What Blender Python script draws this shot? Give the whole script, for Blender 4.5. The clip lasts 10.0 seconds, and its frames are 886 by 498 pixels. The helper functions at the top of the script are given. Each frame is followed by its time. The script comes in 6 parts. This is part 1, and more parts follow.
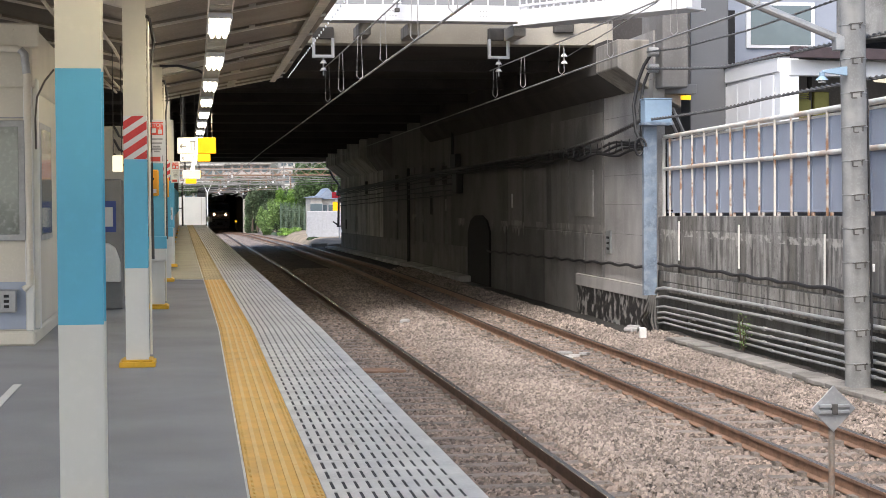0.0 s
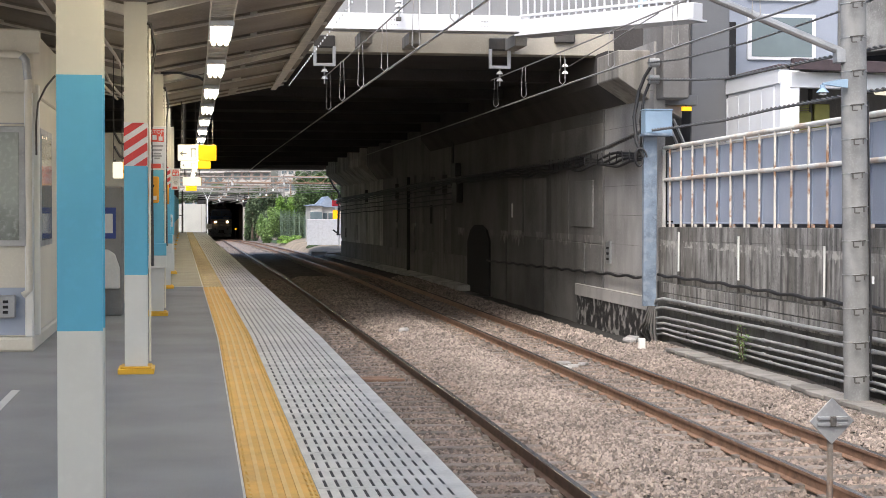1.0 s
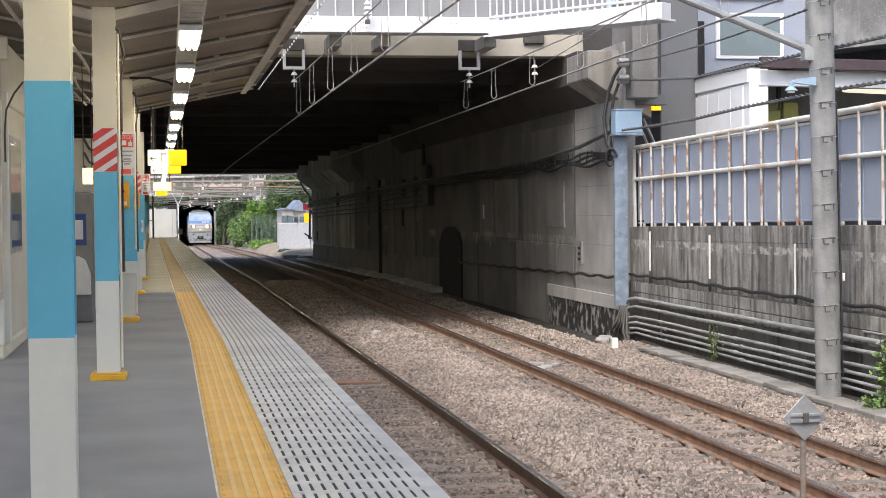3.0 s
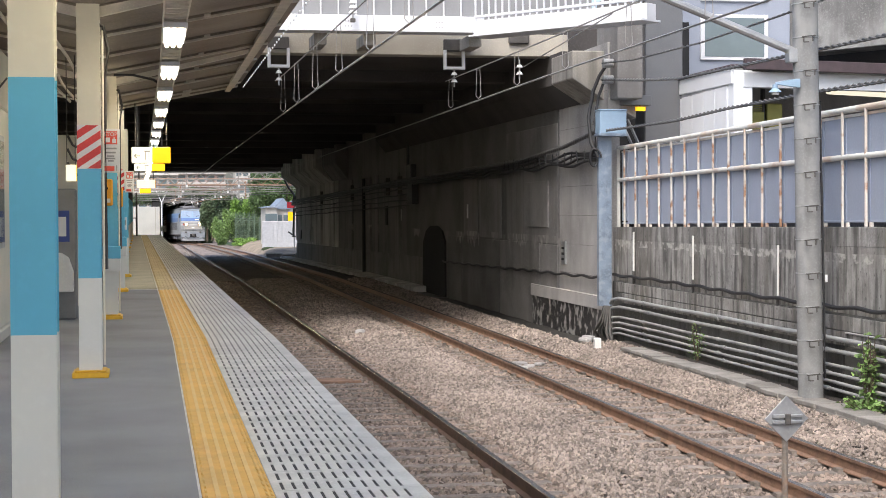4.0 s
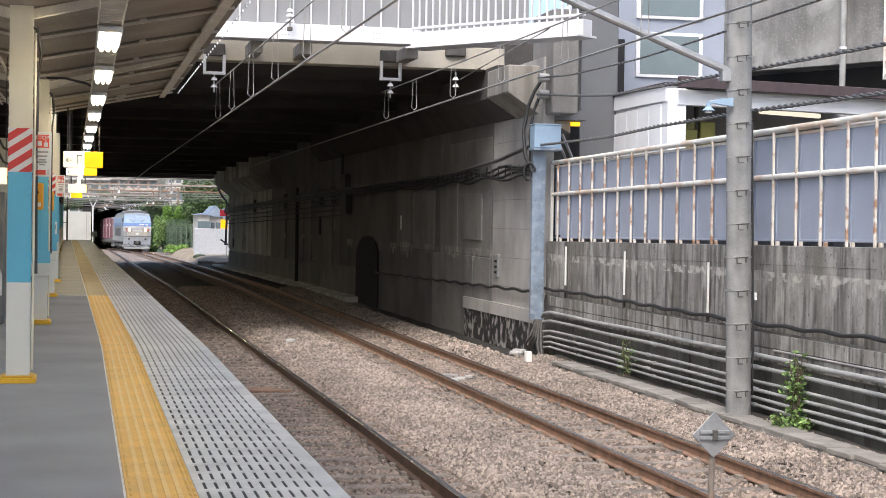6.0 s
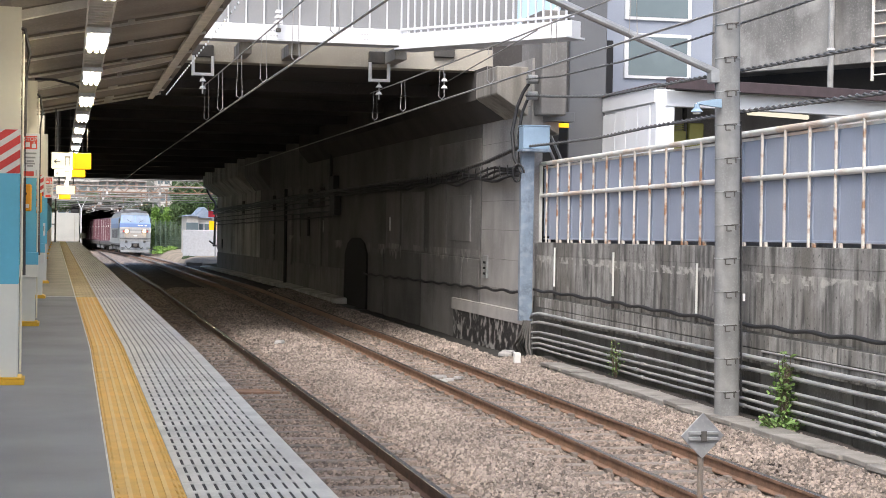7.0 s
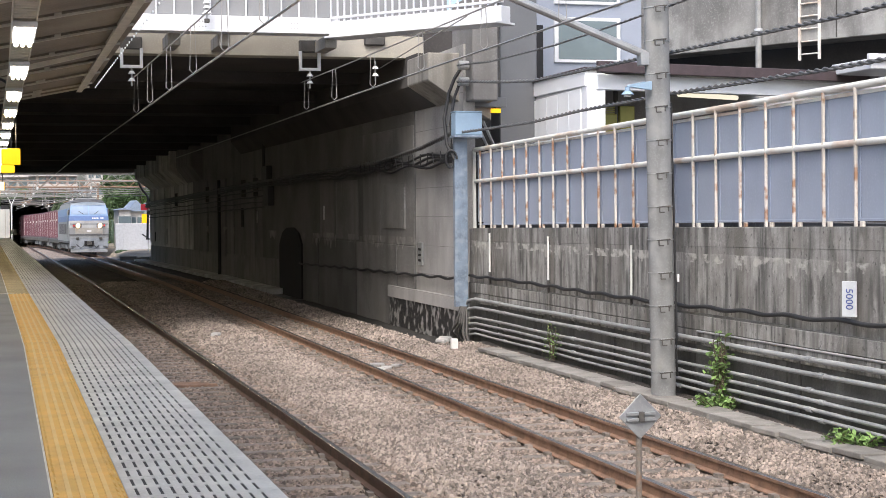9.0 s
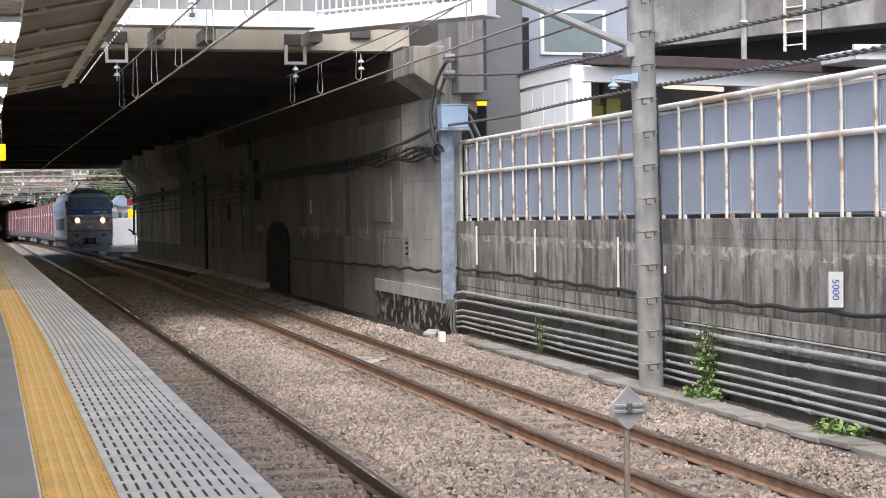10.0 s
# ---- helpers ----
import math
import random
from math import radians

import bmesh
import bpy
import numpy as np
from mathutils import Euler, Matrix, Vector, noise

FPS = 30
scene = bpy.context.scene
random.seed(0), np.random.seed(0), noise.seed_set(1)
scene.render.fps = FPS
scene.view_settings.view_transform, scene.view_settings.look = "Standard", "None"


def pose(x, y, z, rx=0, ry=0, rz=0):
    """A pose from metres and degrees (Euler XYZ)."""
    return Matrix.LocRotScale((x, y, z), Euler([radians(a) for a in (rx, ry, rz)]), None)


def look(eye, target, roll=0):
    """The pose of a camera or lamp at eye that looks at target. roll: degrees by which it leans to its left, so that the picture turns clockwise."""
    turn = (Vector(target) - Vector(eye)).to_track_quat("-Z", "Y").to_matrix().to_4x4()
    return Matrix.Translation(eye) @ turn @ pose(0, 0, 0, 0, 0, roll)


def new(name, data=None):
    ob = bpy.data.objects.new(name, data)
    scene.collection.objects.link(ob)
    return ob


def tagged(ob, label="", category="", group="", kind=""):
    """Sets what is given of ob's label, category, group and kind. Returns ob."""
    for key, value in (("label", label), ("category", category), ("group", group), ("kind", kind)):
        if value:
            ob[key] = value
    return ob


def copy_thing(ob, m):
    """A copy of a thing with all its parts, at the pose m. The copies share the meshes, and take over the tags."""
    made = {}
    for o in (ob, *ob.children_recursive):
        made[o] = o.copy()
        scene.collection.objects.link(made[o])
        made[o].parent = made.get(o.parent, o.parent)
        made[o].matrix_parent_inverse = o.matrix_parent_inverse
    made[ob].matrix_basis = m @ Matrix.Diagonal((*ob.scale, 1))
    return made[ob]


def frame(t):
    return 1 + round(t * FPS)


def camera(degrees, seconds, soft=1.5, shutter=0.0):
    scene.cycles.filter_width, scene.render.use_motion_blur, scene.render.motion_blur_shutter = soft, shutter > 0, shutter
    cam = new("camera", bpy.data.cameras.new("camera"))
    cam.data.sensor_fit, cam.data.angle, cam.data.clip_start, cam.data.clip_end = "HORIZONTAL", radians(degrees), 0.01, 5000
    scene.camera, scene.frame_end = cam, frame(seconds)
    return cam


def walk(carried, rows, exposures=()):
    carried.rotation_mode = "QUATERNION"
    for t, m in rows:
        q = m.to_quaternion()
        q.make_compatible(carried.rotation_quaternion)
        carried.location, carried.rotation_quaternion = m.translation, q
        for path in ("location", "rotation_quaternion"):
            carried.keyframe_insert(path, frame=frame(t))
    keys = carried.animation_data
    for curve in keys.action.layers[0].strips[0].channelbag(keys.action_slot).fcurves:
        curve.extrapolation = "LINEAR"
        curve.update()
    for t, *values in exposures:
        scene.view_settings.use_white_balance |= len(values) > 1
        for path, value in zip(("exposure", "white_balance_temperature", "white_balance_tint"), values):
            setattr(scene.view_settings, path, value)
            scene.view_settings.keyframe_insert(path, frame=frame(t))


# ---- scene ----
cam = camera(30.26, 10.0, 0.55)
EYE = 1.39
# seconds, pitch, lean, yaw of the hand-held camera, which turns on the spot
ROWS = [
    (0, -1.720, 0.340, -8.570),
    (0.5, -1.592, 0.062, -8.578),
    (1, -1.401, -0.112, -8.571),
    (1.5, -1.236, -0.169, -8.677),
    (2, -1.248, 0.240, -8.734),
    (2.5, -1.287, 0.545, -9.150),
    (4, -1.366, 0.214, -10.128),
    (4.5, -1.308, -0.075, -10.079),
    (5, -1.189, -0.617, -10.207),
    (5.5, -1.083, -0.754, -11.380),
    (6, -0.951, -0.936, -12.451),
    (7.5, -0.859, -0.764, -13.324),
    (8, -0.835, -0.355, -14.416),
    (8.5, -0.936, 0.215, -14.749),
    (9, -1.339, 0.387, -15.140),
    (9.5, -1.374, 0.718, -15.290),
    (10, -1.584, 0.740, -15.603),
]
walk(cam, [(t, pose(0, 0, EYE, 90 + p, r, w)) for t, p, r, w in ROWS])

# ---- light: a bright, overcast day ----
world = bpy.data.worlds.new("sky")
scene.world = world
world.use_nodes = True
wn, wl = world.node_tree.nodes, world.node_tree.links
sky = wn.new("ShaderNodeTexSky")
sky.sky_type, sky.sun_disc = "NISHITA", False
sky.sun_elevation, sky.sun_rotation = radians(51), radians(205)
sky.air_density, sky.dust_density = 1.0, 4.0
soft = wn.new("ShaderNodeHueSaturation")
soft.inputs["Saturation"].default_value = 1.0
wl.new(sky.outputs[0], soft.inputs["Color"])
wl.new(soft.outputs[0], wn["Background"].inputs["Color"])
wn["Background"].inputs["Strength"].default_value = 0.15
sun = new("sun", bpy.data.lights.new("sun", "SUN"))
sun.data.energy, sun.data.angle, sun.data.color = 1.4, radians(28), (1.0, 0.985, 0.965)
sun.matrix_world = look((0, 0, 50), (12, 26, 15))
scene.view_settings.exposure = 1.0


# ---- materials ----
def mat(name, base, rough=0.7, vary=0.12, scale=6.0, fine=60.0, bump=0.15, metal=0.0, streak=0.0, streak_col=(0.06, 0.055, 0.05), streak_scale=(4, 4, 0.3),
        patch=0.0, patch_col=(0.3, 0.28, 0.25), patch_scale=1.2, island=0.0, objr=0.0, spec=0.5):
    """A surface with two scales of variation, optional vertical run stains, patches, and a random tone per piece."""
    m = bpy.data.materials.new(name)
    m.use_nodes = True
    n, l = m.node_tree.nodes, m.node_tree.links
    b = n["Principled BSDF"]
    b.inputs["Roughness"].default_value, b.inputs["Metallic"].default_value = rough, metal
    b.inputs["Specular IOR Level"].default_value = spec
    pos = n.new("ShaderNodeTexCoord")
    out = n.new("ShaderNodeRGB")
    out.outputs[0].default_value = (*base, 1)
    col = out.outputs[0]

    def tex(s, detail, vec=None):
        t = n.new("ShaderNodeTexNoise")
        t.inputs["Scale"].default_value, t.inputs["Detail"].default_value = s, detail
        l.new(vec or geo.outputs["Position"], t.inputs["Vector"])
        return t.outputs["Fac"]

    def ramp(fac, lo, hi):
        r = n.new("ShaderNodeMapRange")
        r.inputs["From Min"].default_value, r.inputs["From Max"].default_value = lo, hi
        l.new(fac, r.inputs["Value"])
        return r.outputs[0]

    def mix(fac, a, c, blend="MIX"):
        x = n.new("ShaderNodeMix")
        x.data_type, x.blend_type = "RGBA", blend
        if isinstance(fac, float):
            x.inputs["Factor"].default_value = fac
        else:
            l.new(fac, x.inputs["Factor"])
        l.new(a, x.inputs["A"])
        if isinstance(c, tuple):
            x.inputs["B"].default_value = (*c, 1)
        else:
            l.new(c, x.inputs["B"])
        return x.outputs["Result"]

    def times(a, k):
        x = n.new("ShaderNodeMath")
        x.operation = "MULTIPLY"
        l.new(a, x.inputs[0])
        x.inputs[1].default_value = k
        return x.outputs[0]

    geo = n.new("ShaderNodeNewGeometry")
    big, small = tex(scale, 4), tex(fine, 3)
    if vary:
        dark = tuple(c * (1 - 2.2 * vary) for c in base)
        light = tuple(min(1, c * (1 + 1.2 * vary)) for c in base)
        col = mix(ramp(big, 0.62, 0.35), col, dark)
        col = mix(times(ramp(small, 0.5, 0.75), 0.7), col, light)
    if patch:
        col = mix(times(ramp(tex(patch_scale, 6), 0.5, 0.62), patch), col, patch_col)
    if streak:
        mp = n.new("ShaderNodeMapping")
        mp.inputs["Scale"].default_value = streak_scale
        l.new(geo.outputs["Position"], mp.inputs["Vector"])
        col = mix(times(ramp(tex(1.0, 5, mp.outputs[0]), 0.48, 0.72), streak), col, streak_col)
    if island:
        hs = n.new("ShaderNodeHueSaturation")
        l.new(ramp2(n, l, geo.outputs["Random Per Island"], 1 - island, 1 + island), hs.inputs["Value"])
        l.new(col, hs.inputs["Color"])
        col = hs.outputs[0]
    if objr:
        oi = n.new("ShaderNodeObjectInfo")
        hs = n.new("ShaderNodeHueSaturation")
        l.new(ramp2(n, l, oi.outputs["Random"], 1 - objr, 1 + objr), hs.inputs["Value"])
        l.new(col, hs.inputs["Color"])
        col = hs.outputs[0]
    l.new(col, b.inputs["Base Color"])
    if bump:
        bp = n.new("ShaderNodeBump")
        bp.inputs["Strength"].default_value, bp.inputs["Distance"].default_value = bump, 0.02
        l.new(small, bp.inputs["Height"])
        l.new(bp.outputs[0], b.inputs["Normal"])
    return m


def stained_wall(name):
    """Old retaining-wall concrete: broad and fine run stains, and a broken white lime line under the top band."""
    m = mat(name, (0.335, 0.328, 0.312), 0.92, 0.16, 1.3, 30, 0.3, patch=0.7, patch_col=(0.22, 0.21, 0.195), patch_scale=2.2)
    n, l = m.node_tree.nodes, m.node_tree.links
    b = n["Principled BSDF"]
    col = b.inputs["Base Color"].links[0].from_socket
    geo = n.new("ShaderNodeNewGeometry")

    def layer(col, scale, lo, hi, amount, tint, mask=None):
        mp = n.new("ShaderNodeMapping")
        mp.inputs["Scale"].default_value = scale
        l.new(geo.outputs["Position"], mp.inputs["Vector"])
        t = n.new("ShaderNodeTexNoise")
        t.inputs["Scale"].default_value, t.inputs["Detail"].default_value = 1.0, 4
        l.new(mp.outputs[0], t.inputs["Vector"])
        r = n.new("ShaderNodeMapRange")
        r.inputs["From Min"].default_value, r.inputs["From Max"].default_value, r.inputs["To Max"].default_value = lo, hi, amount
        l.new(t.outputs["Fac"], r.inputs["Value"])
        fac = r.outputs[0]
        if mask is not None:
            k = n.new("ShaderNodeMath")
            k.operation = "MULTIPLY"
            l.new(fac, k.inputs[0])
            l.new(mask, k.inputs[1])
            fac = k.outputs[0]
        x = n.new("ShaderNodeMix")
        x.data_type = "RGBA"
        l.new(fac, x.inputs["Factor"])
        l.new(col, x.inputs["A"])
        x.inputs["B"].default_value = (*tint, 1)
        return x.outputs["Result"]

    col = layer(col, (1.7, 1.7, 0.14), 0.48, 0.6, 0.8, (0.13, 0.12, 0.105))
    col = layer(col, (5, 5, 0.9), 0.5, 0.66, 0.75, (0.085, 0.082, 0.075))
    col = layer(col, (6.5, 6.5, 0.5), 0.5, 0.64, 0.82, (0.06, 0.058, 0.055))
    col = layer(col, (2.5, 2.5, 2.2), 0.5, 0.68, 0.2, (0.33, 0.325, 0.31))
    col = layer(col, (4, 4, 1.6), 0.56, 0.66, 0.35, (0.5, 0.49, 0.46))
    col = layer(col, (19, 19, 12), 0.62, 0.7, 0.7, (0.05, 0.05, 0.045))
    sep = n.new("ShaderNodeSeparateXYZ")
    l.new(geo.outputs["Position"], sep.inputs[0])
    near = n.new("ShaderNodeMath")
    near.operation = "COMPARE"
    near.inputs[1].default_value, near.inputs[2].default_value = 0.73, 0.06
    l.new(sep.outputs["Z"], near.inputs[0])
    col = layer(col, (5, 5, 9), 0.5, 0.62, 0.6, (0.58, 0.56, 0.52), near.outputs[0])
    l.new(col, b.inputs["Base Color"])
    return m


def lime_runs(m, z, amount):
    """Pale lime that seeped from a joint at height z and ran down the wall."""
    n, l = m.node_tree.nodes, m.node_tree.links
    b = n["Principled BSDF"]
    col = b.inputs["Base Color"].links[0].from_socket
    geo = n.new("ShaderNodeNewGeometry")
    sep = n.new("ShaderNodeSeparateXYZ")
    l.new(geo.outputs["Position"], sep.inputs[0])

    def grain(scale, lo, hi):
        mp = n.new("ShaderNodeMapping")
        mp.inputs["Scale"].default_value = scale
        l.new(geo.outputs["Position"], mp.inputs["Vector"])
        t = n.new("ShaderNodeTexNoise")
        t.inputs["Scale"].default_value, t.inputs["Detail"].default_value = 1.0, 4
        l.new(mp.outputs[0], t.inputs["Vector"])
        r = n.new("ShaderNodeMapRange")
        r.inputs["From Min"].default_value, r.inputs["From Max"].default_value = lo, hi
        l.new(t.outputs["Fac"], r.inputs["Value"])
        return r.outputs[0]

    def op(kind, a, c):
        x = n.new("ShaderNodeMath")
        x.operation = kind
        for k, v in enumerate((a, c)):
            if isinstance(v, float):
                x.inputs[k].default_value = v
            else:
                l.new(v, x.inputs[k])
        return x.outputs[0]

    depth = op("SUBTRACT", z, sep.outputs["Z"])
    reach = op("MULTIPLY", grain((2.6, 2.6, 0.2), 0.34, 0.8), 0.6)
    run = op("MULTIPLY", op("GREATER_THAN", depth, 0.0), op("LESS_THAN", depth, reach))
    fac = op("MULTIPLY", op("MULTIPLY", op("MULTIPLY", run, grain((9.0, 9.0, 2.0), 0.36, 0.62)), grain((0.7, 0.7, 0.3), 0.45, 0.58)), amount)
    x = n.new("ShaderNodeMix")
    x.data_type = "RGBA"
    l.new(fac, x.inputs["Factor"])
    l.new(col, x.inputs["A"])
    x.inputs["B"].default_value = (0.52, 0.5, 0.46, 1)
    l.new(x.outputs["Result"], b.inputs["Base Color"])


def ramp2(n, l, sock, lo, hi):
    r = n.new("ShaderNodeMapRange")
    r.inputs["To Min"].default_value, r.inputs["To Max"].default_value = lo, hi
    l.new(sock, r.inputs["Value"])
    return r.outputs[0]


def glow(name, col, strength):
    m = bpy.data.materials.new(name)
    m.use_nodes = True
    b = m.node_tree.nodes["Principled BSDF"]
    b.inputs["Base Color"].default_value = (*[min(0.8, c) for c in col], 1)
    b.inputs["Emission Color"].default_value = (*col, 1)
    b.inputs["Emission Strength"].default_value = strength
    b.inputs["Roughness"].default_value = 0.65
    return m


M = {}
M["asphalt"] = mat("platform_asphalt", (0.27, 0.278, 0.286), 0.85, 0.1, 0.9, 90, 0.2, patch=0.35, patch_col=(0.305, 0.308, 0.31), patch_scale=0.5)
M["asphalt_far"] = mat("old_platform_paving", (0.175, 0.163, 0.115), 0.5, 0.15, 1.2, 60, 0.2, patch=0.4, patch_col=(0.2, 0.185, 0.14))
M["yellow_tile"] = mat("yellow_tactile_tile", (0.78, 0.47, 0.105), 0.6, 0.06, 5, 80, 0.1, objr=0.05, patch=0.25, patch_col=(0.56, 0.37, 0.13), patch_scale=3)
M["tile_bar"] = mat("worn_yellow_bar", (0.78, 0.55, 0.2), 0.55, 0.05, 5, 80, 0.05)
M["tile_bar_far"] = mat("worn_pale_bar", (0.6, 0.54, 0.42), 0.6, 0.08, 5, 80, 0.05)
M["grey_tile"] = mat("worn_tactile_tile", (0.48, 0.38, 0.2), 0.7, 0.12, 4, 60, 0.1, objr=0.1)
M["grip"] = mat("grey_grip_plate", (0.68, 0.675, 0.65), 0.6, 0.1, 3, 50, 0.15, objr=0.07, patch=0.3, patch_col=(0.45, 0.45, 0.44), patch_scale=2)
M["grip_dark"] = mat("grip_slot_bottom", (0.06, 0.06, 0.062), 0.9, 0.1)
M["grip_far"] = mat("old_grip_plate", (0.45, 0.45, 0.45), 0.45, 0.14, 2, 50, 0.15, objr=0.12)
M["coping"] = mat("platform_coping", (0.5, 0.5, 0.49), 0.7, 0.12, 3, 50, 0.15)
M["paint_white"] = mat("white_paint", (0.72, 0.72, 0.7), 0.55, 0.05, 3, 40, 0.06)
M["cream"] = mat("cream_paint", (0.68, 0.65, 0.54), 0.35, 0.02, 2, 25, 0.02)
M["cream_low"] = mat("off_white_paint", (0.68, 0.69, 0.66), 0.35, 0.02, 2, 25, 0.02)
M["blue"] = mat("light_blue_paint", (0.12, 0.455, 0.66), 0.3, 0.03, 2, 25, 0.02)
M["yellow_paint"] = mat("yellow_paint", (0.75, 0.43, 0.03), 0.5, 0.06)
M["red_tape"] = mat("red_tape", (0.6, 0.05, 0.05), 0.4, 0.05)
M["concrete"] = mat("grey_concrete", (0.36, 0.34, 0.31), 0.9, 0.13, 0.9, 30, 0.2, streak=0.55, patch=0.3, patch_col=(0.25, 0.235, 0.21), patch_scale=0.7)
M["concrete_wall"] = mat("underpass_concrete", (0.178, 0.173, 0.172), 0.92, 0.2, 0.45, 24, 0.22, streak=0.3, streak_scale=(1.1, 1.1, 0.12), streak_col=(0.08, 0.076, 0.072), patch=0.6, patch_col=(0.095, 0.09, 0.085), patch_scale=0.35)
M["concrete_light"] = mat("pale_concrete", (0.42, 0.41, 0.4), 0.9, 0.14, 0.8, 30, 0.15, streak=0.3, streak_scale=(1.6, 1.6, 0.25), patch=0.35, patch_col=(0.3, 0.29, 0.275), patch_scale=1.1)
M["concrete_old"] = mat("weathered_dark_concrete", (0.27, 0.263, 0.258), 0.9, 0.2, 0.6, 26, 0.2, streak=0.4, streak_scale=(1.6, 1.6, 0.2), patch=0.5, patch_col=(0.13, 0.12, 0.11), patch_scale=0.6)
# far wall concrete, lightened for the daylight that reaches it
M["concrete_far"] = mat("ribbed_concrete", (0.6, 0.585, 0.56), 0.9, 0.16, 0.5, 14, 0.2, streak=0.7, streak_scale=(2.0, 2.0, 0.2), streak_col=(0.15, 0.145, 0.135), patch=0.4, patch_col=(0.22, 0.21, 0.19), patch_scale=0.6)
M["beam_paint"] = mat("cream_beam_paint", (0.43, 0.4, 0.34), 0.7, 0.12, 0.6, 30, 0.08, patch=0.4, patch_col=(0.3, 0.27, 0.22), patch_scale=1.1)
M["foot_concrete"] = mat("damp_algae_concrete", (0.145, 0.142, 0.133), 0.85, 0.2, 1.0, 26, 0.3, streak=0.9, streak_scale=(3, 3, 0.5), streak_col=(0.045, 0.045, 0.04), patch=0.5, patch_col=(0.1, 0.1, 0.085), patch_scale=1.6)
M["viaduct"] = mat("streaked_viaduct_concrete", (0.27, 0.268, 0.262), 0.9, 0.2, 0.6, 20, 0.2, streak=0.85, streak_scale=(1.4, 1.4, 0.3), streak_col=(0.09, 0.088, 0.085), patch=0.5, patch_col=(0.46, 0.46, 0.45), patch_scale=0.8)
M["kerb_pale"] = mat("pale_dusty_kerb", (0.55, 0.54, 0.52), 0.9, 0.2, 1.2, 20, 0.3, patch=0.5, patch_col=(0.3, 0.29, 0.275), patch_scale=0.8)
# middle wall concrete, with the underpass shade put into its tone
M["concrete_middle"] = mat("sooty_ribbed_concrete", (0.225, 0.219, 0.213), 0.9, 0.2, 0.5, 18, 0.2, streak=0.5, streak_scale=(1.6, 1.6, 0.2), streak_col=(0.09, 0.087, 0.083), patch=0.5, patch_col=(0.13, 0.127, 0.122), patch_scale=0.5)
M["dark_ground"] = mat("dark_damp_paving", (0.045, 0.043, 0.04), 0.8, 0.15)
M["lid"] = mat("grey_trough_lid", (0.27, 0.255, 0.235), 0.9, 0.15, 3, 40, 0.25, objr=0.15, patch=0.4, patch_col=(0.19, 0.175, 0.155), patch_scale=2)
M["rail_panel"] = mat("grey_railing_panel", (0.24, 0.245, 0.255), 0.5, 0.05, 1.2, 30, 0.03)
M["timber"] = mat("weathered_red_brown_timber", (0.26, 0.16, 0.11), 0.85, 0.2, 4, 40, 0.3)
M["yellowish"] = mat("yellow_green_panel", (0.42, 0.4, 0.12), 0.6, 0.08)
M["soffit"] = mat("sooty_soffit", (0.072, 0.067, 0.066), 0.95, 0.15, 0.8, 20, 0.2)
M["tar"] = mat("peeling_black_tar", (0.025, 0.025, 0.027), 0.6, 0.1, 6, 50, 0.4, patch=0.85, patch_col=(0.38, 0.37, 0.36), patch_scale=4.5)
M["steel_white"] = mat("white_painted_steel", (0.62, 0.63, 0.66), 0.45, 0.03, 2, 30, 0.03)
M["steel_grey"] = mat("galvanised_steel", (0.4, 0.41, 0.42), 0.45, 0.1, 4, 40, 0.05, metal=0.6)
M["steel_dark"] = mat("dark_steel", (0.08, 0.075, 0.07), 0.6, 0.15, 4, 40, 0.1)
M["roof_sheet"] = mat("canopy_roof_sheet", (0.31, 0.265, 0.215), 0.7, 0.16, 0.8, 30, 0.1, patch=0.5, patch_col=(0.2, 0.165, 0.125), patch_scale=0.9)
M["roof_frame"] = mat("canopy_frame_paint", (0.64, 0.6, 0.52), 0.6, 0.08)
M["steel_old"] = mat("weathered_steel", (0.26, 0.255, 0.245), 0.7, 0.15, 4, 40, 0.1)
M["rail_side"] = mat("rusty_rail", (0.25, 0.15, 0.1), 0.75, 0.18, 6, 60, 0.2)
M["rail_dark"] = mat("dark_rail", (0.11, 0.066, 0.048), 0.65, 0.18, 6, 60, 0.2)
M["rail_top"] = mat("polished_rail_head", (0.45, 0.41, 0.38), 0.27, 0.08, 8, 60, 0.0, metal=0.85)
M["sleeper"] = mat("weathered_sleeper", (0.22, 0.19, 0.165), 0.9, 0.2, 5, 40, 0.3, objr=0.2)
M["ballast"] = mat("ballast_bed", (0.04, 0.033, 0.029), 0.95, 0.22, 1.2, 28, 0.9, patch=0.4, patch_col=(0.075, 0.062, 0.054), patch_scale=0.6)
M["stone"] = mat("ballast_stone", (0.29, 0.241, 0.207), 0.9, 0.16, 0.7, 60, 0.3, island=0.52)
M["stone_rusty"] = mat("rust_stained_stone", (0.24, 0.19, 0.157), 0.9, 0.16, 0.8, 60, 0.3, island=0.6)
M["soil"] = mat("dusty_soil", (0.3, 0.25, 0.19), 0.95, 0.2, 0.5, 12, 0.4)
M["white_panel"] = mat("white_wall_panel", (0.84, 0.86, 0.9), 0.4, 0.02, 1.5, 30, 0.03)
M["post_rust"] = mat("weathered_post", (0.22, 0.19, 0.165), 0.75, 0.15, 6, 60, 0.15, patch=0.5, patch_col=(0.2, 0.1, 0.05), patch_scale=8)
M["board_white"] = mat("shaded_white_board", (0.5, 0.53, 0.56), 0.5, 0.05, 6, 60, 0.03)
M["pipe"] = mat("grey_conduit", (0.33, 0.335, 0.335), 0.5, 0.14, 3, 40, 0.06)
M["cable"] = mat("black_cable", (0.025, 0.025, 0.027), 0.6, 0.1)
M["wire"] = mat("weathered_wire", (0.36, 0.35, 0.34), 0.4, 0.1, metal=0.4)
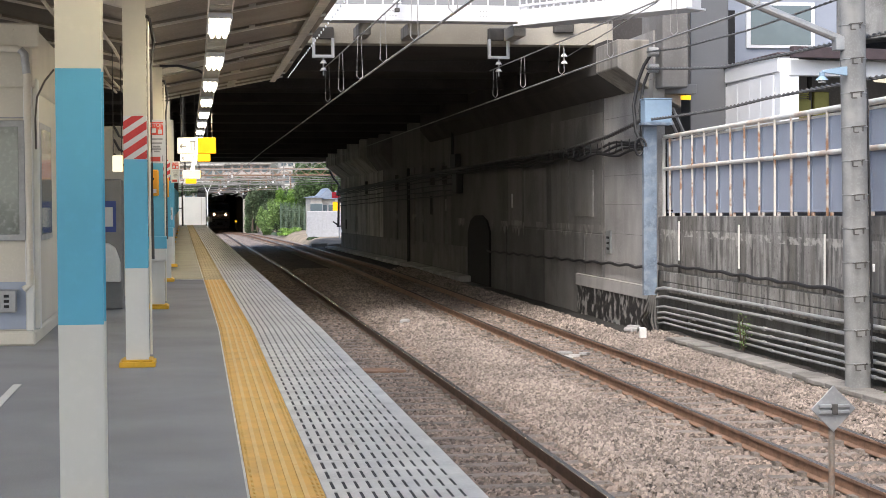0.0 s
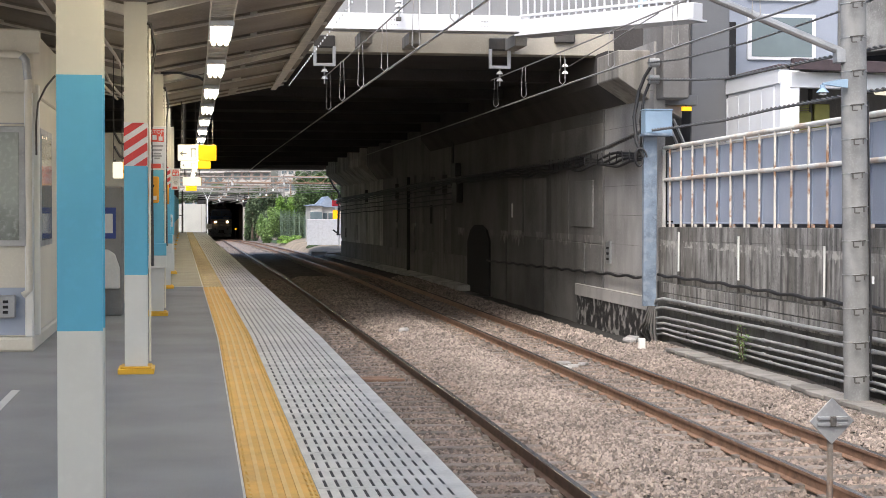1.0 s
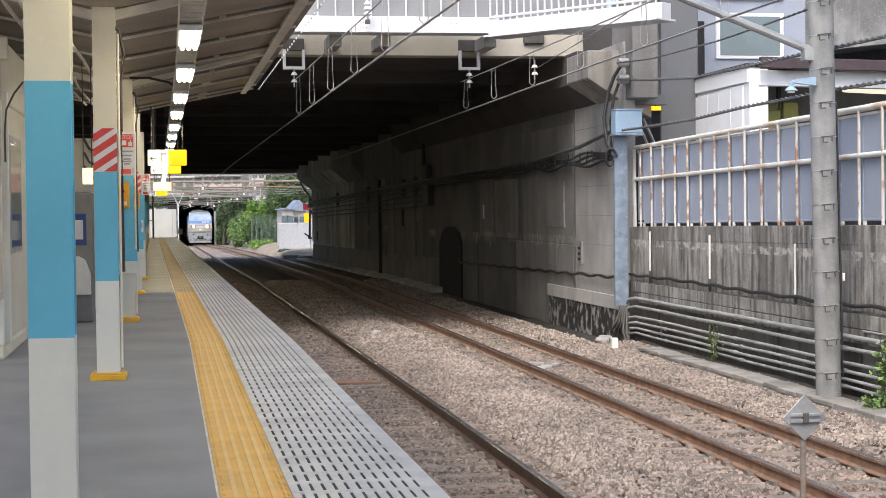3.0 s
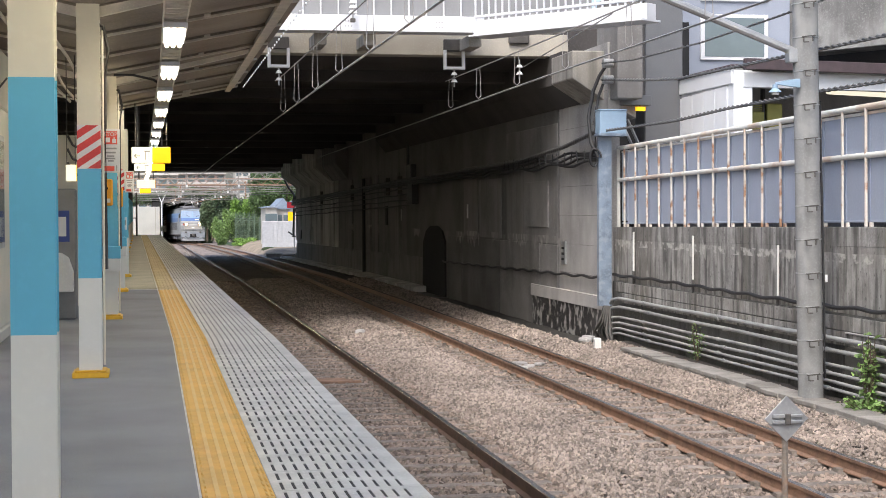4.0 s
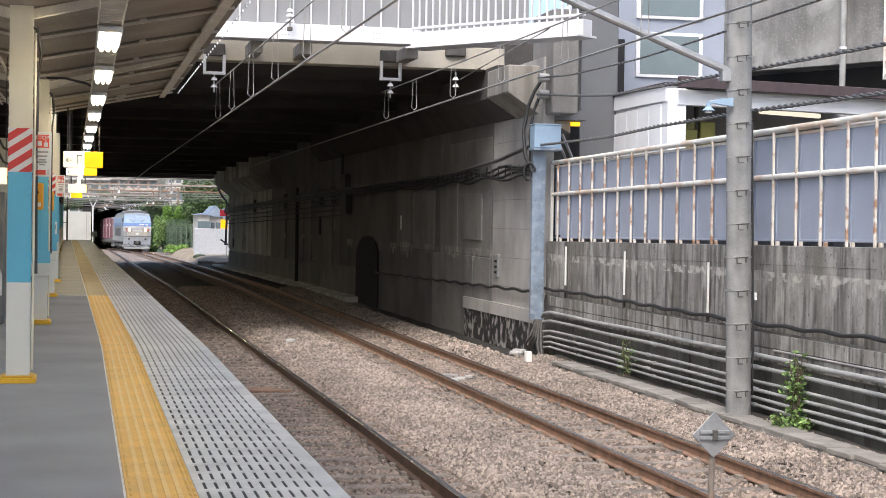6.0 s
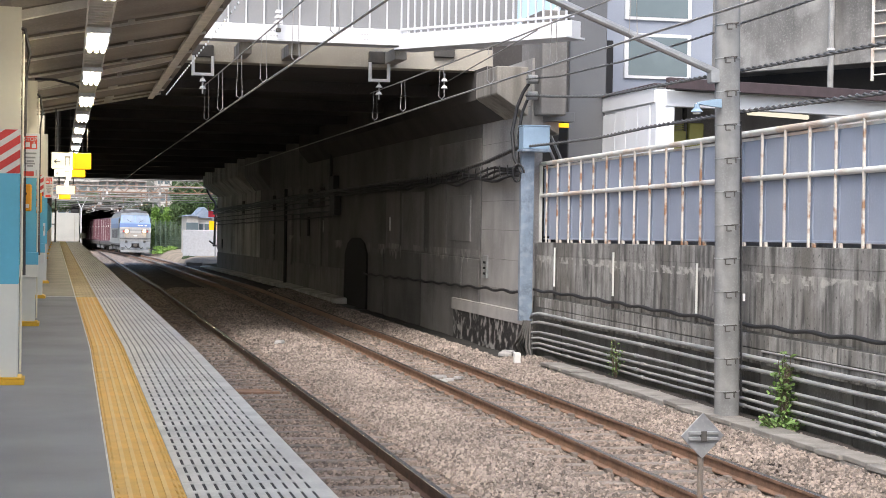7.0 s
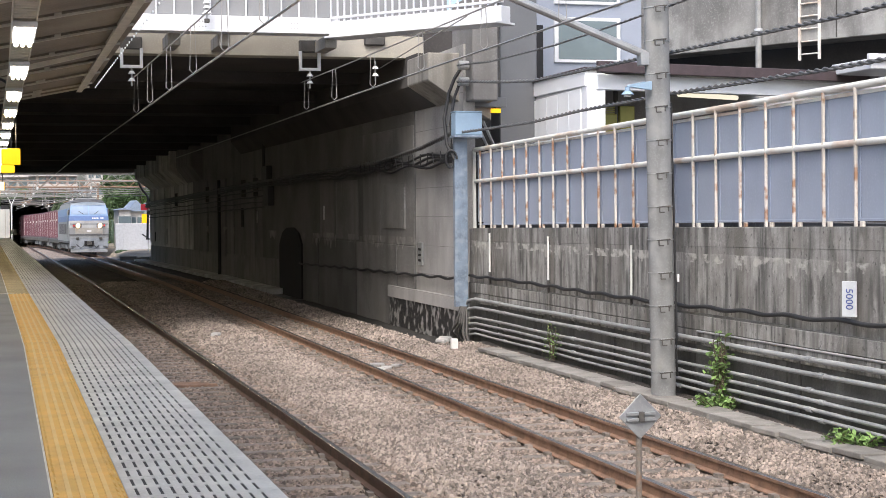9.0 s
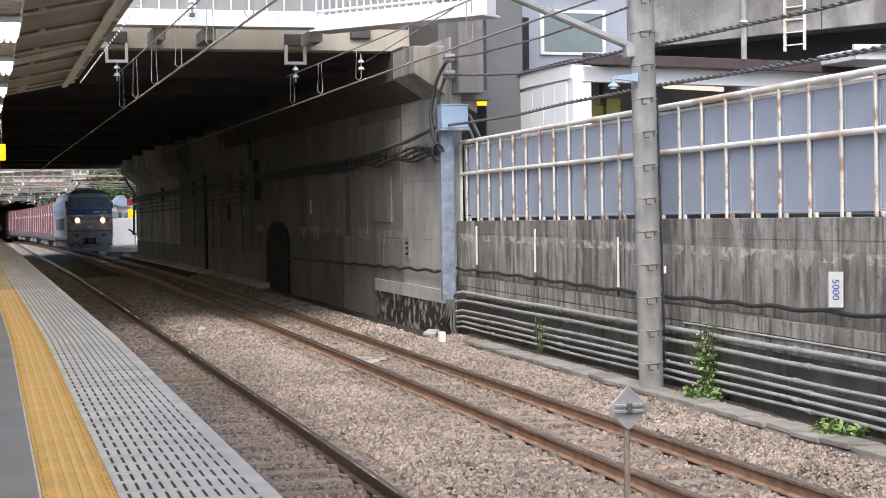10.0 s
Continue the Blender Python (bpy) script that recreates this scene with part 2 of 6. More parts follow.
M["cable_twist"] = mat("twisted_cable", (0.13, 0.13, 0.13), 0.5, 0.2, 12, 60, 0.3)
M["ballast_daylit"] = mat("clean_ballast", (0.27, 0.22, 0.19), 0.95, 0.25, 2.0, 9, 1.0, patch=0.4, patch_col=(0.2, 0.165, 0.14), patch_scale=0.5)
M["pole"] = mat("concrete_pole", (0.25, 0.255, 0.258), 0.8, 0.1, 3, 40, 0.15, streak=0.4, streak_col=(0.12, 0.12, 0.115), patch=0.35, patch_col=(0.3, 0.3, 0.29), patch_scale=3)
M["fence_panel"] = mat("blue_grey_panel", (0.32, 0.367, 0.46), 0.5, 0.05, 1.2, 30, 0.04, streak=0.12, streak_col=(0.25, 0.27, 0.3))
M["fence_rust"] = mat("rusting_white_bar", (0.68, 0.64, 0.58), 0.55, 0.06, 3, 40, 0.08, patch=0.85, patch_col=(0.3, 0.13, 0.05), patch_scale=5.0, streak=0.25, streak_col=(0.36, 0.19, 0.09))
M["fence_rail"] = mat("white_pipe_rail", (0.74, 0.73, 0.69), 0.5, 0.05, 3, 40, 0.05, patch=0.5, patch_col=(0.45, 0.24, 0.12), patch_scale=1.3)
M["blue_steel"] = mat("pale_blue_steel", (0.2, 0.255, 0.33), 0.5, 0.16, 4, 40, 0.06, patch=0.6, patch_col=(0.28, 0.33, 0.39), patch_scale=7, streak=0.25, streak_col=(0.12, 0.14, 0.17))
M["box_blue"] = mat("pale_blue_box", (0.27, 0.38, 0.5), 0.45, 0.04)
M["porcelain"] = mat("white_porcelain", (0.7, 0.7, 0.7), 0.25, 0.05)
M["clad"] = mat("grey_cladding", (0.15, 0.155, 0.165), 0.4, 0.06, 1, 30, 0.04, metal=0.3, streak=0.2, streak_col=(0.2, 0.2, 0.2))
M["clad_blue"] = mat("pale_blue_cladding", (0.27, 0.3, 0.365), 0.5, 0.04, 1, 30, 0.03)
M["brown_roof"] = mat("brown_fascia", (0.075, 0.055, 0.06), 0.55, 0.1)
M["room_wall"] = mat("cream_wall_panel", (0.6, 0.57, 0.49), 0.55, 0.05, 1.5, 40, 0.05)
M["grey_machine"] = mat("grey_machine", (0.22, 0.22, 0.22), 0.5, 0.06)
M["navy"] = mat("navy_notice", (0.03, 0.06, 0.25), 0.5, 0.05)
M["paper"] = mat("white_notice", (0.66, 0.67, 0.68), 0.5, 0.03)
M["text_grey"] = mat("grey_print", (0.3, 0.3, 0.31), 0.6, 0.02)
M["text_red"] = mat("red_print", (0.7, 0.09, 0.06), 0.6, 0.02)
M["orange_box"] = mat("orange_yellow_case", (0.72, 0.33, 0.02), 0.45, 0.05)
M["dark"] = mat("dark_recess", (0.02, 0.02, 0.022), 0.9, 0.1)
M["glass_dark"] = mat("dark_window_glass", (0.13, 0.17, 0.19), 0.08, 0.04, 0.6, 3, 0.0, spec=0.8)
M["glass_mist"] = mat("misted_window_glass", (0.3, 0.33, 0.31), 0.15, 0.3, 1.2, 20, 0.0)
M["tube"] = glow("lit_tube", (1.0, 0.85, 0.62), 20.0)
M["sign_white"] = glow("lit_white_sign", (1.0, 0.9, 0.7), 0.48)
M["sign_yellow"] = glow("lit_yellow_sign", (1.0, 0.47, 0.008), 0.62)
M["headlight"] = glow("lit_headlight", (1.0, 0.6, 0.3), 11.0)
M["leaf"] = mat("green_leaf", (0.15, 0.25, 0.07), 0.6, 0.2, 1.5, 10, 0.0, island=0.5)
M["leaf_dark"] = mat("dark_green_leaf", (0.08, 0.14, 0.05), 0.6, 0.2, 1.5, 10, 0.0, island=0.5)
M["leaf_bright"] = mat("bright_green_leaf", (0.16, 0.29, 0.05), 0.6, 0.2, 1.5, 10, 0.0, island=0.45)
M["leaf_grey"] = mat("dusty_green_leaf", (0.1, 0.145, 0.075), 0.7, 0.2, 1.5, 10, 0.0, island=0.5)
M["bark"] = mat("bark", (0.12, 0.09, 0.065), 0.9, 0.2)
M["loco_grey"] = mat("loco_pale_grey", (0.27, 0.285, 0.3), 0.45, 0.08, 2, 20, 0.05, streak=0.2)
M["loco_pale"] = mat("loco_off_white", (0.4, 0.41, 0.42), 0.45, 0.08, 2, 20, 0.05, streak=0.2, streak_col=(0.3, 0.29, 0.27))
M["loco_skirt"] = mat("loco_slate_grey", (0.25, 0.275, 0.31), 0.55, 0.12, 2, 20, 0.05)
M["loco_roof"] = mat("loco_brow_grey", (0.36, 0.42, 0.5), 0.5, 0.08, 2, 20, 0.05)
# the pale blue of the reflected sky is part of this glass colour
M["loco_glass"] = mat("loco_windscreen", (0.24, 0.32, 0.44), 0.1, 0.1, 1.2, 3, 0.0, spec=0.7)
M["loco_blue"] = mat("loco_blue", (0.085, 0.16, 0.36), 0.4, 0.06)
M["loco_blue_light"] = mat("loco_light_blue", (0.17, 0.29, 0.5), 0.4, 0.06)
M["loco_beige"] = mat("loco_beige", (0.33, 0.32, 0.3), 0.45, 0.06)
M["loco_under"] = mat("loco_underframe", (0.13, 0.13, 0.14), 0.7, 0.15)
M["container"] = mat("maroon_container", (0.16, 0.06, 0.085), 0.55, 0.1, 1.0, 20, 0.06, streak=0.2, objr=0.15)
M["portal"] = mat("pale_portal_wall", (0.4, 0.4, 0.38), 0.85, 0.08, 0.4, 10, 0.1)
M["house_white"] = mat("white_house_wall", (0.5, 0.49, 0.47), 0.7, 0.08)
M["house_pink"] = mat("pinkish_block", (0.46, 0.38, 0.37), 0.8, 0.12, 0.3, 5, 0.1)
M["roof_blue"] = mat("slate_blue_roof", (0.2, 0.25, 0.33), 0.6, 0.1)
M["sheet_white"] = mat("white_hoarding", (0.44, 0.46, 0.5), 0.5, 0.06)
M["red_sign"] = mat("red_sign", (0.6, 0.03, 0.05), 0.5, 0.05)
M["mesh_green"] = mat("green_mesh_fence", (0.14, 0.2, 0.15), 0.6, 0.15)

M["retaining"] = stained_wall("weathered_retaining_concrete")
for key, z, amount in (("concrete_wall", 0.76, 0.55), ("concrete_old", 0.8, 0.6), ("retaining", 0.8, 0.55)):
    lime_runs(M[key], z, amount)

# ---- building helpers ----
def box(bm, x0, x1, y0, y1, z0, z1, m=None):
    """An upright block between two corners, turned by m if given."""
    mm = Matrix.LocRotScale(((x0 + x1) / 2, (y0 + y1) / 2, (z0 + z1) / 2), None, (abs(x1 - x0), abs(y1 - y0), abs(z1 - z0)))
    bmesh.ops.create_cube(bm, size=1, matrix=(m @ mm) if m else mm)
    return bm


def rod(bm, a, b, r, seg=8, r2=None):
    """A round bar from a to b."""
    a, b = Vector(a), Vector(b)
    d = b - a
    m = Matrix.Translation((a + b) / 2) @ d.to_track_quat("Z", "Y").to_matrix().to_4x4()
    bmesh.ops.create_cone(bm, cap_ends=True, segments=seg, radius1=r, radius2=r if r2 is None else r2, depth=d.length, matrix=m)
    return bm


def rope(bm, pts, r, seg=6):
    """A round line along points, with shared rings."""
    rings = []
    pts = [Vector(p) for p in pts]
    for i, p in enumerate(pts):
        d = (pts[min(i + 1, len(pts) - 1)] - pts[max(i - 1, 0)]).normalized()
        u = d.cross(Vector((0, 0, 1)))
        u = u.normalized() if u.length > 0.01 else Vector((1, 0, 0))
        v = d.cross(u)
        rings.append([bm.verts.new(p + r * (math.cos(k * 2 * math.pi / seg) * u + math.sin(k * 2 * math.pi / seg) * v)) for k in range(seg)])
    for a, b in zip(rings, rings[1:]):
        for k in range(seg):
            bm.faces.new((a[k], a[(k + 1) % seg], b[(k + 1) % seg], b[k]))
    return bm


def sweep(bm, section, ys, at):
    """A section (x, z) list carried along y; at(y) gives its shift (dx, dz)."""
    rings = []
    for y in ys:
        dx, dz = at(y)
        rings.append([bm.verts.new((x + dx, y, z + dz)) for x, z in section])
    k = len(section)
    for a, b in zip(rings, rings[1:]):
        for i in range(k):
            bm.faces.new((a[i], a[(i + 1) % k], b[(i + 1) % k], b[i]))
    bm.faces.new(rings[0])
    bm.faces.new(rings[-1][::-1])
    return bm


def soften(bm, w=0.006, seg=1):
    bmesh.ops.bevel(bm, geom=bm.edges[:], offset=w, segments=seg, affect="EDGES", clamp_overlap=True)
    return bm


def part(name, bm, material, parent=None, label="", smooth=False):
    bmesh.ops.recalc_face_normals(bm, faces=bm.faces)
    me = bpy.data.meshes.new(name)
    bm.to_mesh(me)
    bm.free()
    me.materials.append(M[material])
    if smooth:
        me.shade_smooth()
    ob = new(name, me)
    if parent:
        ob.parent = parent
    if label:
        ob["label"] = label
    return ob


def thing(name, label, category, group="", kind="", at=None):
    ob = new(name)
    tagged(ob, label, category, group, kind)
    if at is not None:
        ob.matrix_basis = at if isinstance(at, Matrix) else Matrix.Translation(at)
    return ob


def B():
    return bmesh.new()


def bx(*a, w=0.006, m=None):
    return soften(box(B(), *a, m=m), w)


def solo(name, bm, material, label, category, group="", kind="", smooth=False):
    return tagged(part(name, bm, material, None, label, smooth), label, category, group, kind)


def clamp(v, a, b):
    return max(a, min(b, v))


# ---- the plan: lines along the railway ----
RAIL = -1.1


def drop(y):
    return -0.009 * max(0.0, y - 60)


def near_c(y):
    return 2.84 - 0.006 * clamp(y - 20, 0, 45)


def far_c(y):
    x = 6.32 - 0.1 * clamp((y - 105) / 25, 0, 1) + 0.28 * clamp((y - 140) / 40, 0, 1) - 0.000072 * clamp(y - 108, 0, 87) ** 2.3
    return x - 1.15 * (1 - math.exp(-max(0.0, y - 195) / 8))


def edge(y):
    return -0.01 * max(0.0, y - 18)


def steps(a, b, s):
    k = max(1, round((b - a) / s))
    return [a + (b - a) * i / k for i in range(k + 1)]


PLAT_END = 97.0

# ---- the large structure ----
ALL_Y = steps(-14, 60, 2.0) + steps(64, 215, 4.0)[1:]

# ground: one sheet that reaches the horizon, low in the cutting, with the drop of the line
bm = B()
xs = [-900, -120, -30, -6, 0.6, 3, 9.6, 22, 60, 200, 900]
ys = [-700, -100, -14, 20, 60, 110, 160, 215, 400, 1500]
grid = [[bm.verts.new((x, y, -1.62 + drop(clamp(y, 0, 215)))) for x in xs] for y in ys]
for a, b in zip(grid, grid[1:]):
    for i in range(len(xs) - 1):
        bm.faces.new((a[i], a[i + 1], b[i + 1], b[i]))
solo("ground", bm, "soil", "dusty brown soil beside the railway", "ground", kind="structure")

# ballast bed under both tracks
random.seed(3)
bm = B()
rows = []
nx = 46
for y in steps(-14, 40, 0.35) + steps(41, 104, 1.0) + steps(107, 212, 3.0):
    row = []
    for i in range(nx + 1):
        x = 1.2 + (8.95 - 1.2) * i / nx
        a, b = abs(x - near_c(y)), abs(x - far_c(y))
        z = RAIL - 0.225
        if a > 0.95 and b > 0.95:
            z += 0.12 * clamp((min(a, b) - 0.95) / 0.3, 0, 1)
        if x > 8.3:
            z += 0.12 * (x - 8.3)
        if y > 30.5:
            z -= 0.2 * clamp((x - 8.1) / 0.3, 0, 1)
        z += drop(y) + 0.025 * noise.noise((x * 1.4, y * 1.4, 0)) + 0.02 * noise.noise((x * 6, y * 6, 3))
        row.append(bm.verts.new((x, y, z)))
    rows.append(row)
for a, b in zip(rows, rows[1:]):
    for i in range(nx):
        bm.faces.new((a[i], a[i + 1], b[i + 1], b[i]))
ballast = solo("ballast_bed", bm, "ballast", "ballast bed under the tracks, dark to the bridge end, paled beyond for daylight", "ballast", kind="structure", smooth=True)
# daylight past the bridge end is put into a paler ballast colour
ballast.data.materials.append(M["ballast_daylit"])
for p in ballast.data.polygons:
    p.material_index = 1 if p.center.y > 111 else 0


def stones(name, n, x0, x1, y0, y1, size, seed, inside):
    """Loose broken stones lying on the ballast bed, one joined mesh."""
    rng = np.random.default_rng(seed)
    base = np.array([(-1, -1, -.7), (1, -1, -.7), (1, 1, -.7), (-1, 1, -.7), (-.7, -.7, .7), (.7, -.7, .7), (.7, .7, .7), (-.7, .7, .7)])
    quad = np.array([(4, 5, 6, 7), (0, 1, 5, 4), (1, 2, 6, 5), (2, 3, 7, 6), (3, 0, 4, 7)])
    x, y = rng.uniform(x0, x1, n), rng.uniform(y0, y1, n)
    nc = 2.84 - 0.006 * np.clip(y - 20, 0, 45)
    fc = np.full(n, 6.32)
    a, b = np.abs(x - nc), np.abs(x - fc)
    d = np.minimum(a, b)
    z = RAIL - 0.187 + 0.092 * np.clip((d - 0.95) / 0.3, 0, 1) + 0.12 * np.clip(x - 8.3, 0, 1) - 0.2 * np.clip((x - 8.1) / 0.3, 0, 1) * (y > 30.5) + rng.uniform(-0.03, 0.026, n)
    bed = np.abs((y - 8) / 0.62 - np.round((y - 8) / 0.62)) * 0.62
    keep = ((d < 1.02) == inside) & (np.abs(d - 0.566) > 0.085) & ((bed > 0.1) | (d > 1.0) | (rng.random(n) < 0.4))
    x, y, z = x[keep], y[keep], z[keep]
    n = len(x)
    s = size * (1.2 if inside else 1.0) * rng.uniform(0.6, 1.35, (n, 1, 3)) * rng.uniform(0.75, 1.2, (n, 1, 1))
    v = base[None] * s * 0.5 + rng.normal(0, size * 0.09, (n, 8, 3))
    ang = rng.uniform(0, 6.283, n)
    tip = rng.normal(0, 0.35, (n, 2))
    c, sn = np.cos(ang)[:, None], np.sin(ang)[:, None]
    vx, vy, vz = v[..., 0] * c - v[..., 1] * sn, v[..., 0] * sn + v[..., 1] * c, v[..., 2]
    vz = vz + tip[:, :1] * vx + tip[:, 1:] * vy
    v = np.stack([vx + x[:, None], vy + y[:, None], vz + z[:, None]], -1).reshape(-1, 3)
    f = (quad[None] + (np.arange(n) * 8)[:, None, None]).reshape(-1, 4)
    me = bpy.data.meshes.new(name)
    me.vertices.add(len(v))
    me.vertices.foreach_set("co", v.ravel())
    me.loops.add(f.size)
    me.loops.foreach_set("vertex_index", f.ravel().astype(np.int32))
    me.polygons.add(len(f))
    me.polygons.foreach_set("loop_start", (np.arange(len(f)) * 4).astype(np.int32))
    me.update(calc_edges=True)
    me.materials.append(M["stone_rusty" if inside else "stone"])
    return tagged(new(name, me), "rust-stained brown ballast stones between the rails" if inside else "loose broken pinkish grey ballast stones beside the rails", "ballast stones", kind="stuff")


for inside in (False, True):
    stones("ballast_stones", 185000, 1.5, 8.75, 9.5, 30, 0.033, 11, inside)
    stones("ballast_stones", 70000, 1.5, 8.75, 30, 62, 0.048, 12, inside)

# platform slab, with its edge line bending a little away from the rails
bm = B()
sweep(bm, [(-7, -1.55), (1.2, -1.55), (1.2, -0.25), (1.33, -0.2), (1.33, -0.03), (-7, -0.03)], steps(-14, PLAT_END, 3), lambda y: (edge(y) if y > 18 else 0, 0))
solo("platform", bm, "coping", "raised concrete station platform with a pale edge", "platform", kind="structure")
bm = sweep(B(), [(-7, -0.029), (0.235, -0.029), (0.235, 0.0), (-7, 0.0)], steps(-14, 29.4, 2), lambda y: (edge(y), 0))
solo("platform_paving", bm, "asphalt", "smooth grey asphalt paving of the platform", "paving", kind="structure")
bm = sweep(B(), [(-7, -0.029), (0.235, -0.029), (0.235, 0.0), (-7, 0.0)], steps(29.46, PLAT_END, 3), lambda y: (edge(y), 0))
solo("platform_paving_old", bm, "asphalt_far", "darker brownish paving of the far platform", "paving", kind="structure")
bm = B()
box(bm, -0.45, 0.23, 29.4, 29.46, -0.02, 0.003)
solo("paving_joint", bm, "paint_white", "pale metal joint strip across the platform paving", "joint strip", kind="structure")
bm = B()
box(bm, -0.03, 0.03, -1.6, 1.6, 0.0, 0.003, pose(-1.36, 11.2, 0.001, 0, 0, 0))
solo("floor_line", bm, "paint_white", "worn white painted line on the platform", "floor marking", kind="structure")
bm = sweep(B(), [(0.224, -0.02), (0.236, -0.02), (0.236, 0.003), (0.224, 0.003)], steps(-14, PLAT_END, 2), lambda y: (edge(y), 0))
solo("tile_border", bm, "grip", "thin pale border strip beside the tactile tiles", "border strip", kind="structure")


# retaining wall with its fence, right of the far track
WX = 9.05
RISE = 0.0095  # slope of the wall top and its fence
bm = B()
sweep(bm, [(WX, -1.7), (WX + 0.35, -1.7), (WX + 0.35, 1.02), (WX, 1.02)], [-14, 31.4], lambda y: (0, RISE * (31.4 - y)))
retain = solo("wall_east", bm, "retaining", "streaked grey concrete retaining wall", "wall", kind="structure")
for i in range(10):
    y1 = 31.3 - i * 4.55
    bm = bx(WX - 0.004, WX + 0.38, -4.53, 0, 0.78, 1.04, w=0.006, m=pose(0, y1, RISE * (31.3 - y1), -math.degrees(RISE), 0, 0))
    part("coping_stone", bm, "retaining", retain)
    # stained foot, its tone deepened to imitate shade between the conduits
    bm = bx(WX - 0.05, WX, y1 - 4.52, y1, -1.7, -0.02 + 0.01 * (i % 3), w=0.01)
    part("footing", bm, "foot_concrete", retain, "stained wall foot, darkened for shade behind the conduits")
rng = random.Random(77)
blocks = [bx(-0.012, 0.012, -w / 2, w / 2, -0.095, 0.095, w=0.006) for w in (0.96, 0.78)]
block0 = []
for row in range(2):
    y = 31.0 - 0.4 * row
    while y > 9:
        k = rng.randrange(2)
        w = (0.96, 0.78)[k] + 0.014
        if len(block0) <= k and len(block0) == 0 or k >= len(block0):
            k = len(block0)
            w = (0.96, 0.78)[k] + 0.014
            o = part("block", blocks[k], "retaining", retain)
            block0.append(o)
        else:
            o = new("block", block0[k].data)
            o.parent = retain
        o.location = (WX - 0.056 + rng.uniform(-0.006, 0.004), y - w / 2, -0.125 - 0.203 * row)
        y -= w
# underpass wall, abutment and far end
bm = B()
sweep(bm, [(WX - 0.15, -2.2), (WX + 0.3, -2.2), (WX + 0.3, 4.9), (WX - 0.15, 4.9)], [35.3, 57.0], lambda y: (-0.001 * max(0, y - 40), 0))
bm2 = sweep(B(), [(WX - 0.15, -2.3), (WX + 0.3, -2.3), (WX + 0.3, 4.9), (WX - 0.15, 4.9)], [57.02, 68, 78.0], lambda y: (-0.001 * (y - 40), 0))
solo("wall_underpass_middle", bm2, "concrete_middle", "concrete wall in the middle of the underpass, coloured dark for shade", "wall", kind="structure")
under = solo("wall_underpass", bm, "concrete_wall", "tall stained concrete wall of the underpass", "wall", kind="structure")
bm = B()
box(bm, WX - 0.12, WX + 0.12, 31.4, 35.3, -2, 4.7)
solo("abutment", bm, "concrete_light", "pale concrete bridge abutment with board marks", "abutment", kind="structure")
for i in range(7):
    bm = bx(WX - 0.124, WX - 0.12, 31.45, 35.28, 0.02 + i * 0.62, 0.03 + i * 0.62, w=0.0005)
    solo("board_mark_%d" % (i + 1), bm, "concrete_old", "thin horizontal board mark on the abutment", "joint", kind="structure")
bm = bx(WX - 0.198, WX - 0.12, 31.42, 37.6, -1.5, -0.62, w=0.004)
solo("tar_band", bm, "tar", "peeling black tar coating at the foot of the abutment", "coating", kind="structure")
bm = bx(WX - 0.22, WX - 0.12, 31.42, 37.7, -0.618, -0.35, w=0.006)
solo("tar_band_top", bm, "concrete_light", "pale concrete ledge above the black coating", "ledge", kind="structure")
# shallow panels, pilasters and joints on the underpass wall
k = 0
for y0, y1, z0, z1, m, dx in ((35.32, 40.6, 0.62, 3.3, "concrete_old", 0.012), (36.1, 38.2, 0.98, 2.04, "concrete_old", 0.05), (38.6, 40.4, 0.66, 2.4, "concrete_old", 0.03), (41.2, 44.0, 0.65, 2.2, "concrete_old", 0.03),
                              (44.3, 46.3, 0.65, 2.6, "concrete_old", 0.025), (46.6, 48.6, -1.4, 0.62, "concrete_wall", 0.04), (35.35, 36.9, -1.5, 0.6, "concrete_old", 0.02), (37.0, 41.4, -1.5, 0.61, "concrete_old", 0.022), (41.5, 46.4, -1.5, 0.6, "concrete_wall", 0.02)):
    bm = bx(WX - 0.15 - dx, WX - 0.13, y0, y1, z0, z1, w=0.008)
    part("wall_panel", bm, m, under)
# far stretch of the underpass: ribbed concrete with sloping corbels under the deck,
# paled in colour to stand in for daylight from the far opening
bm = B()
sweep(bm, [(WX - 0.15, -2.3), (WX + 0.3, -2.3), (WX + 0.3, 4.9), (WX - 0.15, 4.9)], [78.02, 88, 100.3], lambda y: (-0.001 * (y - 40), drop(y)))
farwall = solo("wall_underpass_far", bm, "concrete_far", "ribbed concrete wall at the far end of the underpass, paled for daylight", "wall", kind="structure")
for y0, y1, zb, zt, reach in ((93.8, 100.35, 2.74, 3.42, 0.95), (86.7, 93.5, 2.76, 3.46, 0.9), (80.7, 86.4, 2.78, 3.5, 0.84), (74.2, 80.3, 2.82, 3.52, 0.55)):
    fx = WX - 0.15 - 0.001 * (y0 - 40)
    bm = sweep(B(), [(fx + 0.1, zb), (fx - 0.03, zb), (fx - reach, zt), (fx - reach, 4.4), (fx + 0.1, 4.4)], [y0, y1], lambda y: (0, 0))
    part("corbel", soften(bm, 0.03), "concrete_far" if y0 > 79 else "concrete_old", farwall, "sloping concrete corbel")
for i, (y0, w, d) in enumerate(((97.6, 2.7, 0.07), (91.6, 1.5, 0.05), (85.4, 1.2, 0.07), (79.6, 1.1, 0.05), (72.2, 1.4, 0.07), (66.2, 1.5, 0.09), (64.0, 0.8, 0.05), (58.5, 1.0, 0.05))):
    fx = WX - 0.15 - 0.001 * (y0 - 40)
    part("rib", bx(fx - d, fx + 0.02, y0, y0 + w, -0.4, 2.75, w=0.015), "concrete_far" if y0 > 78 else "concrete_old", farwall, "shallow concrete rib")
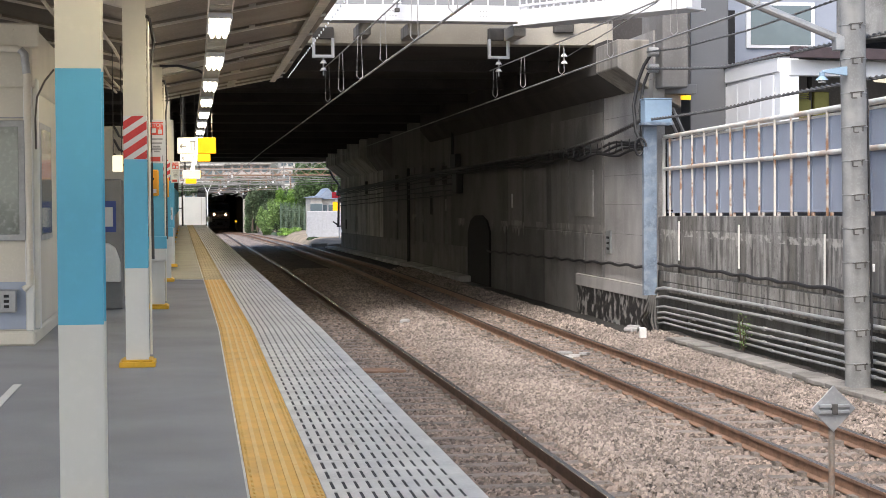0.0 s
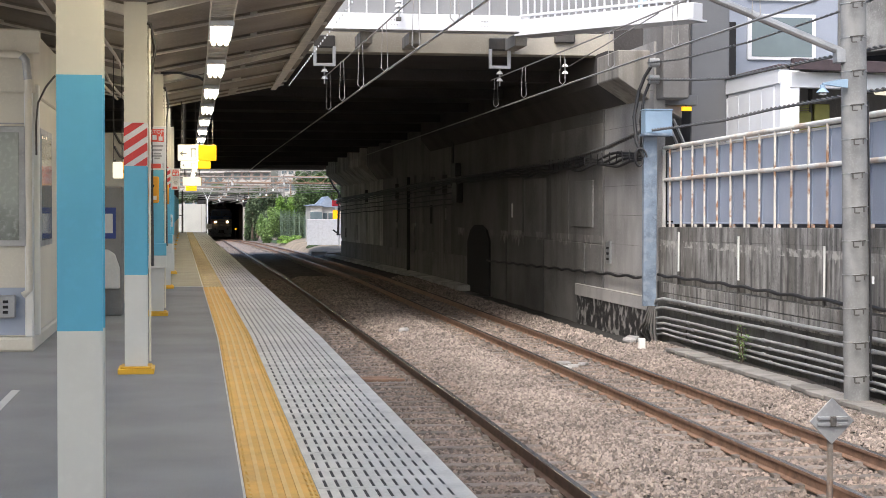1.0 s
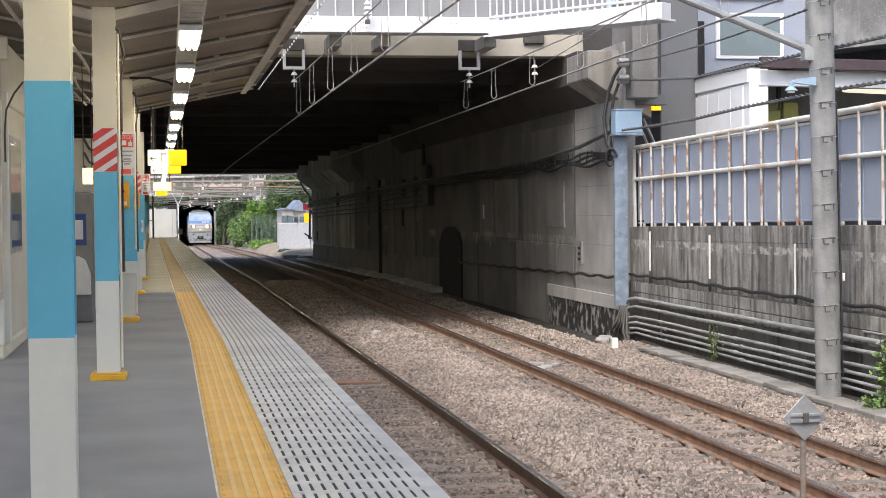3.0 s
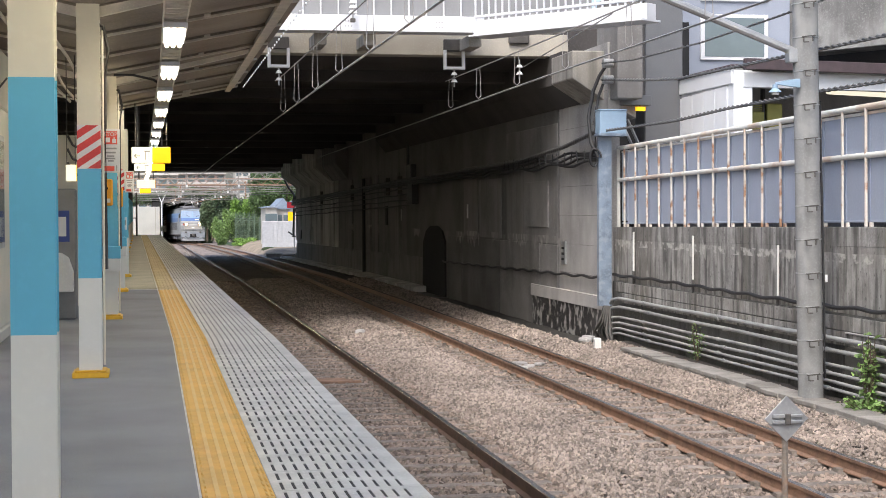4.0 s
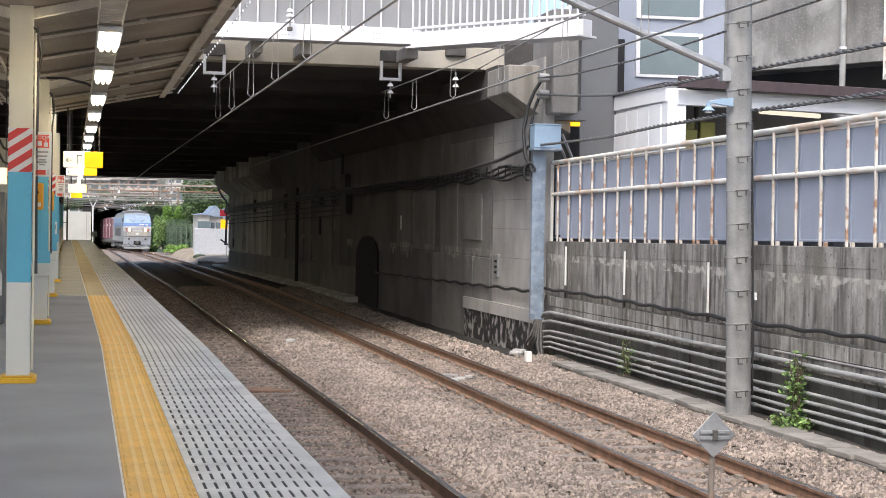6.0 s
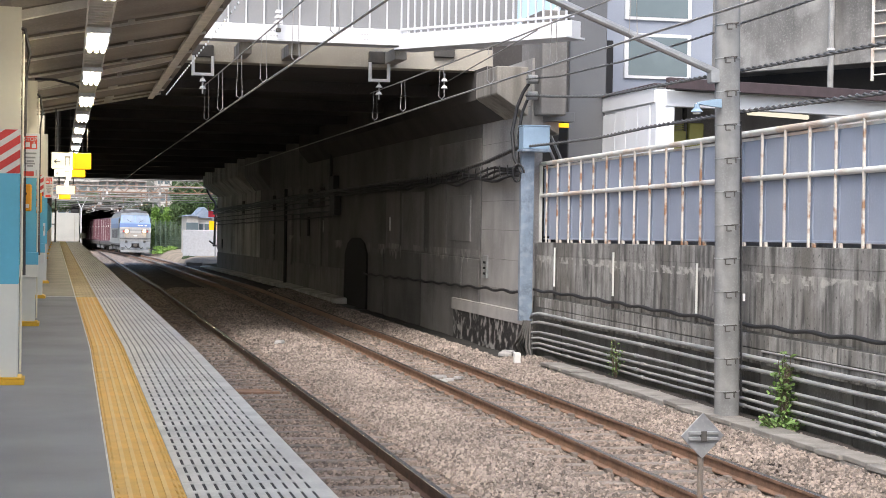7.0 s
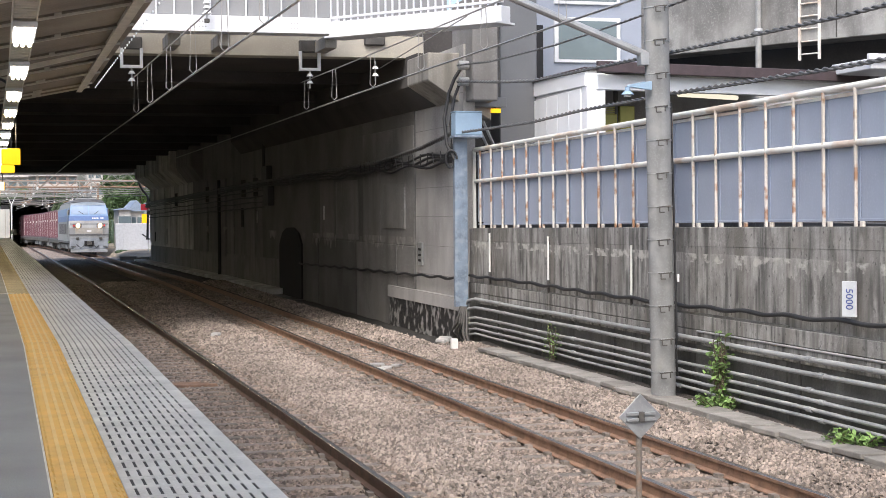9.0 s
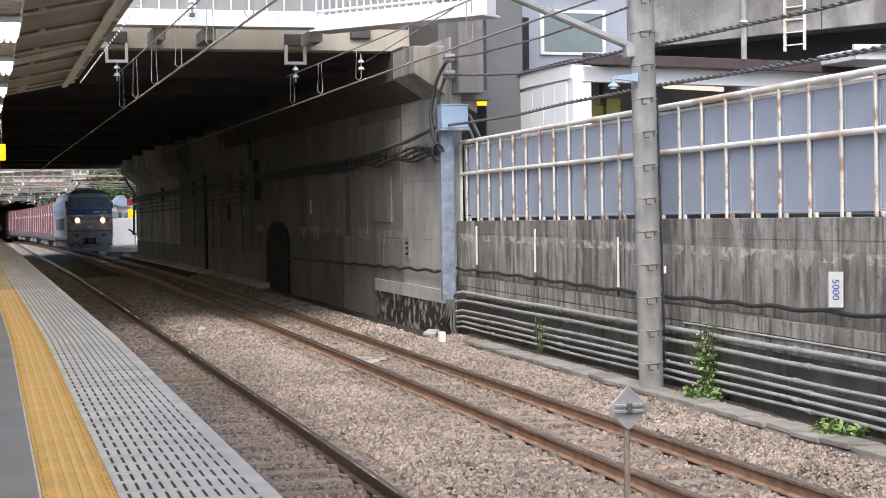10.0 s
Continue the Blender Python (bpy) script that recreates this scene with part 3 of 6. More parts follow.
bm = sweep(B(), [(WX - 0.21, -2.2), (WX - 0.14, -2.2), (WX - 0.14, 0), (WX - 0.19, 0)], [53.4, 75, 100.32], lambda y: (-0.001 * (y - 40), -0.19 - 0.0087 * (y - 56)))
part("base_band", bm, "concrete_old", farwall, "grimy lower band")
for y, z0, z1, ln, m in ((61.6, 0.83, 1.54, 0.5, "dark"), (97.2, -0.3, 0.25, 0.4, "dark"), (90.3, -0.35, 0.5, 0.5, "concrete_light"), (58.1, 1.0, 1.42, 0.14, "concrete_light")):
    part("wall_plate", bx(WX - 0.175 - 0.001 * (y - 40), WX - 0.15, y, y + ln, z0, z1, w=0.005), m, farwall)
part("wall_plate", bx(WX - 0.2, WX - 0.15, 45.6, 45.72, 1.15, 1.55, w=0.01), "paint_white", under)
drp = thing("wall_conduit", "dark vertical conduit and switch box on the underpass wall", "conduit")
part("pipe", rod(B(), (8.72, 67.5, -1.4), (8.72, 67.5, 2.7), 0.07, 8), "cable", drp)
part("pipe", rod(B(), (8.78, 56.0, 2.2), (8.78, 56.0, 4.3), 0.05, 8), "cable", drp)
part("switch_box", bx(8.66, 8.88, 54.4, 55.4, 1.6, 2.3, w=0.03), "cable", drp, "dark switch box")
part("switch_box", bx(8.68, 8.88, 54.8, 55.9, 2.3, 2.95, w=0.03), "cable", drp, "dark switch box")

# dark refuge niche: a flat black arch on the wall replaces its depth and shade
bm = B()
arch = [(49.2, -1.5), (53.2, -1.5), (53.2, 0.35), (52.6, 0.72), (51.8, 0.88), (50.6, 0.9), (49.7, 0.74), (49.2, 0.4)]
fa, fb = [[bm.verts.new((x, y, z)) for y, z in arch] for x in (WX - 0.22, WX - 0.14)]
bm.faces.new(fa)
bm.faces.new(fb[::-1])
for j in range(8):
    bm.faces.new((fa[j], fa[(j + 1) % 8], fb[(j + 1) % 8], fb[j]))
solo("refuge_door", bm, "dark", "black arched slab standing in for a shaded refuge niche", "door")
bm = bx(WX - 0.75, WX - 0.1, 49.0, 52.6, -1.7, -1.28, w=0.02)
solo("cabinet_plinth", bm, "concrete_wall", "low concrete plinth below the black refuge niche", "plinth", kind="structure")
bm = B()
sweep(bm, [(8.35, -1.7), (8.95, -1.7), (8.95, -1.08), (8.42, -1.12)], [52.6, 70, 103], lambda y: (-0.008 * (y - 52), drop(y)))
solo("wall_kerb", bm, "kerb_pale", "low concrete kerb along the underpass wall", "kerb", kind="structure")
bm = B()
sweep(bm, [(8.33, -1.7), (9.3, -1.7), (9.3, -1.06), (8.33, -1.1)], steps(31.2, 52.5, 0.5), lambda y: (0.3 * clamp((36 - y) / 4, 0, 1) ** 2 + 0.05 * math.sin(y * 1.7) + 0.04 * noise.noise((y, 0, 5)), -0.2 + 0.01 * math.sin(y * 2.3)))
solo("wall_path", bm, "dark_ground", "dark strip of ground along the underpass wall", "path", kind="structure")
bm = B()
sweep(bm, [(8.3, -1.6), (8.66, -1.6), (8.66, -1.14), (8.3, -1.15)], [-12, 28.5], lambda y: (0, 0))
trough = solo("cable_trough", bm, "lid", "dusty concrete cable trough along the ballast", "trough", kind="structure")
lid0 = None
random.seed(8)
for i in range(36):
    if lid0 is None:
        lid0 = part("trough_lid", soften(box(B(), -0.19, 0.19, -0.3, 0.3, 0, 0.06), 0.008), "lid", trough)
        o = lid0
    else:
        o = new("trough_lid", lid0.data)
        o.parent = trough
    o.location = (8.48 + random.uniform(-0.02, 0.02), 28.0 - i * 0.62, -1.145 + random.uniform(-0.012, 0.006))
    o.rotation_euler = (random.uniform(-0.02, 0.02), random.uniform(-0.03, 0.03), random.uniform(-0.03, 0.03))

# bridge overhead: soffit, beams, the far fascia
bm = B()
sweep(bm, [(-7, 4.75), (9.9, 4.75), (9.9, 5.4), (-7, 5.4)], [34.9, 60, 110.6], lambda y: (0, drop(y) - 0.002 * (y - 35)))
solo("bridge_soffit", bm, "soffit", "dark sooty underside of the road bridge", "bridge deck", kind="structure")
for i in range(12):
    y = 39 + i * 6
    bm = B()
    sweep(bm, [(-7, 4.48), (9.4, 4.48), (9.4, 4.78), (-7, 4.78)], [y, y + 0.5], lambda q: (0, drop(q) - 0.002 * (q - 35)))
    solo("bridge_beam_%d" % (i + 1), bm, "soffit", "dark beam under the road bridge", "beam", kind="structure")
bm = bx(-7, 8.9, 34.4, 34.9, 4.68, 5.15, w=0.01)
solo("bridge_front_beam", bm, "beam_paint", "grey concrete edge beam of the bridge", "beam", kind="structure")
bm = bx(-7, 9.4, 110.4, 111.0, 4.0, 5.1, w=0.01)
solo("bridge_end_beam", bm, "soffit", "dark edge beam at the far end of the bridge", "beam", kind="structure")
# unseen wall added behind the platform under the bridge, its length set to limit side light
bm = B()
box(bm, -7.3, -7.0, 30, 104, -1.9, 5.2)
solo("wall_west", bm, "concrete_wall", "unseen added wall behind the platform that holds back side light", "wall", kind="structure")
bm = B()
box(bm, -7.3, 9.4, -14.4, -14, -1.7, 1.2)
solo("wall_south", bm, "concrete", "low concrete wall across the end of the station", "wall", kind="structure")
# bearing corbel and abutment head
bm = B()
sweep(bm, [(8.28, 4.0), (8.28, 4.55), (9.6, 4.55), (9.6, 3.2), (8.98, 3.55)], [31.7, 33.4], lambda y: (0, 0))
solo("bearing_corbel", soften(bm, 0.02), "concrete", "concrete corbel that carries the bridge beam", "corbel", kind="structure")
# the haunch takes the dark soffit colour in place of shade under the deck
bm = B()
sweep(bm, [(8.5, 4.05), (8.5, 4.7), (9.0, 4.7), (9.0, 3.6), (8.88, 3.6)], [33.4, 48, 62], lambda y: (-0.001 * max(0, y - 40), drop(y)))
solo("wall_haunch", bm, "soffit", "concrete haunch along the underpass wall top, coloured dark for its shade", "haunch", kind="structure")
bm = bx(8.98, 9.5, 30.9, 32.4, 3.55, 5.6, w=0.02)
solo("abutment_head", bm, "concrete_old", "concrete head of the bridge abutment", "abutment", kind="structure")

# white steel walkway on the bridge
deck = thing("footbridge", "white steel footbridge edge girder with railings", "footbridge")
bm = bx(-2, 6.75, 32.9, 33.2, 5.0, 5.33, w=0.008)
part("girder", bm, "steel_white", deck)
bm = bx(-2, 6.75, 32.75, 33.3, 4.985, 5.03, w=0.005)
part("bottom_flange", bm, "steel_white", deck)
for i in range(24):
    bm = box(B(), -2 + i * 0.36, -1.97 + i * 0.36, 33.05, 33.08, 5.33, 6.5)
    part("baluster", bm, "steel_white", deck)
bm = bx(-2, 6.75, 33.1, 33.14, 5.36, 6.4, w=0.003)
part("railing_panel", bm, "rail_panel", deck)
mg = pose(6.5, 32.3, 0, 0, 0, math.degrees(math.atan2(-3.3, 2.55)))
bm = bx(0, 4.2, -0.15, 0.15, 4.86, 5.16, w=0.008, m=mg)
part("side_girder", bm, "steel_white", deck)
bm = bx(0, 4.2, -0.3, 0.3, 4.83, 4.87, w=0.005, m=mg)
part("side_flange", bm, "steel_white", deck)
bm = bx(0, 4.2, -0.12, -0.06, 5.22, 5.27, w=0.005, m=mg)
part("lower_rail", bm, "steel_white", deck)
for i in range(24):
    bm = box(B(), i * 0.175, i * 0.175 + 0.03, -0.11, -0.08, 5.16, 6.4, m=mg)
    part("bar", bm, "steel_white", deck)
for x in (3.9, 5.75, 6.6):
    for i in range(6):
        part("bolt", rod(B(), (x + 0.06 * (i % 3), 32.885, 5.1 + 0.1 * (i // 3)), (x + 0.06 * (i % 3), 32.9, 5.1 + 0.1 * (i // 3)), 0.015, 6), "pipe", deck)
for x in (3.3, 4.3, 6.5):
    bm = bx(x, x + 0.25, 33.2, 34.4, 4.75, 5.0, w=0.01)
    part("gusset", bm, "concrete", deck)
bm = B()
box(bm, -7, 10, 36.5, 36.9, 5.4, 7.2)
solo("parapet", bm, "rail_panel", "pale grey parapet of the road bridge", "parapet", kind="structure")

# canopy over the platform
CAN_END = 28.5


def roof_z(x):
    return 3.12 + 0.2 * abs(x + 0.5)


bm = B()
sweep(bm, [(-0.5, roof_z(-0.5) + 0.09), (1.56, roof_z(1.56) + 0.06), (1.56, roof_z(1.56) + 0.1), (-0.5, roof_z(-0.5) + 0.13)], [-14, CAN_END], lambda y: (0, 0))
canopy = solo("canopy_roof", bm, "roof_sheet", "ribbed beige sheet roof of the platform canopy", "canopy roof", kind="structure")
bm = B()
sweep(bm, [(-0.5, roof_z(-0.5) + 0.09), (-0.5, roof_z(-0.5) + 0.13), (-4.5, roof_z(-4.5) + 0.13), (-4.5, roof_z(-4.5) + 0.09)], [-14, CAN_END], lambda y: (0, 0))
solo("canopy_roof_back", bm, "roof_sheet", "ribbed beige sheet roof of the platform canopy", "canopy roof", kind="structure")
bm = B()
sweep(bm, [(1.28, 3.44), (1.37, 3.44), (1.37, 3.45), (1.331, 3.453), (1.331, 3.56), (1.319, 3.56), (1.319, 3.453), (1.28, 3.45)], [-14, CAN_END], lambda y: (0, 0))
part("edge_beam", bm, "roof_frame", canopy, "pale steel edge beam")
bm = B()
sweep(bm, [(1.39, 3.5), (1.43, 3.5), (1.43, 3.507), (1.398, 3.51), (1.398, 3.55), (1.39, 3.55)], [-14, CAN_END], lambda y: (0, 0))
part("edge_angle", bm, "roof_frame", canopy, "pale steel edge angle")
# white blocks stand in for bright gaps seen through the roof corrugation
bm = B()
for i in range(90):
    y = CAN_END - i * 0.36
    box(bm, 1.595, 1.61, y, y + 0.05, 3.52, 3.545)
tagged(part("corrugated_lip", bm, "white_panel", canopy, "white dots for the brightness seen through the roof corrugation"), kind="stuff")
rng = random.Random(31)
for i in range(23):
    y = 27.6 - (i - 1) * 2.16 if i else CAN_END - 0.04
    for s, x1 in ((1, 1.5), (-1, -4.5)):
        za, zb = roof_z(-0.5), roof_z(x1)
        bm = sweep(B(), [(-0.5, za), (x1, zb), (x1, zb + 0.026), (-0.5, za + 0.026)], [y - 0.02, y + 0.02], lambda q: (0, 0))
        purlin = part("purlin", bm, "roof_frame", canopy)
        bm = sweep(B(), [(-0.5, za + 0.018), (x1, zb + 0.018), (x1, zb + 0.08), (-0.5, za + 0.08)], [y + 0.012, y + 0.019], lambda q: (0, 0))
        part("web", bm, "roof_sheet", purlin)
        x2 = x1 - s * rng.uniform(0.1, 0.3)
        bm = sweep(B(), [(-0.5, za + 0.085), (x2, roof_z(x2) + 0.085), (x2, roof_z(x2) + 0.09), (-0.5, za + 0.09)], [y + 0.05, min(y + 2.12, CAN_END)], lambda q: (0, -0.055 * (q - y) / 2.16 + 0.02))
        if i:
            part("roof_panel", bm, "roof_sheet", canopy)
        else:
            bm.free()
    for x in (-3.4, -2.2, -1.2, 0.55, 0.62):
        if rng.random() < 0.55:
            part("bracket", bx(x, x + 0.07, y - 0.03, y + 0.1, roof_z(x) + 0.02, roof_z(x) + 0.12, w=0.004), "roof_frame", canopy)
for x in (-1.35, -1.2, -0.95):
    part("ceiling_conduit", rope(B(), [(x + 0.03 * math.sin(y * 0.7), y, roof_z(x) - 0.04) for y in steps(-12, CAN_END, 1.5)], 0.02, 6), "roof_frame", canopy, "conduit under the roof")
part("ceiling_cable", rope(B(), [(-0.42, 20.4, 3.05), (-0.2, 20.5, 3.06), (0.05, 20.7, 3.02), (0.18, 20.9, 2.95)], 0.016, 6), "cable", canopy, "black lamp cable")
# added cover: stops sky light falling through the gap onto the platform
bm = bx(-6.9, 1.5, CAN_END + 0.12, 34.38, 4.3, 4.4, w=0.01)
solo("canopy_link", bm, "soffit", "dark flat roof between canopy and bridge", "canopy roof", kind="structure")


# ---- railway ----
def rail_line(track, centre, side, y0, y1, body):
    sec = [(-0.062, -0.153), (0.062, -0.153), (0.062, -0.14), (0.012, -0.125), (0.009, -0.045), (0.033, -0.033), (0.033, -0.004), (-0.033, -0.004), (-0.033, -0.033), (-0.009, -0.045), (-0.012, -0.125), (-0.062, -0.14)]
    bm = sweep(B(), sec, [y for y in ALL_Y if y0 <= y <= y1], lambda y: (centre(y) + side * 0.566, RAIL + drop(y)))
    part("rail", bm, body, track)
    bm = sweep(B(), [(-0.03, -0.004), (0.03, -0.004), (0.026, 0.0), (-0.026, 0.0)], [y for y in ALL_Y if y0 <= y <= y1], lambda y: (centre(y) + side * 0.566, RAIL + drop(y) + 0.001))
    part("rail_head", bm, "rail_top", track, "worn bright rail head")


def sleepers(track, centre, a, b):
    first = None
    y = a
    while y < b:
        if y < 62:
            if first is None:
                bm = soften(box(B(), -1.0, 1.0, -0.1, 0.1, -0.27, -0.153), 0.012)
                for s in (-1, 1):
                    for dx in (-0.1, 0.1):
                        box(bm, s * 0.566 + dx - 0.03, s * 0.566 + dx + 0.03, -0.06, 0.06, -0.153, -0.115)
                first = part("sleeper", bm, "sleeper", track)
                ob = first
            else:
                ob = new("sleeper", first.data)
                ob.parent = track
            ob.location = (centre(y) + random.uniform(-0.02, 0.02), y, RAIL + drop(y))
            ob.rotation_euler = (0, 0, random.uniform(-0.015, 0.015))
        y += 0.62
    bm = B()
    y = max(a, 62)
    while y < b:
        box(bm, centre(y) - 1, centre(y) + 1, y - 0.1, y + 0.1, RAIL - 0.27 + drop(y), RAIL - 0.153 + drop(y))
        y += 0.62
    tagged(part("far_sleepers", bm, "sleeper", track), kind="stuff")


random.seed(5)
for name, centre, body in (("near_track", near_c, "rail_dark"), ("far_track", far_c, "rail_side")):
    tr = thing(name, "railway track with brown steel rails on sleepers in ballast", "railway track", "railway tracks", "structure")
    for s in (-1, 1):
        rail_line(tr, centre, s, -14, 214, body)
    sleepers(tr, centre, 8 - 0.62 * 30, 150)

# ---- posts under the canopy ----
POST_Y = (7.2, 14.1, 21.6, 28.9, 35.4)


def h_section(bm, z0, z1, w=0.19, d=0.2, t=0.014, grow=0.0):
    g = grow
    a, b, c, e = w / 2 + g, d / 2 + g, 0.008 + g, d / 2 - t - g
    out = [(-a, -b), (a, -b), (a, -e), (c, -e), (c, e), (a, e), (a, b), (-a, b), (-a, e), (-c, e), (-c, -e), (-a, -e)]
    lo, hi = [[bm.verts.new((x, y, z)) for x, y in out] for z in (z0, z1)]
    bm.faces.new(lo[::-1])
    bm.faces.new(hi)
    for i in range(12):
        bm.faces.new((lo[i], lo[(i + 1) % 12], hi[(i + 1) % 12], hi[i]))
    return bm


def post(y, striped, stepped=False):
    p = thing("canopy_post", "cream steel canopy post with a light blue band" + (" and red stripes" if striped else ""), "post", "canopy posts", at=(-0.5 + (0.012 if y < 10 else 0) + edge(y) * 0.3, y, 0))
    part("base_plate", soften(box(box(B(), -0.15, 0.15, -0.19, 0.19, 0, 0.045), -0.13, 0.13, -0.16, 0.16, 0.045, 0.06), 0.006), "yellow_paint", p, "yellow painted foot")
    z0 = 0.868 if y < 10 else 0.83
    part("lower_shaft", h_section(B(), 0.06, z0), "cream_low", p, "off-white lower part")
    part("blue_band", h_section(B(), z0, 1.955 if not striped else 1.745), "blue", p, "light blue band")
    part("upper_shaft", h_section(B(), 1.955 if not striped else 2.11, 3.12), "cream", p, "cream upper part")
    if striped:
        part("wrap", h_section(B(), 1.745, 2.11, grow=0.002), "paper", p, "white reflective wrap")
        for i in range(5):
            bm = B()
            z = 1.625 + i * 0.122
            pts = [(-0.097, z), (0.097, z + 0.13), (0.097, z + 0.198), (-0.097, z + 0.068)]
            for lim, s in ((1.747, 1), (2.108, -1)):
                cut = []
                for p0, p1 in zip(pts, pts[1:] + pts[:1]):
                    d0, d1 = s * (p0[1] - lim), s * (p1[1] - lim)
                    if d0 >= 0:
                        cut.append(p0)
                    if d0 * d1 < 0:
                        q = d0 / (d0 - d1)
                        cut.append((p0[0] + (p1[0] - p0[0]) * q, lim))
                pts = cut
            if len(pts) < 3:
                continue
            a = [bm.verts.new((x, -0.1055, q)) for x, q in pts]
            b = [bm.verts.new((x, -0.1022, q)) for x, q in pts]
            bm.faces.new(a)
            bm.faces.new(b[::-1])
            for j in range(len(a)):
                bm.faces.new((a[j], a[(j + 1) % len(a)], b[(j + 1) % len(a)], b[j]))
            part("red_stripe", bm, "red_tape", p, "slanting red stripe")
    if stepped:
        part("guard_box", bx(-0.13, 0.13, -0.17, -0.12, 0.62, 0.92, w=0.004), "cream_low", p)
        part("guard_band", bx(-0.132, 0.132, -0.172, -0.118, 0.78, 0.94, w=0.004), "blue", p)
    if y > CAN_END - 1:
        return p
    bm = sweep(B(), [(-1.8, 3.43), (0, 3.0), (1.8, 3.45), (1.8, 3.5), (0, 3.08), (-1.8, 3.48)], [-0.05, 0.05], lambda q: (0, 0))
    part("roof_arm", bm, "roof_frame", p)
    if y > 10:
        part("conduit", rod(B(), (0.115, -0.08, 0.1), (0.115, -0.08, 2.9), 0.012, 6), "cream", p)
    if y > 10:
        part("riser_cable", rope(B(), [(0.13, 0.05, 0.9), (0.13, 0.05, 2.5), (0.16, 0.05, 2.75), (0.12, 0.05, 2.95), (-0.1, 0.05, 3.02)], 0.018, 6), "steel_dark", p, "dark riser cable")
    return p


for i, y in enumerate(POST_Y):
    post(y, i in (1, 3), i in (2, 3))
for i in range(8):
    y = 42 + i * 7.1
    p = thing("canopy_post", "dim steel post on the far platform", "post", "far platform posts", at=(-0.6 + edge(y) * 0.6, y, 0))
    part("lower_shaft", h_section(B(), 0.05, 0.85), "cream_low", p)
    part("blue_band", h_section(B(), 0.85, 1.9), "blue", p)
    part("upper_shaft", h_section(B(), 1.9, 4.45 + drop(y) - 0.002 * (y - 35)), "steel_dark", p)
    part("base_plate", bx(-0.15, 0.15, -0.19, 0.19, 0, 0.05), "yellow_paint", p)

# ---- lights under the canopy ----
lamp0 = thing("ceiling_light", "lit twin-tube ceiling light under the canopy", "ceiling light", "canopy lights", at=(0.21, 14.0, 2.86))
part("housing", bx(-0.1, 0.1, -0.64, 0.64, 0.0, 0.05, w=0.01), "steel_white", lamp0)
for k in (-1, 0, 1):
    part("tube", rod(B(), (k * 0.055, -0.6, -0.018), (k * 0.055, 0.6, -0.018), 0.02, 8), "tube", lamp0, "glowing tube")
for i in range(-4, 23):
    if i:
        y = 14.0 + i * 3.55
        copy_thing(lamp0, Matrix.Translation((0.21 + edge(y) * 0.6, y, 2.86)))
tray = thing("cable_tray", "long beige cable tray that carries the lights", "cable tray")
bm = B()
for s in (-0.1, 0.09):
    sweep(bm, [(0.21 + s, 2.92), (0.22 + s, 2.92), (0.22 + s, 2.97), (0.21 + s, 2.97)], steps(-12, 92, 5), lambda y: (edge(y) * 0.6, 0))
part("side_rail", bm, "roof_frame", tray)
rung = None
for i in range(140):
    y = 9 + i * 0.16
    if rung is None:
        rung = part("rung", box(B(), 0.115, 0.31, -0.015, 0.015, 2.93, 2.955), "roof_frame", tray)
        ob = rung
    else:
        ob = new("rung", rung.data)
        ob.parent = tray
    ob.location = (edge(y) * 0.6, y, 0)

# ---- lit signs ----
def lit_sign(x0, x1, z0, z1, y, split=0.5, marks=True):
    s = thing("hanging_sign", "lit hanging sign, half white and half yellow", "sign", "hanging signs", at=((x0 + x1) / 2, y, z0))
    w = (x1 - x0) / 2
    h = z1 - z0
    part("white_face", bx(-w, -w + 2 * w * split, -0.06, 0.06, 0, h, w=0.012), "sign_white", s, "glowing white half")
    part("yellow_face", bx(-w + 2 * w * split + 0.004, w, -0.06, 0.06, 0, h, w=0.012), "sign_yellow", s, "glowing yellow half")
    part("case", bx(-w + 0.006, w - 0.006, -0.03, 0.05, 0.006, h - 0.006, w=0.004), "steel_grey", s, "grey sign case")
    for sx in (-w * 0.8, w * 0.8):
        part("hanger", rod(B(), (sx, 0, h), (sx, 0, (4.85 if y > 35 else 4.32 if y > 28.4 else 3.25) - z0), 0.006 if y < 25 else 0.012, 6), "steel_dark", s)
    if marks:
        bm = B()
        box(bm, -w * 0.85, -w * 0.55, -0.064, -0.061, h * 0.42, h * 0.47)
        box(bm, -w * 0.86, -w * 0.74, -0.064, -0.061, h * 0.42, h * 0.47, Matrix.Translation((0, 0, 0)))
        for sgn in (1, -1):
            box(bm, 0, w * 0.16, -0.064, -0.061, -0.008, 0.008, pose(-w * 0.86, 0, h * 0.445, 0, sgn * 40, 0))
        part("arrow", bm, "text_grey", s)
        bm = B()
        for a in ((-0.3, -0.27, 0.2, 0.75), (-0.12, -0.09, 0.2, 0.75), (-0.34, -0.05, 0.7, 0.78)):
            box(bm, w * a[0], w * a[1], -0.064, -0.061, h * a[2], h * a[3])
        part("pictogram", bm, "text_grey", s)
    return s


lit_sign(-0.302, 0.343, 2.195, 2.462, 28, 0.53, True)
lit_sign(-0.276, 0.268, 2.114, 2.249, 30.2, 0.57, True)
lit_sign(-0.297, 0.119, 1.911, 2.103, 38, 0.97, False)
lit_sign(-0.262, 0.017, 1.81, 1.923, 39.5, 0.06, False)
lit_sign(-0.984, -0.862, 1.748, 1.944, 20, 0.97, False)

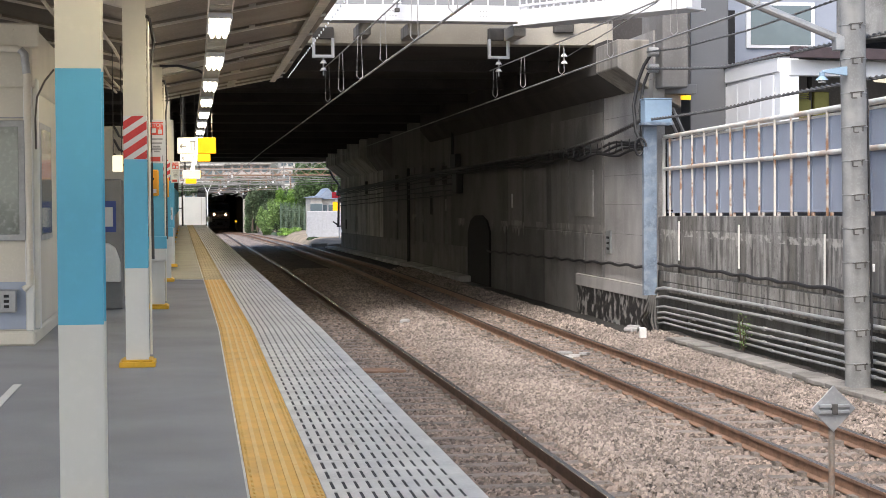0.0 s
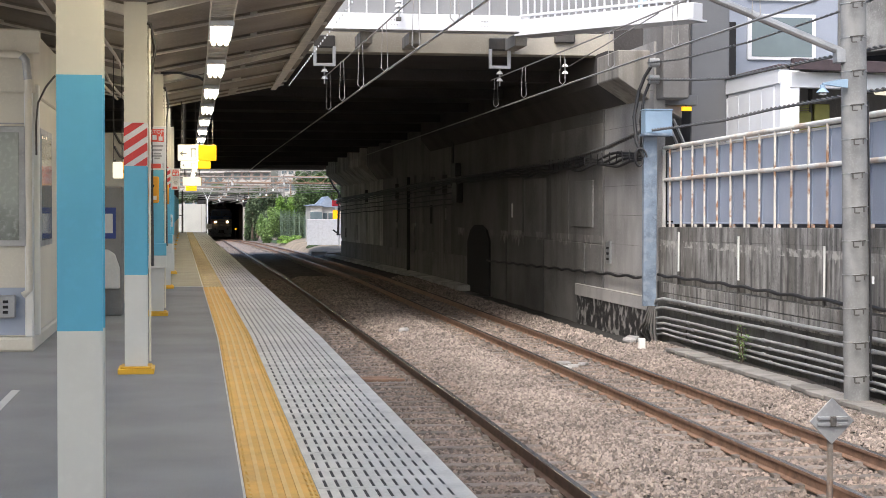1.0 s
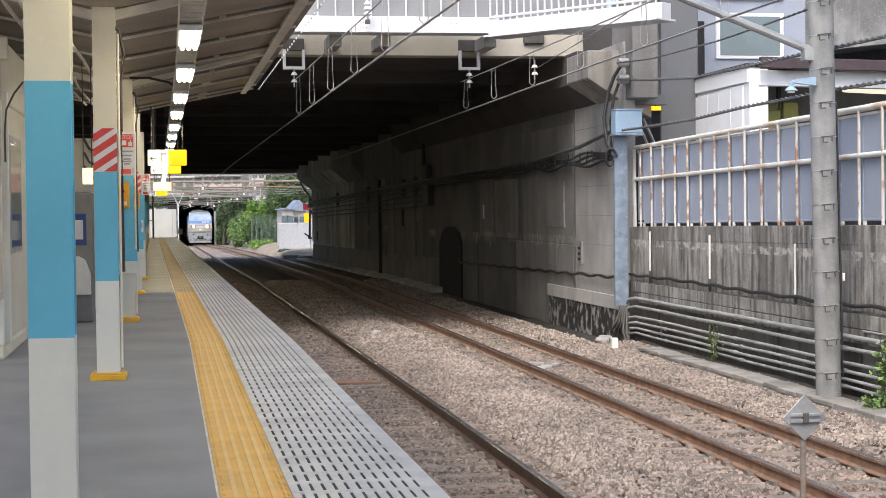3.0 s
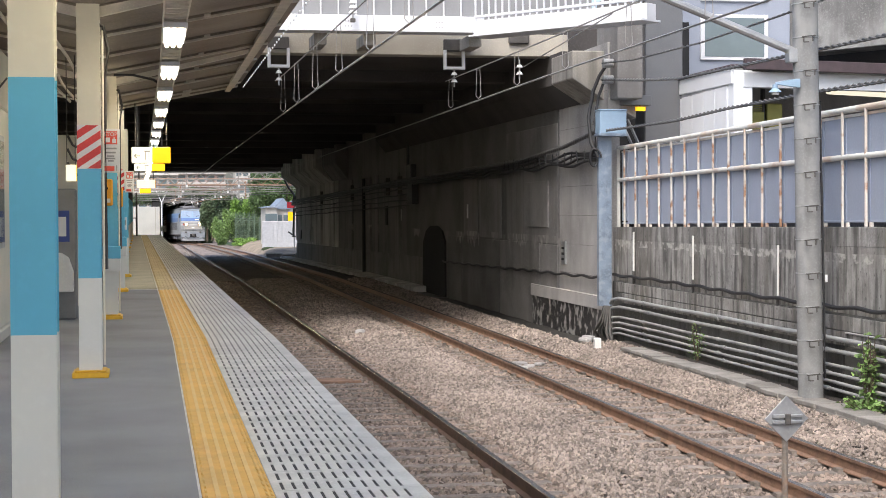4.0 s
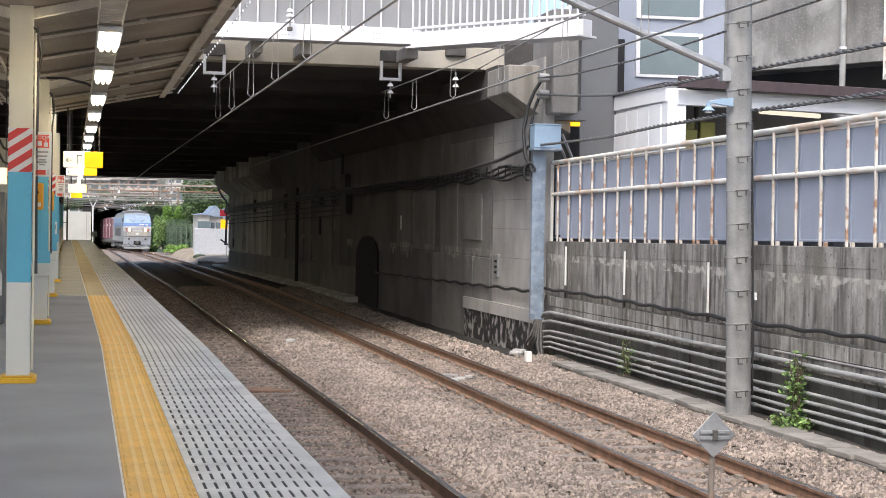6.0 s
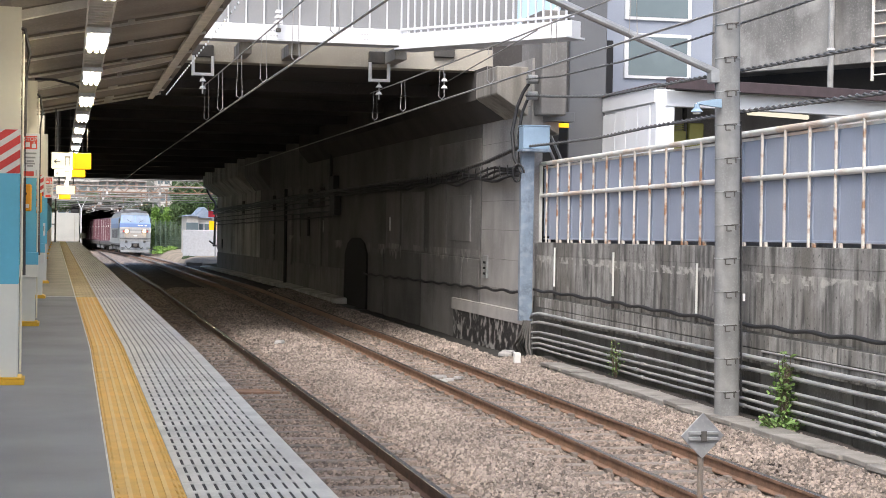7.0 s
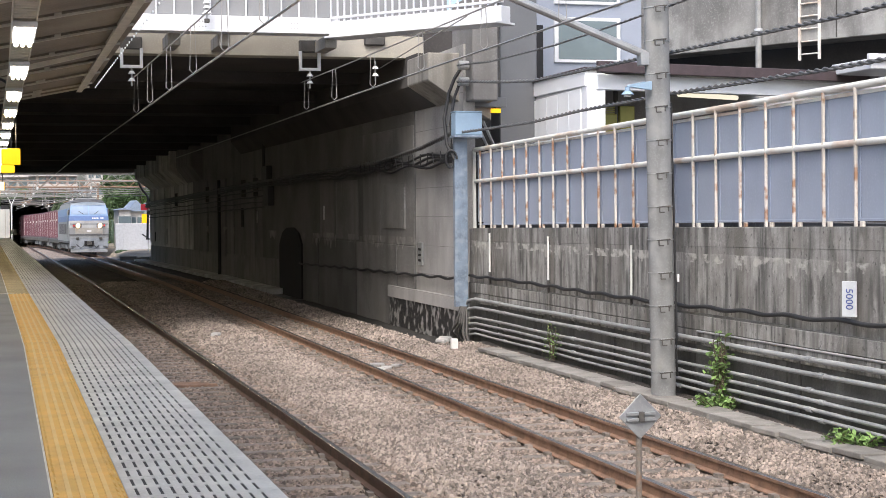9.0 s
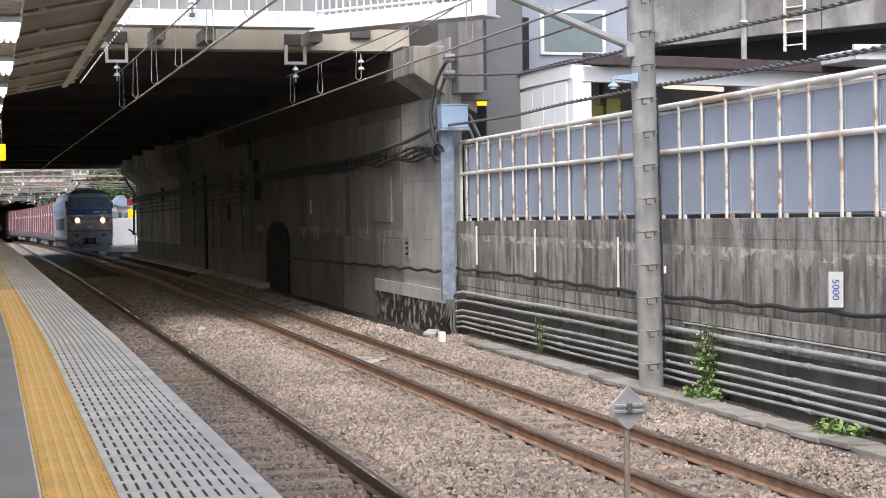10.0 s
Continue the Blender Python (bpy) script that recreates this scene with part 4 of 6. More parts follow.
# ---- notices and call boxes on the posts ----
def stop_notice(y, x, s=1.0):
    n = thing("notice_board", "white emergency stop notice with red heading on a post", "notice", "stop notices", at=(x + 0.02, y, 0))
    part("plate", bx(-0.075, 0.075, -0.006, 0.006, 1.715, 2.085, w=0.003), "paper", n)
    part("red_field", bx(-0.055, 0.055, -0.0085, -0.0062, 1.955, 2.065, w=0.0008), "text_red", n, "red heading field")
    c = bpy.data.curves.new("stop", "FONT")
    c.body, c.size, c.align_x, c.extrude = "STOP", 0.045, "CENTER", 0.0006
    t = new("heading", c)
    dg = bpy.context.evaluated_depsgraph_get()
    me = bpy.data.meshes.new_from_object(t.evaluated_get(dg))
    bpy.data.objects.remove(t)
    me.materials.clear()
    me.materials.append(M["paper"])
    t = new("heading", me)
    t.parent = n
    t.matrix_basis = pose(0, -0.0095, 2.025, 90, 0, 0)
    bm = B()
    box(bm, -0.045, -0.005, -0.0098, -0.0086, 1.972, 2.012)
    box(bm, 0.012, 0.045, -0.0098, -0.0086, 1.965, 2.0)
    box(bm, 0.025, 0.033, -0.0098, -0.0086, 2.0, 2.018)
    part("symbol", bm, "paper", n)
    for z, w, m in ((1.92, 0.05, "text_grey"), (1.885, 0.042, "text_grey"), (1.855, 0.03, "text_grey"), (1.835, 0.038, "text_grey"), (1.815, 0.024, "text_grey")):
        part("print_bar", box(B(), -w, w, -0.0082, -0.0064, z - 0.007, z + 0.007), m, n)
    part("arrow_bar", box(B(), -0.055, 0.03, -0.0082, -0.0064, 1.73, 1.77), "text_red", n)
    part("arrow_bar", box(B(), 0.045, 0.052, -0.0082, -0.0064, 1.73, 1.78), "text_grey", n)


stop_notice(14.15, -0.345)
stop_notice(28.95, -0.37)


def call_box(x, y):
    c = thing("call_box", "orange-yellow emergency call box on a post", "call box", "call boxes", at=(x, y, 1.46))
    part("case", bx(-0.075, 0.075, -0.06, 0.06, 0, 0.34, w=0.015), "orange_box", c)
    part("button", rod(B(), (0, -0.07, 0.22), (0, -0.06, 0.22), 0.018, 12), "dark", c)
    part("label_plate", box(B(), -0.045, 0.045, -0.0635, -0.0605, 0.04, 0.09), "paper", c)
    part("bracket", box(B(), -0.09, -0.06, 0.06, 0.1, 0.05, 0.3), "steel_grey", c)


call_box(-0.545, 21.42)
call_box(-0.535, 28.72)
for y in (35.24,):
    n = thing("notice_board", "small pale notice on a post", "notice", at=(-0.56, y, 1.0))
    part("plate", bx(-0.07, 0.07, -0.006, 0.006, 0, 0.26, w=0.003), "paper", n)
    part("print_bar", box(B(), -0.05, 0.05, -0.009, -0.0065, 0.1, 0.2), "text_grey", n)

# ---- waiting room and machines on the platform ----
room = thing("waiting_room", "cream panelled waiting room with aluminium windows", "building")
rx = -1.58
part("front_wall", bx(-5.5, rx, 16.3, 16.45, 0.14, 3.05, w=0.01), "room_wall", room)
part("side_wall", bx(rx - 0.12, rx, 16.45, 27.5, 0.14, 3.05, w=0.01), "room_wall", room)
part("plinth", bx(-5.5, rx + 0.03, 16.25, 27.5, 0.0, 0.14, w=0.02), "room_wall", room)
part("fascia", bx(-5.6, rx + 0.03, 16.26, 27.6, 2.5, 3.12, w=0.015), "room_wall", room)
part("beam_face", bx(-5.5, rx + 0.1, 16.18, 16.26, 2.88, 3.1, w=0.008), "room_wall", room, "beige beam with bolts")
for bxx in (-1.72, -1.62):
    for bz in (2.93, 2.99, 3.05):
        part("bolt", rod(B(), (bxx, 16.165, bz), (bxx, 16.18, bz), 0.016, 8), "room_wall", room)
part("side_post", bx(rx + 0.0, rx + 0.06, 16.5, 16.6, 0.14, 2.6, w=0.01), "cream_low", room)
part("wall_seam", box(B(), -5.4, rx - 0.05, 16.294, 16.3, 2.2, 2.215), "steel_grey", room)
part("corner_trim", bx(rx - 0.06, rx + 0.02, 16.27, 16.36, 0.14, 2.55, w=0.012), "cream_low", room)
w1 = part("window_frame", bx(-2.6, -1.63, 16.26, 16.3, 1.02, 2.18, w=0.006), "steel_grey", room, "aluminium frame")
part("pane", bx(-2.5, -1.69, 16.252, 16.262, 1.08, 2.12, w=0.002), "glass_mist", w1, "misted glass")
w2 = part("window_frame", bx(rx - 0.01, rx + 0.03, 17.0, 18.3, 1.0, 2.2, w=0.006), "steel_grey", room, "aluminium frame")
part("pane", bx(rx + 0.024, rx + 0.034, 17.08, 18.22, 1.06, 2.14, w=0.002), "glass_dark", w2)
part("lower_panel", bx(-1.95, rx - 0.0, 16.285, 16.3, 0.16, 0.62, w=0.004), "fence_panel", room, "grey-blue lower panel")
pp = thing("rain_pipe", "grey bent rain pipe on the waiting room", "pipe")
part("pipe", rope(B(), [(-2.6, 16.15, 2.88), (-1.67, 16.15, 2.86), (-1.61, 16.15, 2.81), (-1.59, 16.15, 2.62), (-1.59, 16.17, 2.35), (-1.59, 16.2, 0.6), (-1.65, 16.18, 0.55)], 0.034, 10), "room_wall", pp, smooth=True)
part("elbow", rope(B(), [(-1.65, 16.15, 2.85), (-1.61, 16.15, 2.81), (-1.59, 16.15, 2.62)], 0.04, 10), "steel_grey", pp, "shiny pipe elbow", smooth=True)
ob = thing("outlet_box", "grey outlet box on the waiting room wall", "outlet box", at=(-1.81, 16.2, 0.33))
part("case", bx(-0.09, 0.09, -0.04, 0.08, 0, 0.22, w=0.01), "steel_grey", ob)
for z in (0.06, 0.11, 0.16):
    part("socket", bx(-0.025, 0.025, -0.048, -0.041, z - 0.014, z + 0.014, w=0.002), "dark", ob)
cb = thing("wall_cable", "thin dark cable on the waiting room wall", "cable")
part("cable", rope(B(), [(-1.33, 16.1, 2.66), (-1.42, 16.12, 2.55), (-1.5, 16.18, 2.4), (-1.52, 16.2, 2.2), (-1.52, 16.22, 1.9)], 0.01, 6), "steel_dark", cb)

kiosk = thing("equipment_cabinet", "cream equipment cabinet with pipes on the platform", "cabinet", at=(-1.3, 24.5, 0))
part("body", bx(-0.25, 0.3, 0, 0.6, 0, 2.5, w=0.02), "room_wall", kiosk)
for i in range(3):
    part("pipe", rope(B(), [(0.32, -0.03, 1.9 + 0.2 * i), (0.2, -0.06, 1.95 + 0.2 * i), (0.12, -0.06, 2.1 + 0.2 * i)], 0.02, 6), "steel_dark", kiosk)
mach = thing("ticket_machine", "grey ticket machine with a white hood", "machine", at=(-1.12, 21.6, 0))
part("body", bx(-0.28, 0.18, -0.1, 0.35, 0, 1.68, w=0.02), "grey_machine", mach)
part("poster", bx(-0.14, 0.1, -0.11, -0.103, 1.0, 1.4, w=0.002), "navy", mach, "navy blue notice")
part("print_area", bx(-0.1, 0.06, -0.116, -0.111, 1.07, 1.32, w=0.002), "paper", mach)
bm = B()
sweep(bm, [(-0.1, 0.36), (0.15, 0.36), (0.15, 0.62), (0.09, 0.8), (0.0, 0.86), (-0.1, 0.86)], [-0.22, -0.1], lambda q: (0, 0))
part("hood", soften(bm, 0.012), "paint_white", mach, "rounded white hood")

# ---- fence on the retaining wall ----
fence = thing("barrier_fence", "white pipe fence with blue-grey panels and rusting bars", "fence", at=pose(0, 31.3, 0, -math.degrees(RISE), 0, 0) @ pose(0, -31.3, 0))
FX = WX + 0.12
part("top_rail", rope(B(), [(FX, y, 2.6) for y in (-13.5, 10, 31.37)], 0.045, 10), "fence_rail", fence, "white round top rail", smooth=True)
part("middle_rail", rope(B(), [(FX - 0.01, y, 1.97) for y in (-13.5, 10, 31.37)], 0.04, 10), "fence_rail", fence, "white round middle rail", smooth=True)
bar0 = panel0 = foot0 = None
i = 0
y = 30.95
while y > -13:
    if bar0 is None:
        bar0 = part("bar", soften(box(B(), -0.046, -0.012, -0.017, 0.017, 1.04, 2.58), 0.004), "fence_rust", fence, "white bar with rust runs")
        panel0 = part("panel", soften(box(B(), 0.03, 0.05, -0.352, 0.352, 1.12, 2.52), 0.004), "fence_panel", fence)
        foot0 = part("foot", soften(box(B(), 0.0, 0.04, -0.03, 0.03, 1.04, 1.1), 0.004), "fence_rust", fence)
        obs = (bar0, panel0, foot0)
    else:
        obs = [new(o.name.split(".")[0], o.data) for o in (bar0, panel0, foot0)]
        for o in obs:
            o.parent = fence
    obs[0].location, obs[1].location, obs[2].location = (FX, y, 0), (FX, y - 0.3665, 0), (FX, y - 0.06, 0)
    y -= 0.733
part("end_panel", bx(FX + 0.03, FX + 0.05, 30.96, 31.32, 1.16, 2.52, w=0.004), "fence_panel", fence)
part("end_post", bx(FX - 0.06, FX + 0.0, 31.33, 31.385, 1.04, 2.58, w=0.004), "fence_rail", fence)
part("bottom_channel", bx(FX + 0.02, FX + 0.06, -13.5, 31.3, 1.1, 1.13, w=0.003), "fence_panel", fence)
part("upper_channel", bx(FX + 0.018, FX + 0.062, -13.5, 31.3, 2.5, 2.54, w=0.003), "fence_rail", fence)

# block added behind the fence so the gap under its panels looks shaded
bm = bx(WX + 0.5, WX + 0.7, -13.5, 31.3, 0.88, 1.22, w=0.01)
solo("fence_kerb", bm, "concrete_old", "added low dark block that darkens the gap below the fence", "kerb", kind="structure")

# ---- conduits and cables on the retaining wall ----
pipes = thing("conduit_bundle", "stack of six long grey cable conduits", "conduits")
for k, (z, r) in enumerate(((-0.34, 0.034), (-0.5, 0.03), (-0.69, 0.025), (-0.8, 0.025), (-0.91, 0.025), (-1.01, 0.024))):
    part("conduit", rope(B(), [(WX - 0.13, y, z + 0.006 * math.sin(y * 1.3 + k)) for y in steps(-13, 30.6, 1.2)] + [(WX - 0.17, 30.95, z - 0.04), (WX - 0.2, 31.1, z - 0.2), (WX - 0.2, 31.15, z - 0.45)], r, 8), "pipe", pipes, smooth=True)
    for j in range(9):
        y = 28.9 - j * 4.0 - 0.3 * (k % 2)
        part("socket_joint", rod(B(), (WX - 0.13, y, z), (WX - 0.13, y + 0.12, z), r + 0.008, 10), "pipe", pipes)
part("thin_pipe", rope(B(), [(WX - 0.08, y, -0.24) for y in steps(-13, 20.2, 2)], 0.016, 6), "pipe", pipes, "thin pale pipe", smooth=True)
for i in range(14):
    y = 29.3 - i * 3.0
    part("clamp_bar", bx(WX - 0.07, WX - 0.03, y, y + 0.05, -1.02, -0.3, w=0.005), "steel_dark", pipes)
wavy = thing("wall_cable", "black cable sagging in waves along the wall", "cable")
part("cable", rope(B(), [(WX - 0.07, y, 0.115 + 0.015 * math.sin(y * 5.1 + 0.6 * math.sin(y)) - 0.03 * math.sin(y * 0.37) + 0.004 * (20 - y)) for y in steps(-13, 31.2, 0.12)], 0.03, 6), "cable", wavy, smooth=True)
wavy = thing("wall_cable", "black cable sagging in waves along the underpass wall", "cable")
part("cable", rope(B(), [(WX - 0.22, y, 0.03 + 0.02 * math.sin(y * 4.6 + 0.5 * math.sin(y)) - 0.012 * (y - 31)) for y in steps(31.3, 49.5, 0.12)], 0.03, 6), "cable", wavy, smooth=True)
for y, z in ((29.9, 0.12), (26.45, 0.1), (22.65, 0.02)):
    d = thing("drain_pipe", "short white drain pipe on the retaining wall", "pipe", "drain pipes", at=(WX - 0.045, y, z))
    part("pipe", rod(B(), (0, 0, 0.1), (0, 0, 0.84), 0.019, 8), "cream_low", d)
    part("stain_sleeve", rod(B(), (0, 0, -0.38), (0, 0, 0.1), 0.024, 8), "steel_dark", d, "dark lower end")
# number board on the wall
nb = thing("number_board", "white board with 5000 written downwards", "sign", at=pose(WX - 0.1, 16.1, 0.2, 0, 0, 35))
part("plate", bx(-0.012, 0.012, -0.085, 0.085, 0, 0.39, w=0.003), "board_white", nb)
part("bracket", bx(0.008, 0.1, -0.02, 0.02, 0.1, 0.3, w=0.003), "steel_dark", nb)


def words(name, text, size, material, parent, m):
    c = bpy.data.curves.new(name, "FONT")
    c.body, c.size, c.align_x, c.align_y, c.extrude = text, size, "CENTER", "CENTER", 0.0008
    t = new(name, c)
    me = bpy.data.meshes.new_from_object(t.evaluated_get(bpy.context.evaluated_depsgraph_get()))
    bpy.data.objects.remove(t)
    me.materials.clear()
    me.materials.append(M[material])
    t = new(name, me)
    t.parent, t.matrix_basis = parent, m
    return t


words("lettering", "5000", 0.118, "navy", nb, pose(-0.0145, 0, 0.195, 90, 0, -90) @ pose(0, 0, 0, 0, 0, -90))

# ---- concrete pole with its fittings ----
pole = thing("catenary_pole", "grey concrete catenary pole with steel bands and hooks", "pole", at=pose(8.55, 20.35, -1.2, 0, -1.0, 0))
part("shaft", rope(B(), [(0, 0, 0.01 + 0.5 * i) for i in range(18)], 0.165, 24), "pole", pole, smooth=True)
for i in range(15):
    z = 0.42 + i * 0.44
    part("band", rod(B(), (0, 0, z), (0, 0, z + 0.014), 0.172, 20), "steel_grey", pole, "thin steel band")
    bm = B()
    mm = pose(0, 0, z, 0, 0, -13 if i % 2 else -17)
    for a, b in (((-0.06, -0.17, 0.0), (-0.06, -0.245, 0.0)), ((-0.06, -0.245, 0.0), (0.1, -0.245, 0.012)), ((-0.045, -0.245, 0.0), (-0.045, -0.25, -0.07)), ((0.07, -0.245, 0.0), (0.07, -0.25, -0.06)), ((-0.045, -0.25, -0.07), (0.02, -0.25, -0.07)), ((0.1, -0.15, 0.012), (0.1, -0.245, 0.012))):
        rod(bm, mm @ Vector(a), mm @ Vector(b), 0.009, 5)
    part("hook", bm, "steel_dark", pole, "dark bent step iron")
part("arm", rod(B(), (-0.1, 0, 4.62), (-4.6, 0.1, 6.45), 0.055, 10), "steel_grey", pole, "sloping steel bracket arm")
part("arm_joint", bx(-0.26, -0.1, -0.08, 0.08, 4.5, 4.68, w=0.01), "steel_grey", pole)
part("side_pipe", rope(B(), [(0.2, 0.0, 0.35), (0.17, -0.06, 0.55), (0.17, -0.08, 0.9), (0.18, -0.05, 2.0), (0.185, 0, 4.0)], 0.016, 6), "cable", pole, "thin black riser cable")
part("tag_plate", bx(0.17, 0.2, -0.14, -0.12, 1.62, 1.72, w=0.002), "paper", pole)

# ---- pale blue steel column and junction box at the abutment ----
col = thing("steel_column", "pale blue galvanised steel column on the abutment", "column")
bm = B()
box(bm, 8.63, 8.89, 31.0, 31.02, -0.5, 2.85)
box(bm, 8.63, 8.65, 31.02, 31.12, -0.5, 2.85)
box(bm, 8.87, 8.89, 31.02, 31.12, -0.5, 2.85)
part("channel", bm, "blue_steel", col)
jb = thing("junction_box", "pale blue steel junction box on a column", "junction box", at=(8.85, 30.9, 2.86))
part("case", bx(-0.27, 0.27, -0.16, 0.16, 0, 0.44, w=0.012), "box_blue", jb)
part("lid", bx(-0.28, 0.28, -0.17, 0.17, 0.44, 0.47, w=0.01), "box_blue", jb)
part("base", bx(-0.29, 0.29, -0.18, 0.18, -0.05, 0.0, w=0.008), "blue_steel", jb)
leads = thing("riser_cables", "thick black cables curving up the abutment", "cables")
part("cable", rope(B(), [(8.62, 31.0, 2.4), (8.5, 31.1, 2.7), (8.48, 31.2, 3.2), (8.6, 31.3, 3.7), (8.72, 31.3, 4.0), (8.85, 31.3, 4.2)], 0.035, 8), "cable", leads, smooth=True)
part("cable", rope(B(), [(8.6, 31.1, 2.6), (8.58, 31.1, 3.1), (8.68, 31.2, 3.6), (8.8, 31.2, 3.9)], 0.03, 8), "cable", leads, smooth=True)
part("loop", rope(B(), [(8.55 + 0.12 * math.cos(a / 6) * (1 - a / 90), 30.95 + 0.02 * a / 6, 2.4 + 0.17 * math.sin(a / 6)) for a in range(60)], 0.022, 6), "cable", leads, smooth=True)
for z in (4.25, 3.93):
    part("insulator", rod(B(), (8.75, 31.1, z), (8.95, 31.1, z), 0.09, 12), "pipe", leads, "round grey insulator")
for k in range(5):
    part("tail", rope(B(), [(8.86 - 0.03 * k, 31.0, -0.5), (8.84 - 0.05 * k, 30.95, -0.8), (8.8 - 0.05 * k, 30.8 + 0.1 * k, -1.0), (8.85, 30.75 + 0.1 * k, -1.4)], 0.03, 6), "steel_dark", leads, smooth=True)
gate = thing("wall_fitting", "small grey metal fitting on the underpass wall", "fitting", at=(WX - 0.14, 34.8, 0.2))
part("plate", bx(-0.03, 0.02, -0.16, 0.16, 0, 0.5, w=0.005), "steel_grey", gate)
for z in (0.08, 0.2, 0.32):
    part("slot", box(B(), -0.04, -0.031, -0.1, 0.1, z, z + 0.05), "dark", gate)
stk = thing("white_stake", "short white concrete boundary stake in the ballast", "stake", at=(8.1, 29.2, -1.28))
part("post", bx(-0.06, 0.06, -0.06, 0.06, 0, 0.3, w=0.01), "paint_white", stk)
for x, y in ((8.45, 27.6), (8.3, 30.8), (8.5, 31.3), (4.3, 34.0)):
    d = thing("broken_block", "pale broken concrete lump on the ballast", "rubble", "rubble", at=pose(x, y, -1.2, 0, 0, x * 57))
    part("lump", soften(box(B(), -0.14, 0.14, -0.08, 0.08, 0, 0.1), 0.03), "concrete_light", d)

# ---- diamond marker between the tracks ----
mk = thing("track_marker", "back of a grey diamond marker on a thin stake", "marker", at=(4.76, 11.8, -1.28))
mm = pose(0, 0, 1.07, 0, 45, 0)
part("plate", bx(-0.125, 0.125, -0.006, 0.006, -0.125, 0.125, w=0.003, m=mm), "steel_grey", mk)
part("stake", rod(B(), (0, 0.03, 0), (0, 0.03, 1.15), 0.024, 10), "post_rust", mk)
part("bracket", bx(-0.12, 0.12, -0.03, -0.008, 1.035, 1.06, w=0.003), "steel_grey", mk)
part("bracket", bx(-0.12, 0.12, -0.03, -0.008, 1.08, 1.105, w=0.003), "steel_grey", mk)
part("clip", bx(-0.022, 0.022, -0.045, -0.006, 1.03, 1.11, w=0.004), "steel_dark", mk)


# ---- overhead line ----
def line_thing(name, label, cx, zc, zm):
    w = thing(name, label, "overhead wire", "overhead wires")
    yy = steps(-13, 60, 4) + steps(64, 196, 8)
    part("contact_wire", rope(B(), [(cx(y), y, zc - 0.004 * clamp(y - 25, 0, 75) - 0.009 * max(0, y - 100)) for y in yy], 0.015, 6), "wire", w, "grey contact wire")

    def mz(y):
        return zm + 0.06 * ((y - 14) / 20.0) ** 2 - 0.04 if y < 36 else zm - 0.35
    part("messenger_wire", rope(B(), [(cx(y), y, mz(y)) for y in steps(-13, 35, 3)], 0.012, 5), "wire", w, "grey messenger wire")
    part("messenger_wire", rope(B(), [(cx(y), y, zm - 0.35 + drop(y)) for y in steps(112.5, 196, 8)], 0.012, 5), "wire", w, "grey messenger wire")
    for y in (8.0, 11.5, 14.8, 18.0, 21.2, 24.6, 28.0, 31.4, 34.4):
        bm = rope(B(), [(cx(y) - 0.03, y, mz(y)), (cx(y) - 0.05, y, zc + 0.06), (cx(y), y, zc + 0.01), (cx(y) + 0.05, y, zc + 0.06), (cx(y) + 0.03, y, mz(y) + 0.01)], 0.008, 5)
        part("dropper", bm, "wire", w, "hairpin dropper")
    return w


line_thing("overhead_line", "grey overhead contact line of the nearer track", near_c, 3.45, 4.2)
line_thing("overhead_line", "grey overhead contact line of the farther track", far_c, 3.55, 4.15)
cl = thing("feeder_wire", "thin slanting wires below the bridge", "overhead wire", "overhead wires")
part("wire", rope(B(), [(far_c(28), 22, 4.1), (7.3, 30, 4.3), (7.9, 34.3, 4.45)], 0.01, 5), "wire", cl)


def insulator(x, y, z, full=True):
    i = thing("line_insulator", "white porcelain insulator under a steel bracket", "insulator", "line insulators", at=(x, y, z))
    if full:
        bm = B()
        box(bm, -0.23, -0.17, -0.05, 0.05, 0.0, 0.36)
        box(bm, 0.17, 0.23, -0.05, 0.05, 0.0, 0.36)
        box(bm, -0.23, 0.23, -0.05, 0.05, -0.05, 0.01)
        part("bracket", soften(bm, 0.004), "steel_white", i, "white steel bracket frame")
    part("block", bx(-0.22, 0.22, 0.0, 0.12, 0.34, 0.6, w=0.02), "steel_dark", i, "dark support block")
    for k in range(2):
        part("shed", rod(B(), (0, 0, -0.17 - k * 0.15), (0, 0, -0.11 - k * 0.15), 0.075, 14, 0.04), "porcelain", i, "white porcelain disc", smooth=False)
    part("pin", rod(B(), (0, 0, -0.42), (0, 0, 0), 0.018, 8), "steel_grey", i)


insulator(2.66, 34.3, 4.42)
insulator(6.38, 34.3, 4.42)
insulator(7.8, 34.3, 4.6, False)


for x, y, z in ((4.01, 32.6, 5.44), (9.77, 32.6, 5.74)):
    si = thing("strain_insulator", "white porcelain strain insulator hanging on the wires", "insulator", "strain insulators", at=(x, y, z))
    for k in range(3):
        part("shed", rod(B(), (0, 0, -0.12 + k * 0.1), (0, 0, -0.06 + k * 0.1), 0.1 - 0.012 * k, 14, 0.05), "porcelain", si, "white porcelain disc")
    part("pin", rod(B(), (0, 0, -0.25), (0, 0, 0.9), 0.02, 8), "steel_grey", si)
    part("clamp", bx(-0.05, 0.05, -0.05, 0.05, -0.3, -0.22, w=0.01), "steel_dark", si)
    part("bracket", bx(-0.03, 0.03, 0.0, 0.34, 0.84, 0.9, w=0.006), "steel_grey", si)


